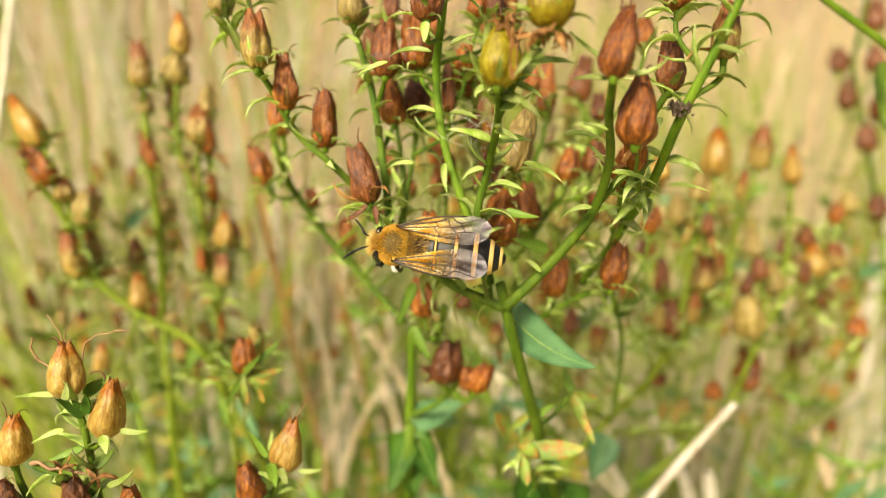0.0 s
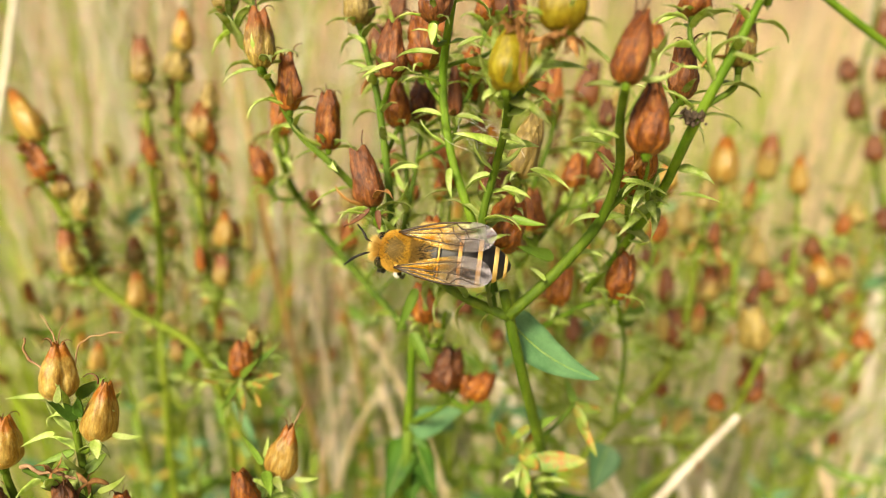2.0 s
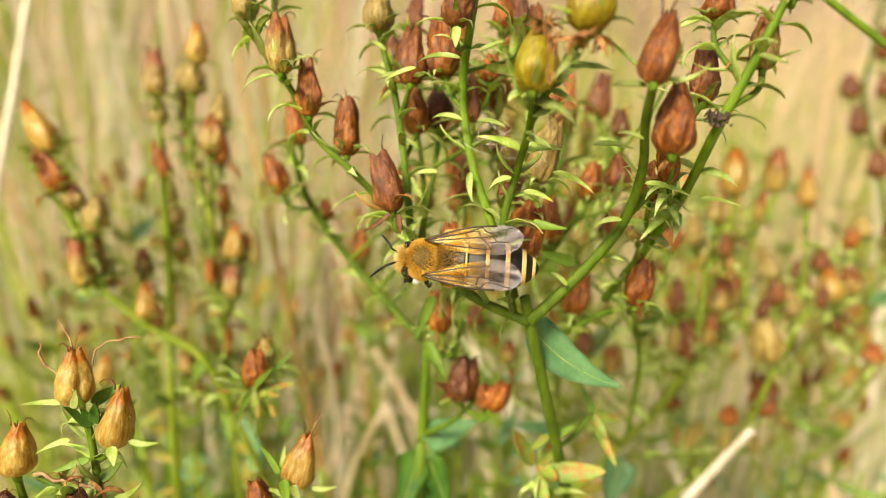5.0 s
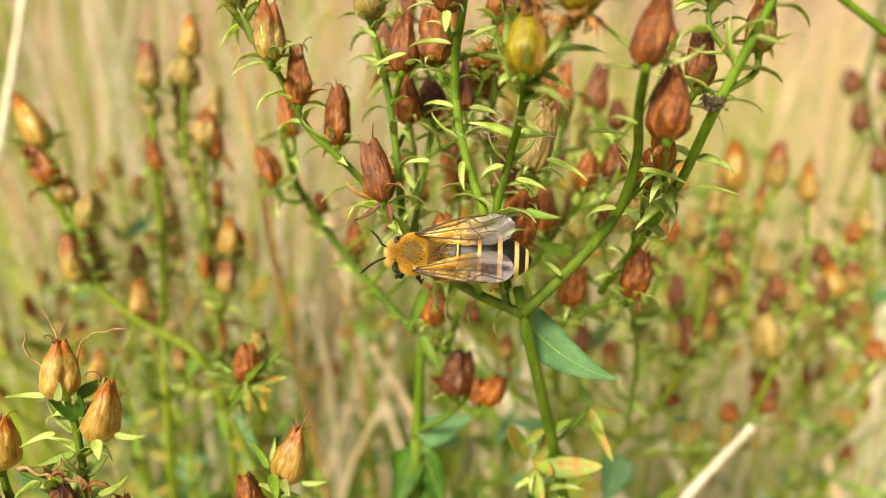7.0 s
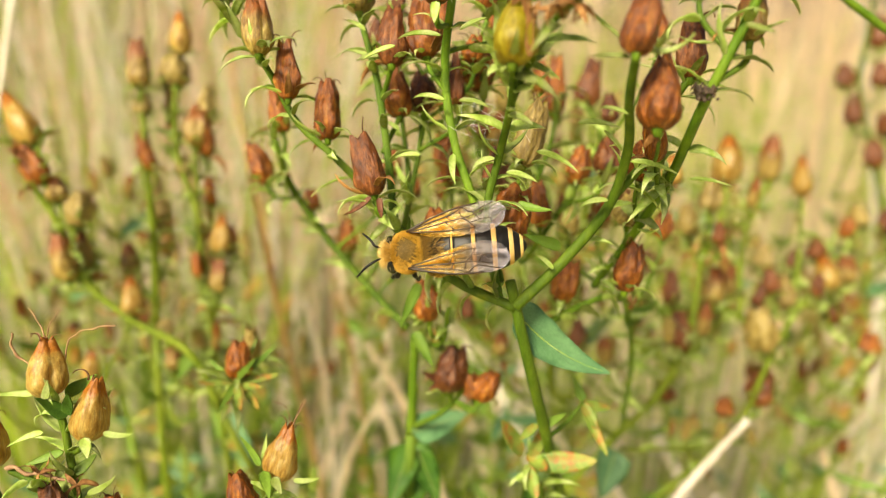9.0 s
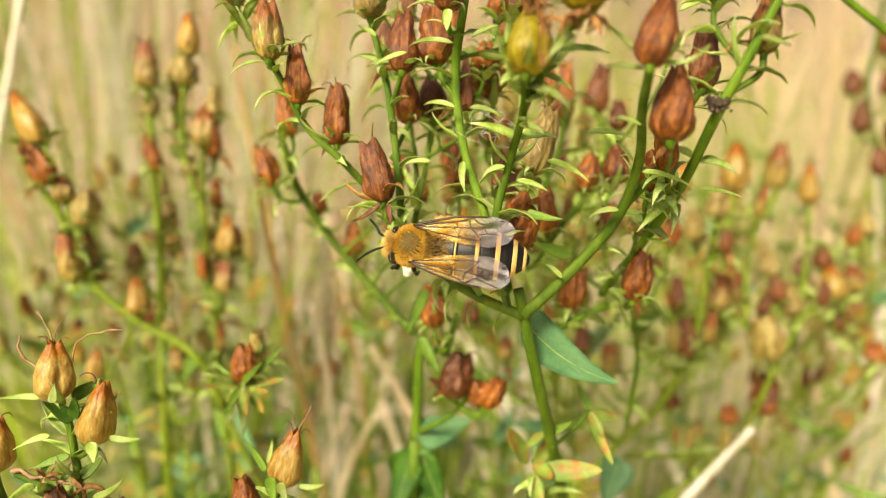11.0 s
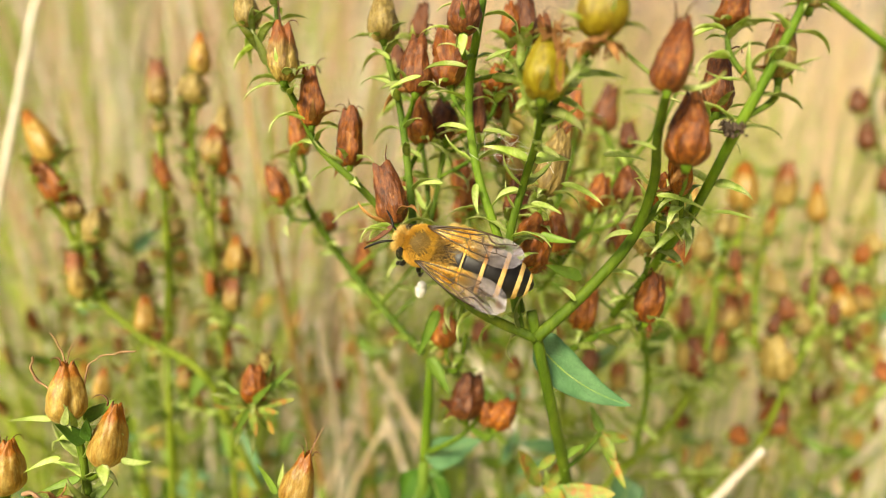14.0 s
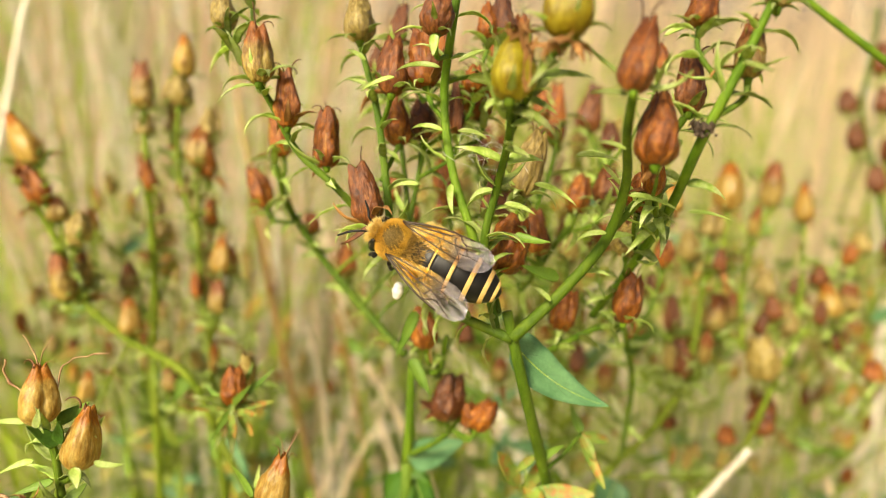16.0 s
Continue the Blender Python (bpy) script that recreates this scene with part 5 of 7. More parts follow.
branch(wort_back, 0.22, 0.20, (-36.5, 91.1, 459.3), (-36.7, 89.3, 462.3), (-36.9, 89.5, 463.6))
capsule(wort_back, 'rust', (-36.90, 89.50, 463.47), (-37.55, 90.27, 467.40), 1.84, 4)

wort_right = plant("bushy wort shoot with many rust and tan capsules", lush=True)
root(wort_right, 0.71, 0.71, (75, 270, 0), (-62.7, 89.4, 316.6), (28.0, 90.0, 436.1))
root(wort_right, 0.58, 0.58, (90, 290, 0), (-29.8, 122.9, 299.4), (42.2, 92.8, 427.5))
branch(wort_right, 0.71, 0.44, (28.0, 90.0, 436.1), (34.3, 90.0, 444.4), (37.9, 90.7, 454.5), (39.8, 94.0, 466.8), (40.7, 95.1, 473.1))
branch(wort_right, 0.52, 0.36, (39.8, 93.7, 466.0), (42.0, 94.2, 472.4), (42.5, 95.5, 477.5))
branch(wort_right, 0.54, 0.42, (47.4, 94.2, 455.8), (49.2, 100.7, 465.5), (56.8, 110.1, 475.1))
branch(wort_right, 0.58, 0.42, (42.2, 92.8, 427.5), (47.7, 90.5, 437.5), (49.7, 88.1, 450.7), (57.4, 96.7, 454.7), (66.5, 104.2, 458.9))
branch(wort_right, 0.47, 0.38, (57.4, 96.7, 454.7), (63.5, 108.6, 462.8), (64.2, 112.0, 472.1))
branch(wort_right, 0.44, 0.36, (50.6, 88.8, 452.4), (47.4, 94.2, 455.8), (44.9, 97.7, 457.4))
branch(wort_right, 0.36, 0.28, (29.0, 89.3, 434.3), (40.0, 89.4, 434.6), (51.0, 92.2, 434.0))
capsule(wort_right, 'orange', (42.49, 95.45, 477.36), (43.02, 98.08, 484.57), 4.41, 5)
capsule(wort_right, 'mix', (56.85, 110.06, 474.93), (57.05, 112.84, 482.55), 4.46, 5)
capsule(wort_right, 'orange', (64.09, 111.93, 471.86), (64.50, 114.48, 478.89), 3.74, 5)
capsule(wort_right, 'tan', (40.31, 95.03, 472.91), (40.84, 96.76, 477.69), 4.10, 5)
branch(wort_right, 0.22, 0.20, (39.5, 93.6, 465.1), (37.9, 95.5, 467.7), (38.0, 96.0, 469.0))
capsule(wort_right, 'tan', (37.94, 95.94, 468.87), (38.30, 97.72, 473.75), 4.20, 5)
branch(wort_right, 0.22, 0.20, (49.0, 87.9, 448.5), (48.6, 87.4, 451.8), (48.5, 87.8, 453.1))
capsule(wort_right, 'tan', (48.51, 87.77, 452.97), (47.80, 90.15, 459.50), 5.53, 5)
branch(wort_right, 0.22, 0.20, (48.1, 90.1, 439.0), (50.1, 89.4, 441.0), (50.4, 89.8, 442.3))
capsule(wort_right, 'dark', (50.33, 89.79, 442.15), (51.64, 92.11, 448.52), 4.90, 5)
capsule(wort_right, 'dark', (36.85, 89.70, 451.73), (36.39, 92.01, 458.07), 3.83, 5)
branch(wort_right, 0.22, 0.20, (46.2, 96.0, 456.7), (42.6, 94.5, 456.7), (42.8, 94.9, 457.9))
capsule(wort_right, 'mix', (42.74, 94.88, 457.78), (43.49, 97.00, 463.60), 4.50, 5)
branch(wort_right, 0.22, 0.20, (37.7, 90.5, 453.5), (36.3, 94.3, 456.3), (36.4, 94.8, 457.6))
capsule(wort_right, 'dark', (36.37, 94.76, 457.43), (36.56, 96.81, 463.07), 2.81, 5)
branch(wort_right, 0.22, 0.20, (46.2, 90.8, 434.3), (46.3, 90.8, 438.3), (46.2, 91.2, 439.6))
capsule(wort_right, 'rust', (46.21, 91.19, 439.46), (46.02, 92.28, 442.44), 3.47, 5)
branch(wort_right, 0.22, 0.20, (37.0, 89.2, 434.6), (36.8, 91.6, 440.6), (36.7, 92.1, 441.9))
capsule(wort_right, 'dark', (36.68, 92.02, 441.72), (36.20, 93.27, 445.15), 3.27, 5)
branch(wort_right, 0.22, 0.20, (31.9, 89.9, 440.8), (25.3, 88.7, 448.9), (25.2, 89.1, 450.2))
capsule(wort_right, 'mix', (25.17, 89.08, 450.01), (24.81, 90.54, 454.04), 2.92, 5)
branch(wort_right, 0.22, 0.20, (30.3, 90.0, 438.9), (22.0, 94.5, 448.6), (21.9, 95.0, 449.8))
capsule(wort_right, 'dark', (21.95, 94.91, 449.68), (21.76, 96.56, 454.20), 3.27, 5)
branch(wort_right, 0.22, 0.20, (36.4, 90.1, 449.2), (29.8, 90.6, 454.2), (29.7, 91.1, 455.5))
capsule(wort_right, 'rust', (29.73, 91.01, 455.33), (29.55, 92.72, 460.04), 2.74, 5)
branch(wort_right, 0.22, 0.20, (58.1, 97.4, 455.0), (58.0, 99.5, 454.0), (57.9, 99.8, 455.0))
capsule(wort_right, 'tan', (57.90, 99.78, 454.85), (57.40, 101.97, 460.89), 4.54, 5)
branch(wort_right, 0.22, 0.20, (55.9, 95.2, 454.1), (54.1, 97.6, 457.1), (54.0, 98.1, 458.4))
capsule(wort_right, 'dark', (54.01, 98.04, 458.27), (53.72, 99.52, 462.34), 3.08, 5)
branch(wort_right, 0.22, 0.20, (65.2, 103.2, 458.3), (67.1, 103.2, 456.2), (67.0, 103.6, 457.2))
capsule(wort_right, 'orange', (66.98, 103.55, 457.03), (66.48, 105.63, 462.74), 5.07, 5)
branch(wort_right, 0.22, 0.20, (66.5, 104.2, 458.9), (71.7, 106.1, 455.8), (71.8, 106.5, 457.1))
capsule(wort_right, 'mix', (71.77, 106.49, 456.93), (72.09, 108.27, 461.81), 4.15, 5)
branch(wort_right, 0.22, 0.20, (62.2, 106.0, 460.5), (63.8, 109.4, 456.8), (64.0, 109.9, 458.0))
capsule(wort_right, 'dark', (63.95, 109.82, 457.88), (64.48, 111.27, 461.88), 3.62, 5)
branch(wort_right, 0.22, 0.20, (59.4, 100.7, 457.1), (55.3, 104.2, 458.8), (55.3, 104.6, 460.0))
capsule(wort_right, 'tan', (55.33, 104.59, 459.88), (55.53, 106.32, 464.65), 4.05, 5)
branch(wort_right, 0.22, 0.20, (63.9, 109.7, 464.4), (77.5, 116.9, 461.0), (77.6, 117.4, 462.3))
capsule(wort_right, 'rust', (77.58, 117.33, 462.16), (77.81, 118.86, 466.35), 3.79, 5)
branch(wort_right, 0.22, 0.20, (64.0, 110.1, 465.2), (79.7, 117.7, 463.1), (79.8, 118.1, 464.4))
capsule(wort_right, 'tan', (79.81, 118.10, 464.25), (80.37, 119.62, 468.44), 4.01, 5)
branch(wort_right, 0.22, 0.20, (66.5, 104.2, 458.9), (68.1, 110.1, 458.8), (68.2, 110.6, 460.0))
capsule(wort_right, 'dark', (68.20, 110.54, 459.88), (68.52, 112.00, 463.88), 3.62, 5)
branch(wort_right, 0.22, 0.20, (45.8, 96.4, 456.9), (46.1, 100.7, 449.2), (46.2, 101.2, 450.5))
capsule(wort_right, 'mix', (46.21, 101.12, 450.36), (46.51, 102.51, 454.17), 3.45, 5)
branch(wort_right, 0.22, 0.20, (64.1, 110.3, 465.7), (89.2, 122.7, 460.4), (89.3, 123.1, 461.7))
capsule(wort_right, 'dark', (89.27, 123.07, 461.53), (89.50, 124.86, 466.46), 4.66, 5)
branch(wort_right, 0.22, 0.20, (66.5, 104.2, 458.9), (81.3, 109.3, 440.1), (81.5, 109.8, 441.3))
capsule(wort_right, 'rust', (81.48, 109.71, 441.21), (82.04, 111.23, 445.40), 4.24, 5)
branch(wort_right, 0.22, 0.20, (66.3, 104.1, 458.8), (70.7, 106.3, 448.3), (70.9, 106.8, 449.5))
capsule(wort_right, 'dark', (70.86, 106.72, 449.38), (71.40, 108.36, 453.88), 4.26, 5)
branch(wort_right, 0.22, 0.20, (28.0, 90.0, 436.1), (8.4, 84.1, 452.6), (8.3, 84.5, 453.9))
capsule(wort_right, 'mix', (8.27, 84.48, 453.76), (8.01, 85.66, 457.00), 2.93, 5)
branch(wort_right, 0.22, 0.20, (28.0, 90.0, 436.1), (3.2, 85.8, 457.5), (3.1, 86.3, 458.8))
capsule(wort_right, 'dark', (3.10, 86.25, 458.62), (2.93, 87.43, 461.85), 3.10, 5)
branch(wort_right, 0.22, 0.20, (28.2, 90.0, 436.3), (13.4, 89.4, 450.8), (13.3, 89.8, 452.0))
capsule(wort_right, 'rust', (13.32, 89.76, 451.90), (13.13, 91.01, 455.33), 2.74, 5)
branch(wort_right, 0.22, 0.20, (59.8, 98.9, 455.8), (61.3, 97.9, 456.8), (61.4, 98.1, 458.1))
capsule(wort_right, 'dark', (61.36, 98.05, 457.94), (61.73, 98.62, 461.95), 2.20, 4)
branch(wort_right, 0.22, 0.20, (41.6, 94.1, 471.0), (44.9, 92.0, 473.1), (45.0, 92.1, 474.5))
capsule(wort_right, 'mix', (45.02, 92.06, 474.32), (45.39, 92.14, 479.20), 1.88, 4)
branch(wort_right, 0.22, 0.20, (37.1, 90.3, 451.3), (38.5, 87.4, 454.4), (38.7, 87.6, 455.7))
capsule(wort_right, 'mix', (38.64, 87.58, 455.54), (39.37, 88.33, 460.61), 2.27, 4)
branch(wort_right, 0.22, 0.20, (56.5, 109.7, 474.7), (56.9, 111.1, 475.3), (56.9, 111.3, 476.4))
capsule(wort_right, 'tan', (56.88, 111.24, 476.21), (57.03, 111.87, 480.62), 2.34, 4)
branch(wort_right, 0.22, 0.20, (48.1, 93.1, 455.2), (49.6, 94.9, 456.3), (49.9, 95.0, 457.6))
capsule(wort_right, 'dark', (49.89, 94.95, 457.45), (50.88, 95.19, 461.07), 2.31, 4)
branch(wort_right, 0.22, 0.20, (43.0, 92.5, 428.9), (40.2, 91.5, 433.6), (40.1, 91.4, 434.9))
capsule(wort_right, 'tan', (40.09, 91.37, 434.76), (39.86, 90.82, 439.18), 2.02, 4)
branch(wort_right, 0.22, 0.20, (45.4, 97.0, 457.1), (46.5, 98.6, 456.9), (46.7, 98.8, 458.0))
capsule(wort_right, 'mix', (46.64, 98.78, 457.81), (47.61, 99.62, 462.83), 2.64, 4)
capsule(wort_right, 'tan', (46.02, 90.52, 435.12), (45.25, 89.83, 440.28), 2.22, 4)
branch(wort_right, 0.22, 0.20, (36.4, 90.1, 449.2), (39.0, 96.1, 450.6), (39.4, 96.4, 451.9))
capsule(wort_right, 'rust', (39.36, 96.37, 451.76), (40.49, 97.33, 455.58), 2.45, 4)
branch(wort_right, 0.22, 0.20, (42.8, 92.5, 428.6), (42.9, 94.8, 432.3), (42.8, 94.7, 433.6))
capsule(wort_right, 'tan', (42.84, 94.69, 433.47), (42.63, 94.11, 438.03), 2.41, 4)
branch(wort_right, 0.22, 0.20, (35.9, 90.1, 447.9), (35.3, 90.4, 451.7), (35.1, 90.5, 453.0))
capsule(wort_right, 'tan', (35.16, 90.45, 452.85), (34.56, 90.54, 457.55), 2.49, 4)
branch(wort_right, 0.22, 0.20, (39.4, 93.3, 464.1), (40.8, 91.1, 467.6), (40.8, 91.4, 468.9))
capsule(wort_right, 'dark', (40.83, 91.33, 468.74), (40.83, 91.99, 472.50), 2.30, 4)

wort_far = plant("wort stem with rust capsules and one broad green leaf")
root(wort_far, 0.72, 0.72, (175, 300, 0), (156.9, 133.1, 305.1), (114.0, 153.7, 447.4))
root(wort_far, 0.60, 0.47, (150, 120, 0), (118.0, 96.0, 360.0), (71.1, 81.8, 479.2))
branch(wort_far, 0.72, 0.52, (114.0, 153.7, 447.4), (105.8, 157.6, 474.5), (101.5, 160.6, 489.3), (104.3, 165.4, 502.5), (108.0, 171.7, 513.2))
branch(wort_far, 0.40, 0.47, (32.0, 72.3, 508.0), (39.9, 72.6, 503.1), (44.3, 72.9, 500.5), (49.7, 73.6, 497.5), (56.4, 75.0, 493.1), (71.1, 81.8, 479.2), bracts=False)
branch(wort_far, 0.22, 0.20, (102.3, 159.5, 485.0), (98.4, 159.7, 486.9), (98.3, 160.2, 488.1))
capsule(wort_far, 'dark', (98.31, 160.11, 488.01), (97.75, 162.27, 493.92), 4.75, 5)
branch(wort_far, 0.22, 0.20, (105.1, 158.0, 477.0), (100.2, 156.6, 478.3), (100.1, 157.1, 479.6))
capsule(wort_far, 'dark', (100.13, 157.00, 479.46), (99.57, 159.64, 486.69), 4.75, 5)
branch(wort_far, 0.22, 0.20, (102.0, 162.2, 494.5), (106.9, 163.1, 496.1), (106.8, 163.5, 497.3))
capsule(wort_far, 'dark', (106.84, 163.46, 497.20), (106.56, 166.33, 505.09), 5.59, 5)
branch(wort_far, 0.22, 0.20, (103.0, 159.0, 482.8), (107.2, 159.7, 486.9), (107.1, 160.2, 488.1))
capsule(wort_far, 'dark', (107.12, 160.11, 488.01), (106.84, 162.51, 494.58), 5.03, 5)
branch(wort_far, 0.22, 0.20, (108.6, 156.2, 465.4), (106.7, 155.2, 468.0), (106.5, 155.7, 469.3))
capsule(wort_far, 'dark', (106.54, 155.64, 469.17), (105.84, 158.31, 476.50), 5.11, 5)
branch(wort_far, 0.22, 0.20, (106.7, 157.1, 471.5), (109.9, 157.9, 475.4), (109.8, 158.4, 476.6))
capsule(wort_far, 'dark', (109.81, 158.31, 476.50), (109.52, 160.49, 482.50), 4.82, 5)
leaf(wort_far, 'green', (56.1, 81.7, 495.2), (53.1, 75.9, 487.4), 3.3, 0.15, 0)

# smaller wort plants further off
sprig(-89.8, 129.0, 445.1, -87, 199, 1, False)
sprig(-107.7, 169.0, 440.4, -120, 225, 2, False)
sprig(-76.9, 143.2, 467.7, -53, 226, 3, False)
sprig(-58.9, 123.0, 445.0, -81, 158, 4, False)
sprig(-48.8, 148.4, 449.2, -76, 199, 5, False)
sprig(-42.8, 161.8, 420.6, -71, 214, 6, False)
sprig(-21.9, 155.8, 437.0, -13, 195, 7, False)
sprig(27.5, 125.1, 450.7, 38, 186, 8, False)
sprig(64.7, 147.9, 447.8, 36, 207, 9, False)
sprig(81.1, 135.5, 446.6, 67, 185, 10, False)
sprig(102.3, 148.6, 433.5, 89, 217, 11, False)
sprig(82.0, 174.5, 455.6, 78, 206, 12, False)
sprig(46.1, 121.9, 458.2, 49, 196, 13, False)
sprig(3.8, 121.8, 490.9, -8, 157, 14, False)
sprig(14.1, 110.9, 493.6, 7, 196, 15, False)
sprig(22.9, 103.5, 489.6, 51, 171, 16, False)
sprig(18.8, 101.2, 475.2, 43, 180, 17, False)
sprig(114.9, 160.0, 448.4, 108, 186, 18, False)
sprig(8.7, 137.8, 452.8, 18, 197, 19, False)
sprig(23.6, 150.3, 454.5, 15, 186, 20, False)
sprig(-66.0, 163.6, 458.4, -72, 216, 21, False)
sprig(86.4, 128.8, 428.0, 73, 169, 22, False)
sprig(-21.9, 163.6, 458.4, -24, 244, 23, False)
sprig(-54.0, 113.0, 417.6, -51, 137, 31, True)
sprig(-39.5, 104.4, 426.5, -48, 137, 32, True)
sprig(-22.7, 92.8, 427.5, -34, 113, 33, True)
sprig(-17.7, 125.1, 418.1, -17, 140, 34, True)
sprig(11.7, 114.7, 422.2, 11, 143, 35, True)
sprig(78.5, 121.5, 408.2, 87, 169, 36, True)
sprig(79.8, 102.8, 422.4, 87, 147, 37, True)
sprig(93.1, 111.4, 413.0, 88, 155, 38, True)
sprig(-75.8, 131.9, 403.8, -82, 171, 39, True)
sprig(-91.4, 122.4, 410.7, -98, 155, 40, True)
sprig(-6.2, 135.7, 414.5, -24, 158, 41, True)
sprig(99.7, 143.4, 402.7, 119, 165, 42, True)
sprig(-37.0, 117.6, 430.2, -29, 160, 43, True)
sprig(-63.8, 127.9, 425.6, -55, 162, 44, True)
sprig(3.6, 92.8, 427.5, 8, 106, 45, True)
sprig(30.6, 137.7, 419.8, 14, 158, 46, True)
sprig(92.3, 205.1, 474.1, 78, 220, 47, True)
sprig(114.7, 229.3, 475.0, 100, 267, 48, True)
sprig(122.5, 214.5, 467.2, 110, 272, 49, True)
sprig(123.4, 193.3, 458.1, 131, 230, 50, True)
sprig(86.8, 212.5, 461.8, 95, 236, 51, True)
sprig(116.2, 232.7, 451.8, 133, 285, 52, True)
sprig(72.2, 202.6, 467.2, 81, 237, 53, True)
sprig(8.7, 108.7, 471.3, 22, 156, 54, True)
sprig(-47.4, 98.0, 425.0, -53, 128, 58, True)
sprig(-43.6, 92.0, 431.4, -49, 130, 59, True)
sprig(-62.7, 110.0, 429.6, -55, 150, 60, True)


# withered seedhead caught on the main plant, and a drop of froth
def clump(name, place, radius, count, mat, seed, spread):
    """A tangle of shrivelled florets, each a part."""
    r = random.Random(seed)
    ob = new(name)
    ob.location = Vector(place) * MM
    for _ in range(count):
        q = Vector([max(-1.5, min(1.5, r.gauss(0, 1))) * s for s in spread]) * radius * MM
        turn = Euler((r.uniform(0, 6), r.uniform(0, 6), r.uniform(0, 6))).to_matrix().to_4x4()
        bm = bmesh.new()
        bmesh.ops.create_icosphere(bm, subdivisions=2, radius=radius * MM * r.uniform(0.25, 0.5), matrix=turn @ Matrix.Diagonal((r.uniform(0.5, 2.4), r.uniform(0.4, 0.8), r.uniform(0.3, 0.8), 1)))
        for v in bm.verts:
            v.co += v.co.normalized() * radius * MM * 0.22 * noise.noise(v.co / (MM * radius * 0.4) + Vector((seed + q.x * 9999, 0, 0)))
        part("floret", mesh_bm("floret", bm, mat), ob, Matrix.Translation(q))
    return ob


def thread(owner, radius, *points, mat=None, name="withered_style"):
    pts = glide([Vector(p) * MM for p in points], 9)
    pts = [p + Vector((noise.noise(p * 1100), noise.noise(p * 1100 + Vector((9, 0, 0))), noise.noise(p * 1100 + Vector((0, 9, 0))))) * radius * 1.3 * MM for p in pts]
    v, f = tube(pts, [0.5 * radius * MM * (1 + 0.6 * noise.noise(p * 2500)) for p in pts], 6)
    return part(name, mesh_from(name, v, f, mat or TENDRIL), owner)


def withered(owner, base, seed, count, size, lean=60.0):
    """Shrivelled petals curling round a point, in millimetres."""
    r = random.Random(seed)
    for k in range(count):
        a, s = 6.283 * k / count + r.uniform(-0.3, 0.3), size * r.uniform(0.6, 1.1)
        place = Matrix.Translation(Vector(base) * MM) @ Matrix.Rotation(a, 4, "Z") @ Matrix.Rotation(radians(lean + r.uniform(-35, 35)), 4, "Y") @ Matrix.Rotation(r.uniform(2, 4), 4, "Z")
        part("withered_petal", r.choice(DRY_SEPAL_MESH), owner, place @ Matrix.Diagonal((s, s, s, 1)))

seedhead = tagged(clump("withered_seedhead", (17.42, 46.60, 494.10), 0.48, 36, SEED, 3, (1.15, 0.5, 0.75)), "dark withered seedhead caught on a green stem", "seedhead")
bm = bmesh.new()
for dx, dz, size in ((0, 0, 0.55), (0.05, 0.38, 0.45), (-0.08, -0.36, 0.42)):
    bmesh.ops.create_icosphere(bm, subdivisions=3, radius=size * MM, matrix=Matrix.Translation((dx * MM, 0, dz * MM)))
for v in bm.verts:
    v.co += v.co.normalized() * 0.05 * MM * noise.noise(v.co / (0.35 * MM))
froth = tagged(new("froth_drop", mesh_bm("froth_drop", bm, FROTH)), "white drop of froth on a wort stem", "droplet")
froth.location = Vector((-4.4, 55.3, 478.3)) * MM
def stalk_of(name, label, r0, r1, mat, *points):
    pts = glide([Vector(p) * MM for p in points], 8)
    v, f = tube(pts, [MM * (r0 + (r1 - r0) * i / (len(pts) - 1)) for i in range(len(pts))], 8)
    return tagged(new(name, mesh_from(name, v, f, mat)), label, "grass stem", "dry stalks")
withered(wort, (4.2, 45.3, 500.0), 1, 10, 0.45, 60)
withered(wort, (4.7, 44.7, 499.2), 2, 8, 0.4, 110)
withered(wort, (6.0, 42.3, 499.3), 3, 10, 0.5, 95)
withered(wort, (7.3, 42.4, 499.3), 6, 10, 0.5, 95)
withered(wort, (13.6, 44.6, 491.5), 4, 3, 0.5, 150)
withered(wort, (7.8, 59.8, 492.3), 5, 4, 0.35, 40)
thread(wort_front, 0.1, (-32.01, 46.78, 474.61), (-32.72, 47.28, 476.00), (-33.34, 47.56, 476.76))
thread(wort_front, 0.09, (-31.91, 46.78, 474.61), (-31.62, 47.17, 475.69), (-31.01, 47.56, 476.76))
thread(wort_front, 0.14, (-31.00, 45.89, 470.54), (-30.81, 46.63, 472.58), (-30.32, 47.28, 474.34), (-29.55, 47.51, 474.97), (-28.05, 47.05, 475.37), (-26.48, 47.17, 475.69))
thread(wort_front, 0.2, (-32.35, 45.89, 470.54), (-33.31, 46.47, 472.12), (-34.75, 46.88, 473.26), (-34.77, 46.88, 474.88))
thread(wort_front, 0.32, (-28.70, 42.35, 464.08), (-30.82, 42.64, 464.87), (-32.35, 42.27, 465.51), (-34.12, 42.37, 465.78))
withered(wort_front, (-28.9, 42.4, 464.2), 8, 6, 0.6, 80)
withered(wort_front, (-31.4, 42.2, 465.4), 9, 5, 0.5, 80)
thread(wort_front, 0.08, (-13.67, 48.83, 465.51), (-14.20, 49.36, 466.98), (-15.19, 49.03, 467.69))
thread(wort_front, 0.09, (-13.46, 48.83, 465.51), (-12.84, 49.26, 466.69), (-12.32, 49.58, 467.57))


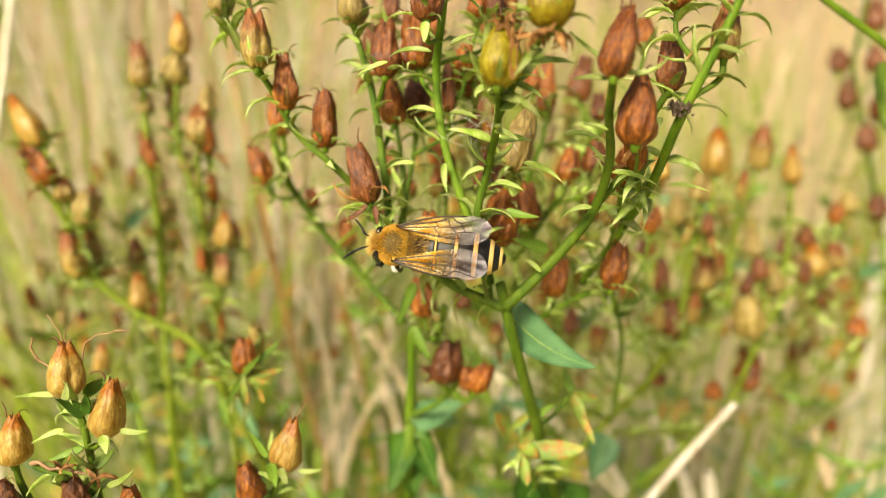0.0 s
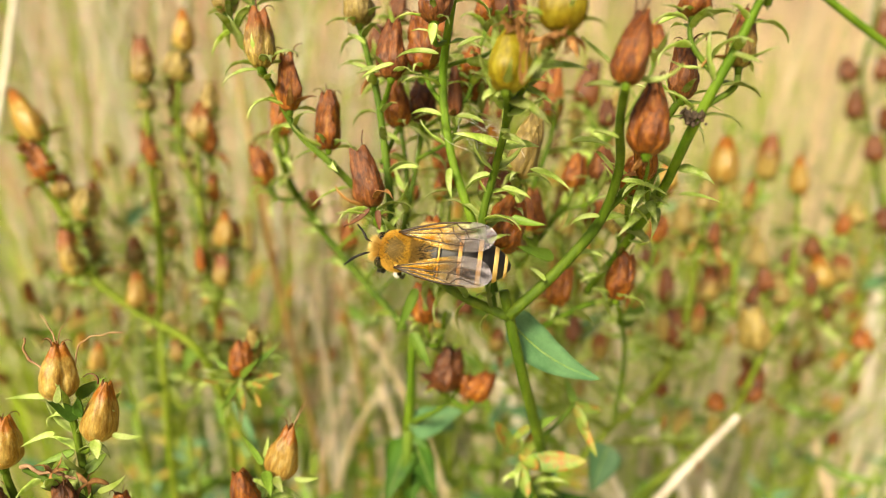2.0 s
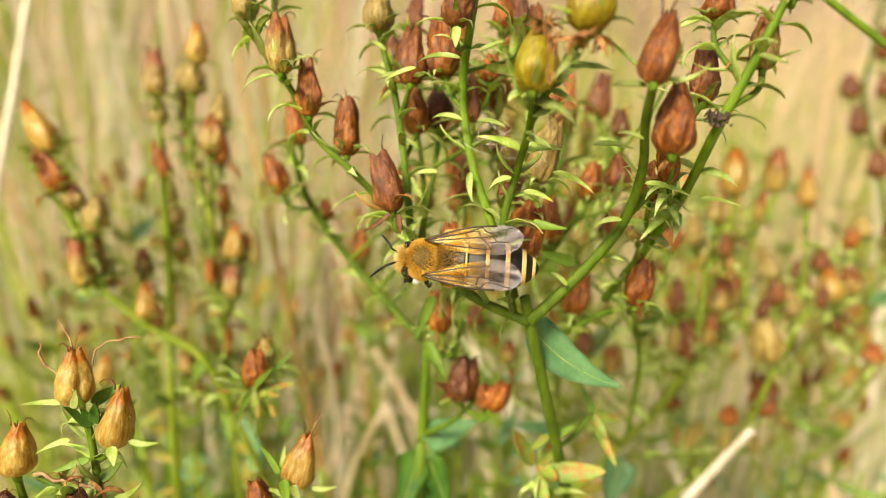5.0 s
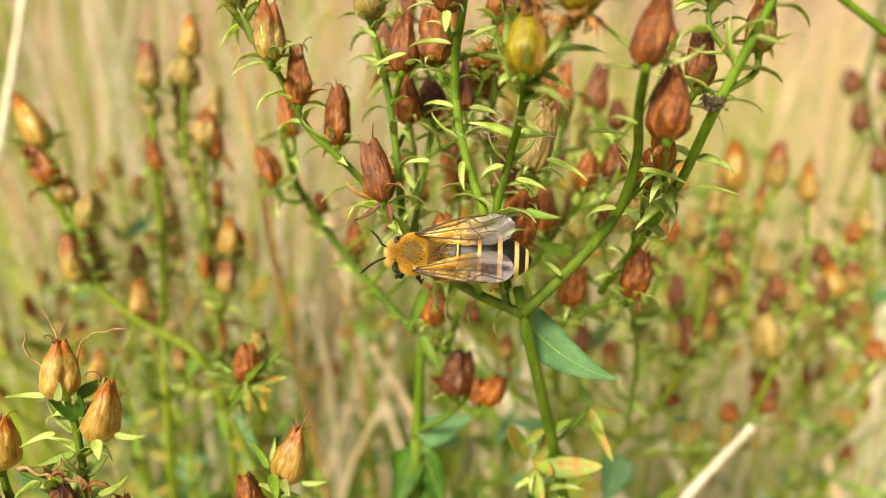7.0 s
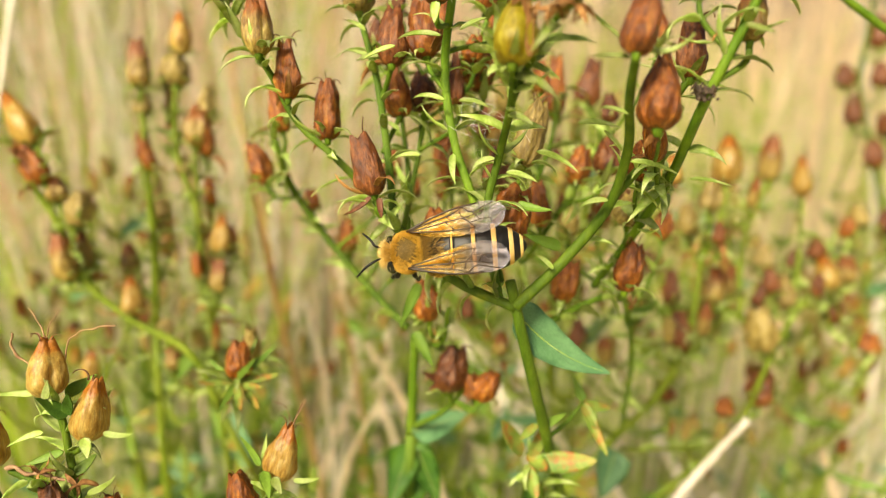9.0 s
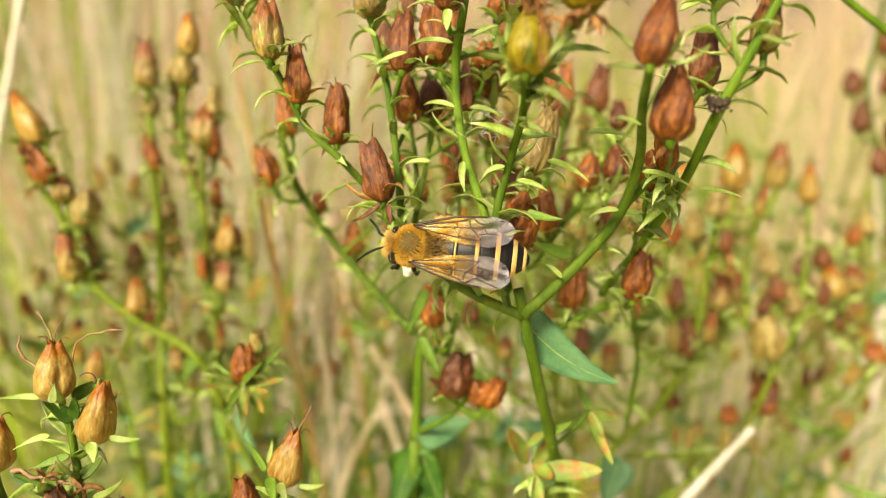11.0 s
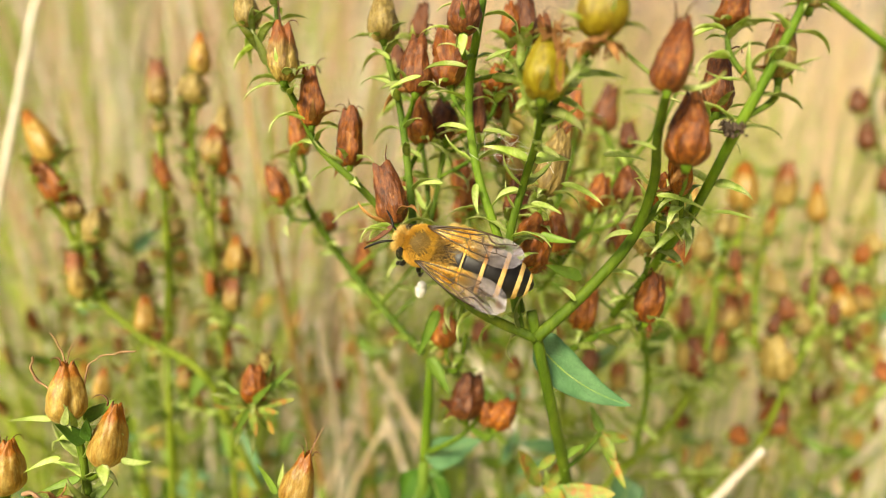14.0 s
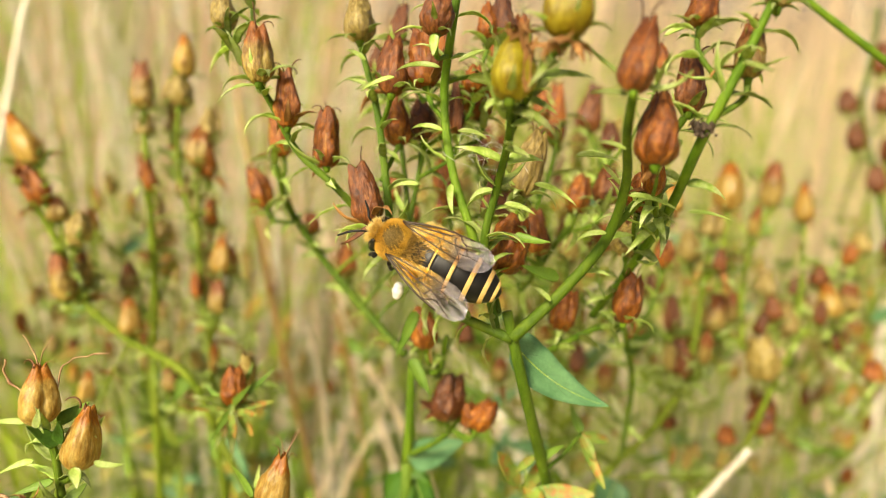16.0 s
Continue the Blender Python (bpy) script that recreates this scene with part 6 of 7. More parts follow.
# a wisp of pale fluff caught between the stems
r = random.Random(8)
for k in range(12):
    a = Vector((2.4, 55.5, 490.4)) + Vector((r.gauss(0, 0.9), r.gauss(0, 0.6), r.gauss(0, 0.7)))
    b = a + Vector((r.gauss(0, 1.1), r.gauss(0, 0.7), r.gauss(0, 0.8)))
    c = b + Vector((r.gauss(0, 1.1), r.gauss(0, 0.7), r.gauss(0, 0.8)))
    thread(wort, 0.028, a, b, c, mat=FROTH, name="fluff_strand")
stalk_of("dry_stalk", "thick bleached dry stalk leaning through the plants", 1.09, 0.56, WEATHERED, (-30.0, 150.0, 0.0), (-17.3, 117.6, 193.6), (5.9, 96.3, 336.8), (34.2, 86.9, 419.6), (40.9, 85.8, 432.9), (45.8, 83.8, 443.7))
stalk_of("dry_stalk", "pale dry stalk lying across the grass", 1.73, 1.42, WEATHERED, (140.0, 350.0, 0.0), (118.6, 316.3, 165.1), (73.5, 290.2, 272.7), (16.2, 273.9, 319.2), (-1.1, 270.3, 325.8), (-26.7, 270.8, 327.2), (-55.6, 270.3, 325.8))
stalk_of("dry_stalk", "thin golden dry grass stem", 0.75, 0.45, OCHRE, (-60.0, 280.0, 0.0), (-35.1, 199.1, 155.9), (-27.0, 157.3, 280.4), (-33.4, 152.5, 362.2), (-42.8, 159.6, 414.5), (-47.7, 161.0, 451.3), (-54.6, 170.4, 477.0), (-58.4, 177.7, 497.0))
stalk_of("dry_stalk", "thin bleached dry grass stem", 0.86, 0.72, PALE_STRAW, (-150.0, 200.0, 0.0), (-130.9, 148.7, 219.2), (-115.5, 131.2, 378.6), (-105.3, 143.2, 467.7), (-102.6, 150.4, 487.5), (-100.6, 156.7, 504.8), (-98.7, 160.7, 515.9))
stalk_of("dry_stalk", "thin bleached dry grass stem", 1.42, 1.01, PALE_STRAW, (80.0, 400.0, 0.0), (76.2, 257.1, 152.5), (59.8, 185.9, 271.0), (35.7, 182.1, 345.5), (15.4, 198.1, 389.3), (3.2, 203.3, 403.6))
stalk_of("dry_stalk", "thin bleached dry grass stem", 1.28, 0.85, STRAW, (-30.0, 350.0, 0.0), (10.7, 240.9, 147.2), (19.3, 189.2, 262.4), (1.3, 190.5, 335.8), (-20.0, 206.5, 379.8), (-34.9, 215.3, 403.8))
stalk_of("dry_stalk", "thin golden dry grass stem", 1.40, 0.93, STRAW, (-60.0, 420.0, 0.0), (-28.4, 278.6, 131.8), (-16.5, 209.3, 240.7), (-21.9, 207.1, 315.7), (-33.6, 229.4, 377.1), (-42.9, 239.0, 403.4))
stalk_of("dry_stalk", "bleached flat dry grass leaf", 1.91, 1.18, PALE_STRAW, (60.0, 380.0, 0.0), (80.0, 219.0, 175.0), (74.5, 136.9, 305.2), (49.4, 129.5, 381.1), (45.0, 132.3, 388.7), (40.8, 134.6, 394.9))
stalk_of("dry_stalk", "bleached flat dry grass leaf", 1.95, 1.13, PALE_STRAW, (80.0, 400.0, 0.0), (93.9, 232.9, 161.8), (90.2, 148.3, 286.7), (73.1, 141.3, 364.2), (65.8, 148.5, 384.0), (58.5, 153.2, 397.0))
stalk_of("dry_stalk", "bleached flat dry grass leaf", 1.84, 1.42, PALE_STRAW, (110.0, 340.0, 0.0), (91.1, 196.5, 169.1), (76.6, 125.9, 299.7), (67.8, 123.6, 381.2), (67.0, 126.5, 389.2), (66.7, 128.2, 393.8))
stalk_of("dry_stalk", "bleached flat dry grass leaf", 1.84, 1.00, STRAW, (150.0, 420.0, 0.0), (145.6, 244.6, 161.3), (133.2, 155.4, 286.3), (116.4, 147.4, 364.7), (109.7, 155.4, 386.7), (106.3, 164.0, 410.2))
stalk_of("dry_stalk", "thin golden dry grass stem", 1.00, 0.73, STRAW, (-28.5, 360.0, 0.0), (-36.2, 226.5, 152.9), (-34.8, 161.7, 273.9), (-26.3, 160.8, 352.4), (-19.0, 175.8, 393.5), (-17.1, 182.0, 410.7))
stalk_of("dry_stalk", "thin golden dry grass stem", 1.09, 0.79, STRAW, (-48.0, 390.0, 0.0), (-59.1, 247.3, 146.6), (-56.8, 176.9, 263.5), (-44.3, 174.2, 340.1), (-36.4, 185.0, 369.8), (-24.5, 194.5, 395.8))
stalk_of("dry_stalk", "thin golden dry grass stem", 0.92, 0.67, STRAW, (-4.4, 330.0, 0.0), (15.0, 207.1, 162.6), (13.7, 147.7, 287.5), (-4.0, 147.4, 364.7), (-14.0, 156.6, 389.8), (-19.9, 162.3, 405.5))
stalk_of("dry_stalk", "thin golden dry grass stem", 1.06, 0.77, STRAW, (20.1, 380.0, 0.0), (30.6, 240.3, 148.6), (29.2, 171.8, 266.9), (18.5, 169.7, 344.2), (12.7, 179.0, 369.5), (3.1, 186.9, 391.2))
stalk_of("dry_stalk", "thin golden dry grass stem", 1.14, 0.83, STRAW, (12.6, 410.0, 0.0), (-1.2, 260.9, 141.9), (-0.5, 186.8, 256.1), (11.6, 183.1, 331.9), (17.9, 191.7, 355.3), (19.9, 201.6, 382.6))
stalk_of("dry_stalk", "thin golden dry grass stem", 0.98, 0.71, STRAW, (43.5, 350.0, 0.0), (20.5, 220.9, 158.5), (21.0, 157.9, 280.7), (40.1, 156.3, 356.5), (48.9, 163.6, 376.5), (59.6, 169.1, 391.5))
stalk_of("dry_stalk", "thin golden dry grass stem", 1.06, 0.77, STRAW, (-34.3, 380.0, 0.0), (-23.7, 253.1, 183.7), (-23.5, 192.0, 322.5), (-31.6, 192.1, 405.7), (-35.4, 200.0, 427.4), (-43.1, 207.3, 447.3))
stalk_of("dry_stalk", "thin golden dry grass stem", 0.55, 0.40, OCHRE, (-13.4, 177.0, 0.0), (-14.7, 127.0, 198.1), (-26.1, 117.0, 396.3), (-27.4, 114.0, 417.2), (-30.0, 111.0, 438.3), (-32.0, 108.0, 459.9), (-32.9, 105.0, 476.5))
stalk_of("dry_stalk", "thin bleached dry grass stem", 0.70, 0.50, PALE_STRAW, (-32.4, 189.0, 0.0), (-31.8, 139.0, 192.8), (-26.6, 129.0, 385.6), (-25.8, 126.0, 411.7), (-26.3, 123.0, 431.6), (-28.4, 120.0, 446.6))
stalk_of("dry_stalk", "thin golden dry grass stem", 0.60, 0.45, OCHRE, (-43.7, 194.0, 0.0), (-41.5, 144.0, 190.6), (-21.6, 134.0, 381.2), (-18.8, 131.0, 404.9), (-19.7, 128.0, 425.8), (-22.7, 125.0, 447.1))
stalk_of("dry_stalk", "pinkish dry grass stem", 0.75, 0.50, STRAW, (54.8, 184.0, 0.0), (49.4, 134.0, 196.8), (0.9, 124.0, 393.6), (-5.0, 121.0, 415.3), (-10.3, 118.0, 428.9), (-15.6, 115.0, 440.0))
stalk_of("dry_stalk", "thin bleached dry grass stem", 0.75, 0.55, STRAW, (-74.6, 186.0, 0.0), (-69.7, 136.0, 194.1), (-26.0, 126.0, 388.3), (-21.1, 123.0, 407.5), (-15.0, 120.0, 421.9))
stalk_of("dry_stalk", "bleached dry grass stem", 0.80, 0.60, PALE_STRAW, (159.5, 174.0, 0.0), (145.0, 124.0, 215.7), (14.2, 114.0, 431.5), (9.1, 111.0, 439.1), (4.9, 108.0, 444.4), (1.0, 105.0, 449.5))
stalk_of("dry_stalk", "thin bleached dry grass stem", 0.70, 0.50, PALE_STRAW, (93.1, 187.0, 0.0), (84.3, 137.0, 192.9), (5.2, 127.0, 385.8), (0.9, 124.0, 395.3), (-5.8, 121.0, 406.0), (-10.6, 118.0, 414.4))


# ---- the meadow ----
def strands(name, mat, seed, count, region, height, width, bend, sides=4, segs=6, flat=0.5, away=False):
    """Grass culms or blades as one mesh of tapered bent strands; metres."""
    rng = np.random.RandomState(seed)
    # the grasses stand in tufts that lean alike
    tufts = max(1, count // 11)
    tx, ty = region(rng, tufts)
    own = rng.randint(0, tufts, count)
    x, y = tx[own] + rng.normal(0, 0.013, count), ty[own] + rng.normal(0, 0.013, count)
    h = rng.uniform(*height, tufts)[own] * rng.uniform(0.8, 1.08, count)
    w = rng.uniform(*width, count)
    a = rng.uniform(0, 2 * np.pi, tufts)[own] + rng.normal(0, 0.7, count)
    if away:
        a = np.arctan2(np.abs(np.sin(a)), np.cos(a))
    b = rng.uniform(*bend, count)
    face = rng.uniform(0, 2 * np.pi, count)
    t = np.linspace(0, 1, segs + 1)
    cx = x[:, None] + np.cos(a)[:, None] * (b * h)[:, None] * t ** 2
    cy = y[:, None] + np.sin(a)[:, None] * (b * h)[:, None] * t ** 2
    cz = h[:, None] * (t - 0.3 * (b ** 2)[:, None] * t ** 2)
    r = w[:, None] / 2 * (1 - 0.75 * t ** 1.5)
    ang = 2 * np.pi * np.arange(sides) / sides
    ox = np.cos(ang)[None, None, :] * r[:, :, None]
    oy = np.sin(ang)[None, None, :] * r[:, :, None] * flat
    c, s = np.cos(face)[:, None, None], np.sin(face)[:, None, None]
    V = np.stack([cx[:, :, None] + ox * c - oy * s, cy[:, :, None] + ox * s + oy * c, np.broadcast_to(cz[:, :, None], ox.shape)], -1).reshape(-1, 3)
    i, k = np.meshgrid(np.arange(segs), np.arange(sides), indexing="ij")
    k2 = (k + 1) % sides
    quad = np.stack([i * sides + k, i * sides + k2, (i + 1) * sides + k2, (i + 1) * sides + k], -1).reshape(-1, 4)
    F = (quad[None] + (np.arange(count) * (segs + 1) * sides)[:, None, None]).reshape(-1, 4)
    me = bpy.data.meshes.new(name)
    me.vertices.add(len(V))
    me.vertices.foreach_set("co", V.ravel())
    me.loops.add(F.size)
    me.loops.foreach_set("vertex_index", F.ravel().astype(np.int32))
    me.polygons.add(len(F))
    me.polygons.foreach_set("loop_start", np.arange(0, F.size, 4, dtype=np.int32))
    me.polygons.foreach_set("use_smooth", np.ones(len(F), dtype=bool))
    me.update(calc_edges=True)
    me.validate()
    me.materials.append(mat)
    return new(name, me)


def wedge(near, far, half, slope=0.85, left=None, right=None):
    """Places spread over a fan of ground that widens with distance."""
    def region(rng, n):
        y = near + (far - near) * rng.uniform(0, 1, n) ** 0.75
        u = rng.uniform(-1 if left is None else left, 1 if right is None else right, n)
        return u * (half + slope * y), y
    return region


def ring(near, far):
    def region(rng, n):
        d = near + (far - near) * rng.uniform(0, 1, n)
        a = rng.uniform(0, 2 * np.pi, n)
        return d * np.cos(a), d * np.sin(a)
    return region


bm = bmesh.new()
bmesh.ops.create_grid(bm, x_segments=120, y_segments=120, size=1.0)
for v in bm.verts:
    d = v.co.length
    v.co = v.co * (0.6 + 400 * d ** 5)
    v.co.z = 0.012 * noise.noise(v.co * 6) + 0.01 * noise.noise(v.co * 25) - 0.01 if v.co.length < 30 else -0.01
tagged(new("ground", mesh_bm("ground", bm, SOIL)), "mossy soil with dry thatch between the grasses", "ground", kind="structure")

tagged(strands("dry_grass", STRAW, 21, 380, wedge(0.20, 0.65, 0.05, 0.75), (0.30, 0.70), (0.0014, 0.0034), (0.03, 0.3)), "tall bleached dry grass stems", "grass", kind="stuff")
tagged(strands("dry_grass", STRAW, 22, 1300, wedge(0.75, 1.15, 0.1, 0.85), (0.20, 0.38), (0.0016, 0.0045), (0.05, 0.45)), "bleached dry grass stems", "grass", kind="stuff")
tagged(strands("dry_grass", STRAW, 52, 1600, wedge(1.05, 1.5, 0.1, 0.85), (0.28, 0.55), (0.0016, 0.0045), (0.05, 0.45)), "bleached dry grass stems", "grass", kind="stuff")
tagged(strands("dry_grass", STRAW, 53, 3800, wedge(1.4, 2.3, 0.1, 0.85), (0.55, 1.5), (0.002, 0.005), (0.05, 0.45)), "tall bleached dry grass stems", "grass", kind="stuff")
tagged(strands("dry_grass", STRAW, 23, 4000, wedge(2.0, 7.0, 0.2, 0.9), (0.6, 1.0), (0.003, 0.007), (0.05, 0.4), 4, 4), "tall bleached dry grass stems", "grass", kind="stuff")
tagged(strands("green_grass", GRASS, 24, 500, wedge(0.17, 0.55, 0.05, 0.75), (0.20, 0.35), (0.002, 0.005), (0.15, 0.7), 4, 6, 0.2), "green grass blades among dry stems", "grass", kind="stuff")
tagged(strands("green_grass", GRASS, 25, 4200, wedge(0.45, 2.0, 0.1, 0.85), (0.22, 0.45), (0.003, 0.006), (0.15, 0.7), 4, 6, 0.2), "green grass blades among dry stems", "grass", kind="stuff")
tagged(strands("green_grass", GRASS, 26, 500, wedge(1.0, 1.7, 0.05, 0.75, -1.0, -0.25), (0.42, 0.64), (0.003, 0.007), (0.1, 0.5), 4, 6, 0.2), "green grass blades among dry stems", "grass", kind="stuff")
tagged(strands("green_grass", GRASS, 28, 260, wedge(0.30, 0.9, 0.05, 0.75, 0.1, 0.95), (0.38, 0.56), (0.002, 0.005), (0.1, 0.5), 4, 6, 0.2), "green grass blades among dry stems", "grass", kind="stuff")
tagged(strands("meadow_around", STRAW, 27, 14000, ring(0.6, 5.0), (0.10, 0.28), (0.002, 0.005), (0.1, 0.5), 4, 4), "dry meadow grass all round", "grass", kind="stuff")
tagged(strands("meadow_around", GRASS, 29, 9000, ring(0.3, 3.5), (0.08, 0.18), (0.002, 0.006), (0.2, 0.8), 4, 4, 0.2), "green meadow grass all round", "grass", kind="stuff")
tagged(strands("green_grass", GRASS, 31, 600, wedge(0.17, 0.60, 0.03, 0.75, -1.0, 0.1), (0.20, 0.34), (0.004, 0.008), (0.1, 0.7), 4, 6, 0.15), "broad yellow-green grass blades", "grass", kind="stuff")
tagged(strands("green_grass", GRASS, 32, 350, wedge(0.18, 0.60, 0.03, 0.75, 0.0, 1.0), (0.20, 0.34), (0.003, 0.007), (0.1, 0.7), 4, 6, 0.15), "broad yellow-green grass blades", "grass", kind="stuff")
tagged(strands("dry_grass", PALE_STRAW, 33, 110, wedge(0.22, 0.8, 0.05, 0.8), (0.40, 0.75), (0.002, 0.0045), (0.02, 0.3)), "bleached white dry stems", "grass", kind="stuff")
tagged(strands("green_grass", GRASS, 34, 900, wedge(1.1, 1.9, 0.05, 0.8, -1.0, 0.35), (0.45, 0.66), (0.003, 0.007), (0.05, 0.5), 4, 6, 0.2), "tall yellow-green grass blades", "grass", kind="stuff")
tagged(strands("green_grass", GRASS, 35, 350, wedge(0.6, 1.3, 0.05, 0.8, 0.3, 1.0), (0.22, 0.40), (0.003, 0.006), (0.05, 0.5), 4, 6, 0.2), "tall yellow-green grass blades", "grass", kind="stuff")
tagged(strands("green_grass", GRASS, 41, 350, wedge(0.9, 1.5, 0.05, 0.75, -1.0, -0.35), (0.36, 0.54), (0.004, 0.009), (0.1, 0.6), 4, 6, 0.15), "broad sunlit yellow-green grass blades", "grass", kind="stuff")
tagged(strands("dry_grass", STRAW, 42, 600, wedge(0.45, 0.9, 0.05, 0.75, -1.0, -0.3), (0.18, 0.34), (0.003, 0.007), (0.1, 0.6)), "bleached dry grass stems", "grass", kind="stuff")
tagged(strands("dry_grass", STRAW, 43, 1500, wedge(0.40, 1.0, 0.05, 0.75, 0.0, 1.0), (0.15, 0.38), (0.003, 0.007), (0.1, 0.7)), "bleached dry grass stems", "grass", kind="stuff")
tagged(strands("green_grass", GRASS, 44, 400, wedge(0.40, 0.9, 0.05, 0.75, 0.2, 1.0), (0.15, 0.34), (0.004, 0.009), (0.1, 0.6), 4, 6, 0.15), "broad sunlit yellow-green grass blades", "grass", kind="stuff")
tagged(strands("green_grass", GRASS, 46, 260, wedge(0.25, 0.5, 0.03, 0.7, -0.45, 0.1), (0.28, 0.40), (0.004, 0.008), (0.1, 0.6), 4, 6, 0.15), "broad green grass blades in the shade of taller stems", "grass", kind="stuff")
tagged(strands("dry_grass", STRAW, 47, 600, wedge(0.55, 1.0, 0.05, 0.75, 0.1, 1.0), (0.18, 0.34), (0.003, 0.007), (0.05, 0.5)), "bleached dry grass stems", "grass", kind="stuff")
tagged(strands("dry_grass", STRAW, 48, 400, wedge(0.55, 1.0, 0.05, 0.75, -1.0, -0.3), (0.18, 0.36), (0.003, 0.007), (0.05, 0.5)), "bleached dry grass stems", "grass", kind="stuff")
tagged(strands("green_grass", GRASS, 49, 700, wedge(0.5, 1.0, 0.05, 0.75, 0.0, 1.0), (0.18, 0.36), (0.003, 0.007), (0.05, 0.5), 4, 6, 0.2), "sunlit yellow-green grass blades", "grass", kind="stuff")
tagged(strands("green_grass", GRASS, 50, 900, wedge(0.5, 1.1, 0.05, 0.75, -1.0, -0.3), (0.18, 0.34), (0.003, 0.007), (0.05, 0.5), 4, 6, 0.2), "sunlit yellow-green grass blades", "grass", kind="stuff")
tagged(strands("green_grass", GRASS, 55, 380, wedge(1.15, 1.8, 0.05, 0.75, -1.0, -0.15), (0.45, 1.15), (0.004, 0.008), (0.05, 0.45), 4, 6, 0.25), "tall sunlit yellow-green grass blades", "grass", kind="stuff")
tagged(strands("dry_grass", PALE_STRAW, 56, 260, wedge(0.6, 1.2, 0.05, 0.75, 0.1, 1.0), (0.22, 0.40), (0.004, 0.008), (0.1, 0.6)), "bleached white dry stems", "grass", kind="stuff")
tagged(strands("dry_grass", PALE_STRAW, 57, 200, wedge(0.6, 1.2, 0.05, 0.75, -1.0, -0.3), (0.22, 0.45), (0.004, 0.008), (0.1, 0.6)), "bleached white dry stems", "grass", kind="stuff")
tagged(strands("dry_grass", PALE_STRAW, 58, 220, wedge(1.0, 1.7, 0.05, 0.75, -1.0, -0.35), (0.4, 1.1), (0.003, 0.006), (0.05, 0.4)), "bleached white dry stems", "grass", kind="stuff")
tagged(strands("dry_grass", STRAW, 61, 45, wedge(0.15, 0.26, 0.02, 0.75, -0.85, -0.2), (0.46, 0.62), (0.0009, 0.0019), (0.03, 0.3), away=True), "thin bleached dry grass stems close behind the plants", "grass", kind="stuff")
tagged(strands("dry_grass", PALE_STRAW, 62, 45, wedge(0.15, 0.26, 0.02, 0.75, -0.85, -0.2), (0.46, 0.64), (0.0009, 0.0019), (0.03, 0.3), away=True), "thin white dry grass stems close behind the plants", "grass", kind="stuff")
tagged(strands("dry_grass", STRAW, 67, 60, wedge(0.24, 0.50, 0.02, 0.75, -1.0, -0.12), (0.44, 0.70), (0.0014, 0.0030), (0.03, 0.3), away=True), "bleached dry grass stems behind the plants", "grass", kind="stuff")
tagged(strands("dry_grass", PALE_STRAW, 68, 70, wedge(0.24, 0.50, 0.02, 0.75, -1.0, -0.42), (0.44, 0.70), (0.0014, 0.0030), (0.03, 0.3), away=True), "white dry grass stems behind the plants", "grass", kind="stuff")
tagged(strands("green_grass", GRASS, 63, 330, wedge(0.17, 0.42, 0.02, 0.75, -1.0, -0.12), (0.38, 0.58), (0.0018, 0.0042), (0.05, 0.4), 4, 6, 0.2, away=True), "slender green grass blades close behind the plants", "grass", kind="stuff")
tagged(strands("green_grass", GRASS_SHADED, 69, 105, wedge(0.18, 0.40, 0.02, 0.75, -1.0, -0.1), (0.36, 0.52), (0.002, 0.005), (0.05, 0.4), 4, 6, 0.2, away=True), "green grass blades in painted shade among the straw", "grass", kind="stuff")
tagged(strands("dry_grass", PALE_STRAW, 64, 640, wedge(0.19, 0.36, 0.02, 0.75, 0.15, 1.0), (0.24, 0.40), (0.0014, 0.0032), (0.03, 0.5), away=True), "thin bleached dry grass stems close behind the plants", "grass", kind="stuff")
tagged(strands("dry_grass", PALE_STRAW, 70, 60, wedge(0.13, 0.22, 0.02, 0.75, 0.25, 0.95), (0.32, 0.41), (0.0010, 0.002), (0.03, 0.3), away=True), "thin bleached dry grass stems low among the plants", "grass", kind="stuff")
tagged(strands("green_grass", GRASS, 71, 110, wedge(0.13, 0.22, 0.02, 0.75, 0.2, 0.95), (0.32, 0.41), (0.0012, 0.0026), (0.05, 0.4), 4, 6, 0.2, away=True), "bright green grass blades low among the plants", "grass", kind="stuff")
tagged(strands("green_grass", GRASS, 65, 380, wedge(0.18, 0.36, 0.02, 0.75, 0.1, 1.0), (0.24, 0.40), (0.0016, 0.0036), (0.05, 0.45), 4, 6, 0.2, away=True), "slender green grass blades close behind the plants", "grass", kind="stuff")
# dark-coloured blades stand in for the shadows low behind the bee
tagged(strands("green_grass", GRASS_SHADED, 66, 420, wedge(0.22, 0.50, 0.02, 0.7, -0.42, 0.22), (0.22, 0.38), (0.003, 0.007), (0.05, 0.5), 4, 6, 0.2, away=True), "green grass blades in painted shade behind the flowering stems", "grass", kind="stuff")
tagged(strands("green_grass", GRASS, 72, 110, wedge(0.35, 0.95, 0.02, 0.75, 0.05, 0.95), (0.42, 0.60), (0.003, 0.007), (0.05, 0.4), 4, 6, 0.2, away=True), "tall bright green grass blades among the straw", "grass", kind="stuff")
tagged(strands("green_grass", GRASS_SHADED, 74, 150, wedge(0.13, 0.24, 0.02, 0.7, -0.5, 0.15), (0.30, 0.40), (0.002, 0.005), (0.05, 0.5), 4, 6, 0.2, away=True), "green grass blades in painted shade under the seeding stems", "grass", kind="stuff")
tagged(strands("green_grass", GRASS, 75, 190, wedge(0.12, 0.22, 0.02, 0.7, -0.95, 0.05), (0.32, 0.41), (0.0014, 0.0034), (0.05, 0.5), 4, 6, 0.2, away=True), "bright green grass blades low among the plants", "grass", kind="stuff")
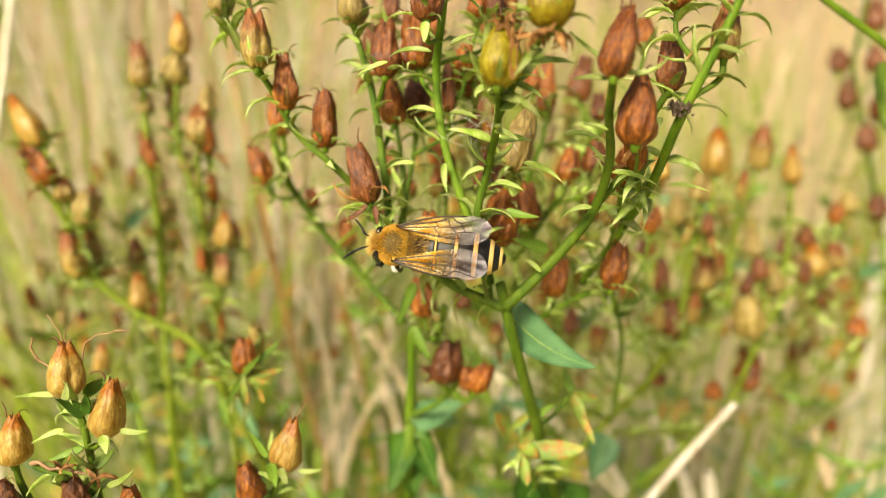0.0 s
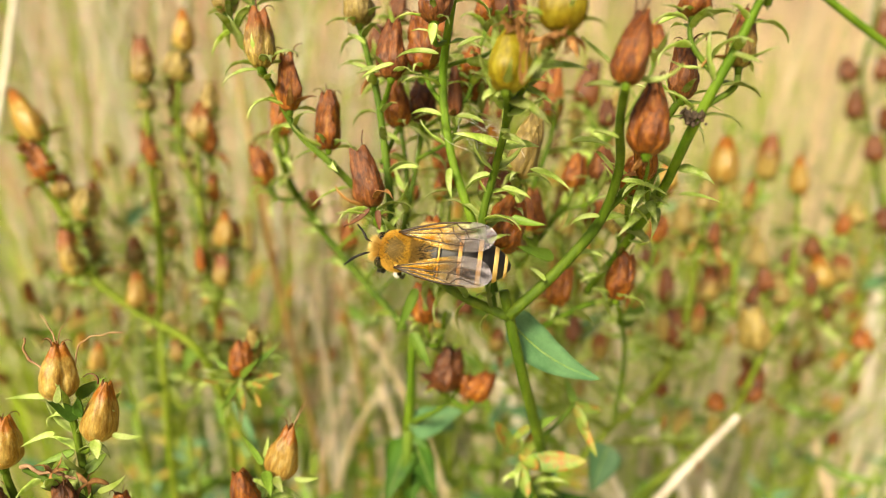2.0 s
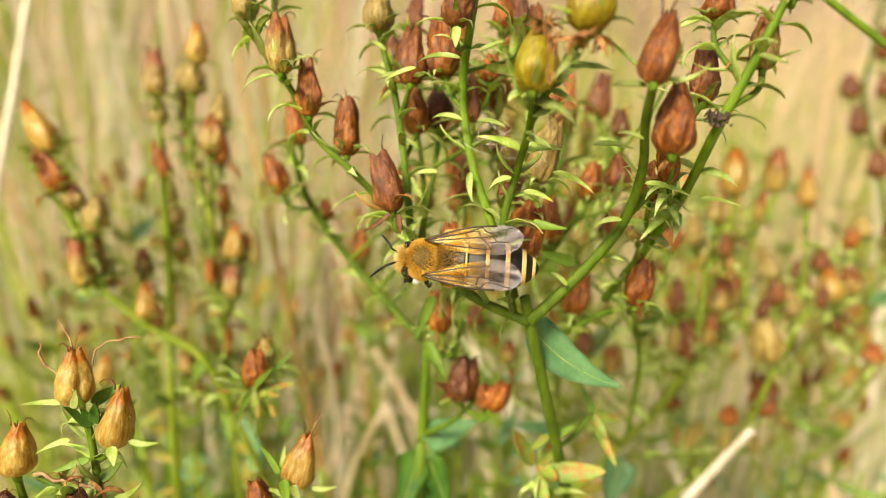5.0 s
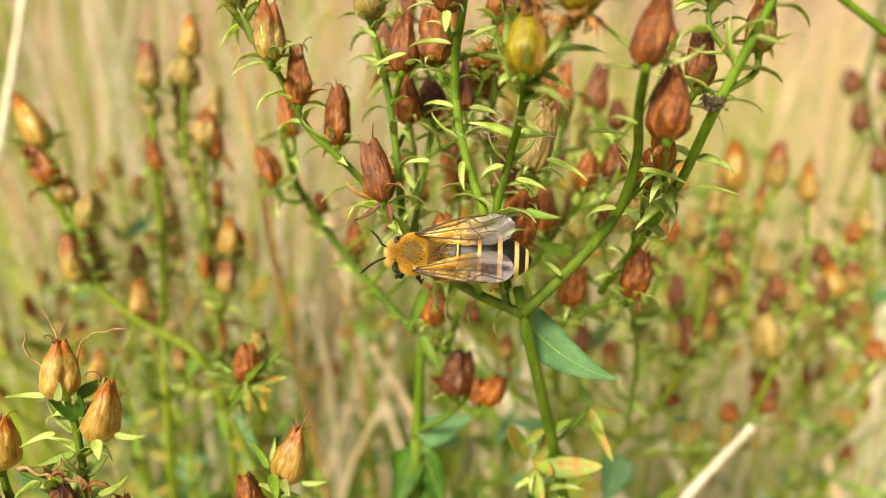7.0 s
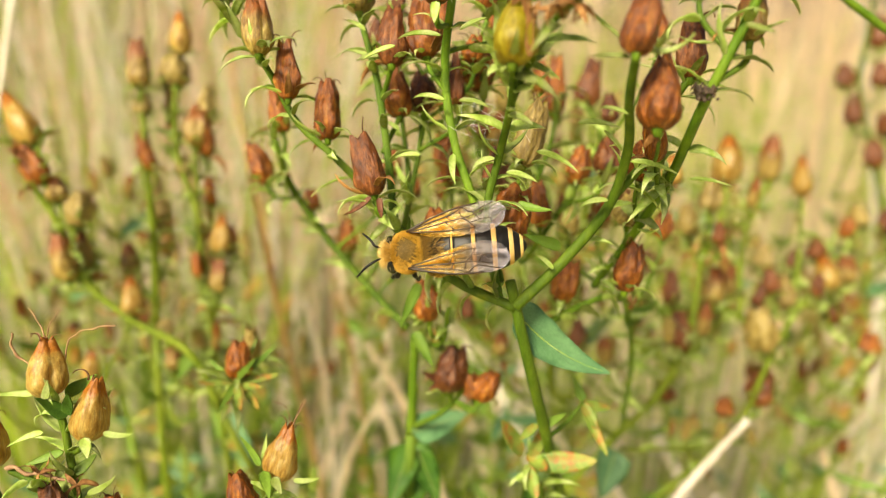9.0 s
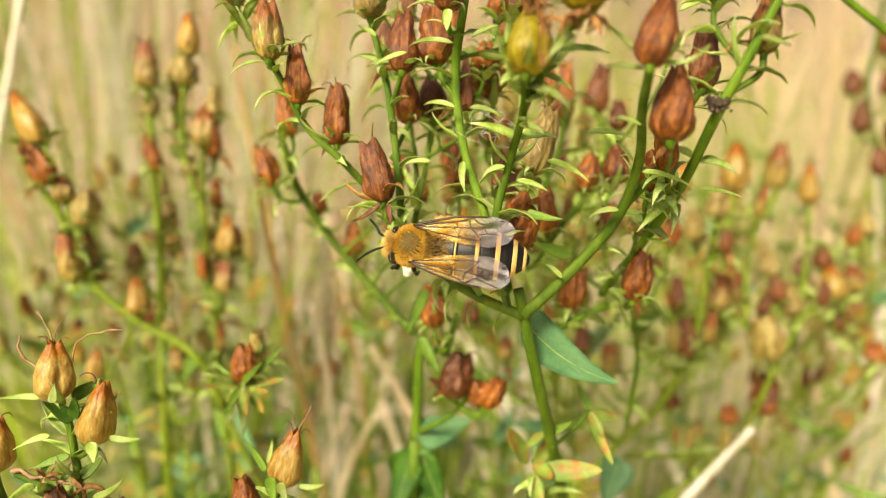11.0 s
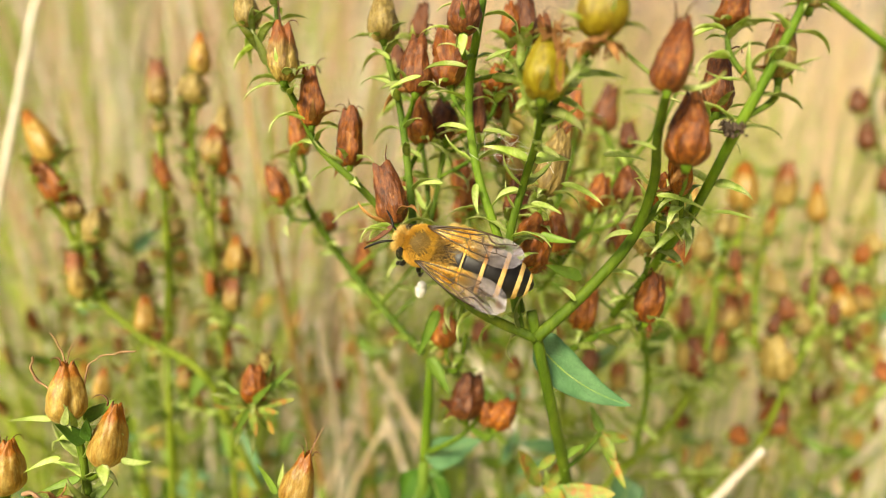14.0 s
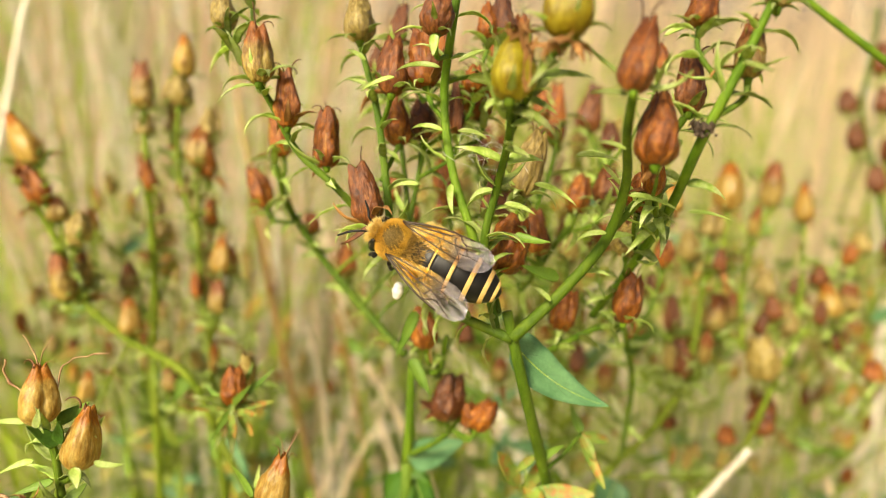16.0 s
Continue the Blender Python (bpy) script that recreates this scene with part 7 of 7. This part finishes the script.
tagged(strands("dry_grass", PALE_STRAW, 76, 60, wedge(0.20, 0.36, 0.02, 0.75, 0.2, 0.95), (0.30, 0.38), (0.002, 0.0045), (0.05, 0.4), away=True), "broad bleached dry grass leaves low among the plants", "grass", kind="stuff")
tagged(strands("dry_grass", RUSSET, 77, 95, wedge(0.24, 0.60, 0.02, 0.75, -1.0, -0.1), (0.42, 0.70), (0.0018, 0.0040), (0.05, 0.35), away=True), "russet-tinged dry grass stems behind the plants", "grass", kind="stuff")
tagged(strands("dry_grass", RUSSET, 78, 45, wedge(0.24, 0.60, 0.02, 0.75, 0.1, 1.0), (0.34, 0.52), (0.0016, 0.0036), (0.05, 0.35), away=True), "russet-tinged dry grass stems behind the plants", "grass", kind="stuff")
tagged(strands("dry_grass", PALE_STRAW, 73, 36, wedge(0.115, 0.17, 0.02, 0.75, 0.3, 0.9), (0.34, 0.43), (0.0006, 0.0013), (0.03, 0.3), away=True), "thin bleached dry grass stems among the seeding stems", "grass", kind="stuff")


# ---- the bee ----
def ellipsoid(bm, centre, size, sub=3, turn=(0, 0, 0)):
    m = pose(centre[0] * MM, centre[1] * MM, centre[2] * MM, *turn) @ Matrix.Diagonal((size[0] * MM, size[1] * MM, size[2] * MM, 1))
    bmesh.ops.create_icosphere(bm, subdivisions=sub, radius=1.0, matrix=m)


def fur(name, mat, seed, count, centre, size, length, sweep, parent, keep=None, thick=0.035, label=""):
    """Hairs standing on an ellipsoid, swept along a direction."""
    g = np.random.RandomState(seed)
    d = g.normal(size=(count * 3, 3))
    d /= np.linalg.norm(d, axis=1)[:, None]
    if keep is not None:
        d = d[keep(d)]
    d = d[:count]
    c, s = np.array(centre), np.array(size)
    root = c + d * s * 0.97
    nrm = d / s
    nrm /= np.linalg.norm(nrm, axis=1)[:, None]
    way = nrm + np.array(sweep) + g.normal(size=d.shape) * 0.28
    way /= np.linalg.norm(way, axis=1)[:, None]
    L = g.uniform(*length, len(d))[:, None]
    side = np.cross(way, g.normal(size=d.shape))
    side /= np.linalg.norm(side, axis=1)[:, None]
    mid = root + way * L * 0.55 + nrm * L * 0.05
    tip = root + way * L - np.array([0.12, 0, 0]) * L
    V = np.stack([root - side * thick, root + side * thick, mid + side * thick * 0.7, mid - side * thick * 0.7, tip], 1).reshape(-1, 3) * MM
    faces = []
    for i in range(len(d)):
        b = 5 * i
        faces += [(b, b + 1, b + 2, b + 3), (b + 3, b + 2, b + 4)]
    return part(name, mesh_from(name, V, faces, mat), parent, None, label)


def outline(t, pts):
    """Height of a polyline of (t, value)."""
    return float(np.interp(t, [p[0] for p in pts], [p[1] for p in pts]))


def wing(name, parent, length, front, rear, side, veins):
    """A wing from its root at the origin to -x, its front edge on the outer side."""
    n, across = 26, 9
    verts, faces = [], []
    for layer in (0.006, -0.006):
        for i in range(n + 1):
            t = i / n
            f, r = outline(t, front), outline(t, rear)
            for k in range(across):
                u = k / (across - 1)
                y = f + (r - f) * u
                z = 0.05 * math.sin(u * 9 + t * 4) * math.sin(math.pi * u) * (0.4 + t) + layer + 0.25 * math.sin(math.pi * t) * (1 - u)
                verts.append((-t * length * MM, side * y * MM, z * MM))
    size = (n + 1) * across
    for i in range(n):
        for k in range(across - 1):
            a = i * across + k
            faces += [(a, a + 1, a + across + 1, a + across), (size + a, size + a + across, size + a + across + 1, size + a + 1)]
    ob = part(name, mesh_from(name, verts, faces, MEMBRANE), parent, None, "smoky amber see-through wing with painted lilac sheen")
    for path, thick in veins:
        pts = []
        for t, u in path:
            f, r = outline(t, front), outline(t, rear)
            z = 0.05 * math.sin(u * 9 + t * 4) * math.sin(math.pi * u) * (0.4 + t) + 0.25 * math.sin(math.pi * t) * (1 - u)
            pts.append(Vector((-t * length, side * (f + (r - f) * u), z)) * MM)
        pts = glide(pts, 4)
        v, fc = tube(pts, [1.4 * thick * MM * (1 - 0.4 * i / len(pts)) for i in range(len(pts))], 5)
        part("vein", mesh_from("vein", v, fc, VEIN), ob)
    return ob


def jointed(name, parent, points, radii, mat, label="", sides=7):
    pts = [Vector(p) * MM for p in points]
    pts = glide(pts, 3)
    rr = np.interp(np.linspace(0, 1, len(pts)), np.linspace(0, 1, len(radii)), radii)
    v, f = tube(pts, [float(q) * MM for q in rr], sides)
    return part(name, mesh_from(name, v, f, mat), parent, None, label)


def make_bee():
    """The bee in its own space: head to +x, back to +z, its left to +y; the middle of the thorax is the origin."""
    bee = tagged(new("bee"), "golden-furred solitary bee with cream-banded black abdomen resting on a seedhead", "bee")
    bm = bmesh.new()
    ellipsoid(bm, (0, 0, 0), (1.4, 1.55, 1.3))
    ellipsoid(bm, (-1.25, 0, -0.25), (0.8, 1.2, 0.95))
    thorax = part("thorax", mesh_bm("thorax", bm, HIDE), bee)
    top = lambda d: (d[:, 2] > 0.4) & ((d[:, 0] / 0.52 + 0.1) ** 2 + (d[:, 1] / 0.58) ** 2 < 1 + 0.35 * np.sin(11 * d[:, 0] + 4) * np.sin(13 * d[:, 1]) + 0.3 * np.sin(31 * d[:, 1] + 17 * d[:, 0]))
    rim = lambda d: ~top(d)
    fur("golden_fur", FUR_GOLD, 1, 22000, (0, 0, 0), (1.45, 1.62, 1.32), (0.12, 0.30), (-0.2, 0, 0.1), thorax, rim, 0.013, "dense golden fur")
    fur("brown_fur", FUR_DARK, 2, 2200, (0, 0, 0), (1.4, 1.55, 1.3), (0.10, 0.28), (-0.4, 0, 0.1), thorax, top, 0.013, "thin brown fur on the back")
    fur("back_fur", FUR_DARK, 3, 1300, (-1.25, 0, -0.25), (0.8, 1.2, 0.95), (0.35, 0.75), (-0.9, 0, 0.1), thorax, lambda d: d[:, 0] < 0.4, 0.022, "sparse brown fur at the waist")
    # head
    bm = bmesh.new()
    ellipsoid(bm, (1.5, 0, -0.45), (0.55, 1.35, 1.15))
    head = part("head", mesh_bm("head", bm, CUTICLE), bee, Matrix.Translation((-0.14 * MM, 0, 0)))
    for s in (1, -1):
        bm = bmesh.new()
        ellipsoid(bm, (1.44, 1.08 * s, -0.15), (0.40, 0.40, 0.95), 3, (16 * s, 0, 0))
        part("eye", mesh_bm("eye", bm, EYE_BLACK), head, None, "glossy black compound eye")
    fur("face_fur", FUR_PALE, 4, 2600, (1.5, 0, -0.45), (0.6, 1.15, 1.15), (0.3, 0.75), (0.45, 0, 0.15), head, lambda d: (d[:, 0] > -0.2) & (abs(d[:, 1]) < 0.75), 0.022, "pale yellow face fur")
    fur("crown_fur", FUR_GOLD, 14, 700, (1.45, 0, -0.35), (0.58, 1.05, 1.15), (0.3, 0.5), (0.1, 0, 0.4), head, lambda d: (d[:, 2] > 0.3) & (abs(d[:, 1]) < 0.7), 0.022)
    # abdomen: six overlapping plates with pale hair bands at their hind edges
    length, x0 = 7.8, -1.7
    def girth(t):
        return outline(t, [(0, 1.1), (0.08, 1.6), (0.22, 1.92), (0.42, 2.02), (0.6, 1.95), (0.76, 1.7), (0.88, 1.26), (0.95, 0.82), (1.0, 0.2)])
    def girdle(t, grow=0.0):
        x = x0 - length * t
        w = girth(t) + grow
        return [Vector((x, w * math.cos(a), -0.35 + (w * 0.82) * math.sin(a) - 0.35 * t * t)) * MM for a in [2 * math.pi * k / 32 for k in range(32)]]
    def belt(name, t0, t1, grow0, grow1, mat, parent, rows=6, label=""):
        verts, faces = [], []
        for i in range(rows + 1):
            u = i / rows
            puff = math.sin(math.pi * min(1, u * 1.0)) * 0.02
            verts += girdle(t0 + (t1 - t0) * u, grow0 + (grow1 - grow0) * u + puff)
        for i in range(rows):
            for k in range(32):
                j = (k + 1) % 32
                faces.append((i * 32 + k, (i + 1) * 32 + k, (i + 1) * 32 + j, i * 32 + j))
        faces.append(tuple(range(32)))
        faces.append(tuple(rows * 32 + k for k in range(31, -1, -1)))
        return part(name, mesh_from(name, verts, faces, mat), parent, None, label)
    edges = [0.0, 0.25, 0.48, 0.69, 0.86, 0.96, 1.0]
    abdomen = belt("abdomen", 0.0, 1.0, -0.06, -0.02, CUTICLE, bee, 24, "glossy black abdomen")
    for i in range(6):
        plate = belt("plate", edges[i] + (0.01 if i else 0.0), edges[i + 1], -0.03, 0.03, CUTICLE, abdomen, 8)
        if i < 5:
            e = edges[i + 1]
            wide = (0.012, 0.034, 0.044, 0.042, 0.028)[i]
            belt("hair_band", e - wide, e + 0.004, 0.045, 0.05, BAND, plate, 5, "cream band of short hairs")
            # single hairs that roughen the band
            g = random.Random(40 + i)
            vs, fs = [], []
            for _ in range(420):
                a, t = g.uniform(-0.3, math.pi + 0.3), e - wide + g.uniform(-0.004, wide)
                w = girth(t) + 0.05
                q = Vector((x0 - length * t, w * math.cos(a), -0.35 + w * 0.82 * math.sin(a) - 0.35 * t * t))
                out = Vector((-0.9, 0.35 * math.cos(a) + g.uniform(-0.3, 0.3), 0.35 * math.sin(a))).normalized() * g.uniform(0.05, 0.11)
                sd = Vector((0, -math.sin(a), math.cos(a))) * 0.016
                b = len(vs)
                vs += [(q - sd) * MM, (q + sd) * MM, (q + out) * MM]
                fs.append((b, b + 1, b + 2))
            part("band_hairs", mesh_from("band_hairs", vs, fs, FUR_PALE), plate)
    fur("base_fur", FUR_DARK, 6, 2000, (-2.3, 0, -0.3), (1.35, 1.85, 1.5), (0.25, 0.6), (-0.8, 0, 0.2), abdomen, lambda d: d[:, 2] > 0.0, 0.02)
    fur("side_fur", FUR_GOLD, 7, 1200, (-4.0, 0, -0.8), (2.6, 1.85, 1.1), (0.25, 0.5), (-0.5, 0, -0.2), abdomen, lambda d: (d[:, 2] < 0.1))
    # antennae
    for s, reach in ((1, 1.0), (-1, 0.85)):
        jointed("antenna", bee, [(1.95, 0.35 * s, 0.1), (2.25, 0.5 * s, 0.45), (2.5, 0.62 * s, 0.55), (3.1 * reach + 0.1, 1.0 * s, 0.5), (4.1 * reach, 1.75 * s, 0.2)], [0.09, 0.075, 0.09, 0.105, 0.105, 0.075], CUTICLE, "black elbowed antenna")
    # legs
    for s in (1, -1):
        for k, (x, reach, back) in enumerate(((0.8, 1.5, 0.8), (-0.3, 1.8, -0.2), (-1.4, 1.6, -1.2))):
            if k == 2 and s < 0:
                continue
            leg = jointed("leg", bee, [(x, 1.0 * s, -1.0), (x + back * 0.3, 1.7 * s, -1.3), (x + back * 0.6, reach * s, -1.7)], [0.18, 0.21, 0.15], CUTICLE if k < 2 else HIDE)
            jointed("shin", leg, [(x + back * 0.6, reach * s, -1.7), (x + back, (reach + 0.1) * s, -2.5), (x + back * 1.15, reach * 0.95 * s, -3.1)], [0.14, 0.17, 0.11], CUTICLE)
            jointed("foot", leg, [(x + back * 1.15, reach * 0.95 * s, -3.1), (x + back * 1.2, reach * 0.85 * s, -3.5), (x + back * 1.3, reach * 0.8 * s, -3.8)], [0.12, 0.09, 0.06], CUTICLE)
            if k == 2:
                bm = bmesh.new()
                ellipsoid(bm, (x + back * 0.75, reach * s * 1.0, -1.9), (0.5, 0.25, 0.32), 3, (0, 20, 20 * s))
                part("pollen_load", mesh_bm("pollen_load", bm, POLLEN), leg, None, "yellow pollen load")
                fur("leg_fur", FUR_PALE, 60 + s, 900, (x + back * 0.7, reach * s * 0.98, -1.85), (0.52, 0.27, 0.34), (0.12, 0.25), (-0.4, 0.2 * s, 0), leg, None, 0.02)
    # the right hind leg lies out beside the wing, its shin thick with pale brush hairs
    thigh = jointed("leg", bee, [(-1.3, -1.3, -0.9), (-1.4, -1.8, -0.7), (-1.7, -2.2, -0.5)], [0.26, 0.3, 0.22], HIDE)
    jointed("shin", thigh, [(-1.7, -2.2, -0.5), (-2.6, -2.4, -0.6), (-3.9, -2.4, -0.9)], [0.2, 0.26, 0.16], HIDE)
    fur("leg_fur", FUR_PALE, 71, 1500, (-2.75, -2.35, -0.65), (1.15, 0.28, 0.34), (0.18, 0.42), (-0.5, -0.3, 0.1), thigh, None, 0.018, "pale pollen brush")
    jointed("foot", thigh, [(-3.9, -2.4, -0.9), (-4.5, -2.3, -1.3), (-5.0, -2.4, -1.9)], [0.12, 0.1, 0.06], CUTICLE)
    # wings
    fore_front = [(0, 0.05), (0.1, 0.2), (0.5, 0.45), (0.8, 0.30), (0.91, 0.02), (0.97, -0.35), (1, -0.8)]
    fore_rear = [(0, -0.1), (0.12, -0.45), (0.35, -1.2), (0.55, -1.85), (0.72, -2.15), (0.85, -2.1), (0.93, -1.85), (0.98, -1.4), (1, -0.95)]
    hind_front = [(0, 0.05), (0.5, 0.25), (0.85, 0.05), (1, -0.5)]
    hind_rear = [(0, -0.1), (0.2, -0.9), (0.6, -1.8), (0.9, -1.6), (1, -0.8)]
    fore_veins = [
        ([(0, 0.2), (0.2, 0.02), (0.5, 0.02), (0.75, 0.03)], 0.075), ([(0.02, 0.4), (0.2, 0.22), (0.5, 0.16), (0.6, 0.04)], 0.05),
        ([(0.02, 0.6), (0.2, 0.5), (0.42, 0.42), (0.62, 0.40), (0.80, 0.30)], 0.045), ([(0.03, 0.85), (0.25, 0.86), (0.5, 0.82), (0.66, 0.80)], 0.045),
        ([(0.42, 0.17), (0.45, 0.42)], 0.04), ([(0.40, 0.42), (0.46, 0.82)], 0.04), ([(0.60, 0.05), (0.66, 0.24), (0.82, 0.16), (0.90, 0.06)], 0.045),
        ([(0.56, 0.16), (0.57, 0.40)], 0.04), ([(0.68, 0.23), (0.70, 0.38)], 0.04), ([(0.57, 0.40), (0.62, 0.58), (0.66, 0.80)], 0.04), ([(0.70, 0.38), (0.72, 0.56), (0.64, 0.60)], 0.04),
        ([(0.72, 0.56), (0.84, 0.62)], 0.03)]
    hind_veins = [([(0, 0.2), (0.4, 0.05), (0.7, 0.05)], 0.05), ([(0.02, 0.5), (0.3, 0.4), (0.6, 0.35)], 0.04), ([(0.03, 0.8), (0.3, 0.75), (0.55, 0.7)], 0.035)]
    wings = {}
    for side, s in (("left", 1), ("right", -1)):
        wings[side, "hind"] = wing("hind_wing", bee, 5.6, hind_front, hind_rear, s, hind_veins)
        wings[side, "fore"] = wing("fore_wing", bee, 7.9, fore_front, fore_rear, s, fore_veins)
    return bee, wings


bee, wings = make_bee()

# seconds, place of the thorax in millimetres, slant of the body
BEE = [
    (0, -4.16, 49.58, 482.32, -6.7),
    (0.5, -4.23, 49.59, 482.35, -7.6),
    (1, -4.12, 49.59, 482.33, -6.4),
    (1.5, -4.12, 49.58, 482.31, -6.7),
    (2, -4.15, 49.57, 482.29, -6.3),
    (2.5, -4.06, 49.61, 482.40, -6.7),
    (3, -4.02, 49.60, 482.35, -6.1),
    (3.5, -4.02, 49.60, 482.36, -6.2),
    (4, -3.94, 49.58, 482.30, -4.2),
    (6.5, -3.59, 49.28, 481.49, -2.2),
    (7, -3.73, 49.30, 481.55, -1.4),
    (7.5, -3.73, 49.16, 481.15, 0.2),
    (8, -3.48, 49.14, 481.10, 1.6),
    (8.5, -3.48, 49.17, 481.18, 3.0),
    (9, -3.47, 49.19, 481.24, 4.6),
    (11.5, -3.98, 49.61, 482.39, -6.2),
    (12, -3.72, 49.47, 482.00, -3.4),
    (12.5, -4.14, 50.19, 483.98, -18.9),
    (13, -4.01, 50.23, 484.09, -21.5),
    (13.5, -4.07, 50.19, 483.99, -19.6),
    (14, -4.27, 50.18, 483.97, -18.0),
    (14.5, -4.35, 50.20, 484.02, -18.0),
    (15, -4.17, 50.29, 484.26, -21.2),
    (15.5, -4.20, 50.41, 484.60, -25.0),
    (16, -4.34, 50.37, 484.47, -25.4),
]


# seconds, spread of the left and of the right wings in degrees
WINGS = [(0.0, 6, 11), (4.0, 6, 11), (6.5, 5, 13), (7.5, 5, 14), (9.0, 5, 15), (11.5, 13, 8), (12.0, 14, 8), (12.5, 17, 7), (13.0, 20, 6), (13.5, 19, 6), (14.5, 16, 7), (16.0, 20, 7)]


def motions():
    # back towards the viewer, head to the left, nose a little away
    rows = []
    for t, x, y, z, slant in BEE:
        m = pose(x * MM, y * MM, z * MM) @ pose(0, 0, 0, 70, 0, 0) @ pose(0, 0, 0, 0, 0, slant + 180) @ pose(0, 0, 0, 8, 4, 0)
        rows.append((t, m))
    walk(bee, rows)
    for (side, which), ob in wings.items():
        s = 1 if side == "left" else -1
        root = (-0.15, 1.42 * s, 1.0) if which == "fore" else (-0.8, 1.35 * s, 0.85)
        keys = []
        for t, left, right in WINGS:
            spread = left if side == "left" else right
            if which == "hind":
                spread = spread * 1.1 + 2
            keys.append((t, pose(root[0] * MM, root[1] * MM, root[2] * MM, -9 * s, 4, -s * spread)))
        walk(ob, keys)


motions()
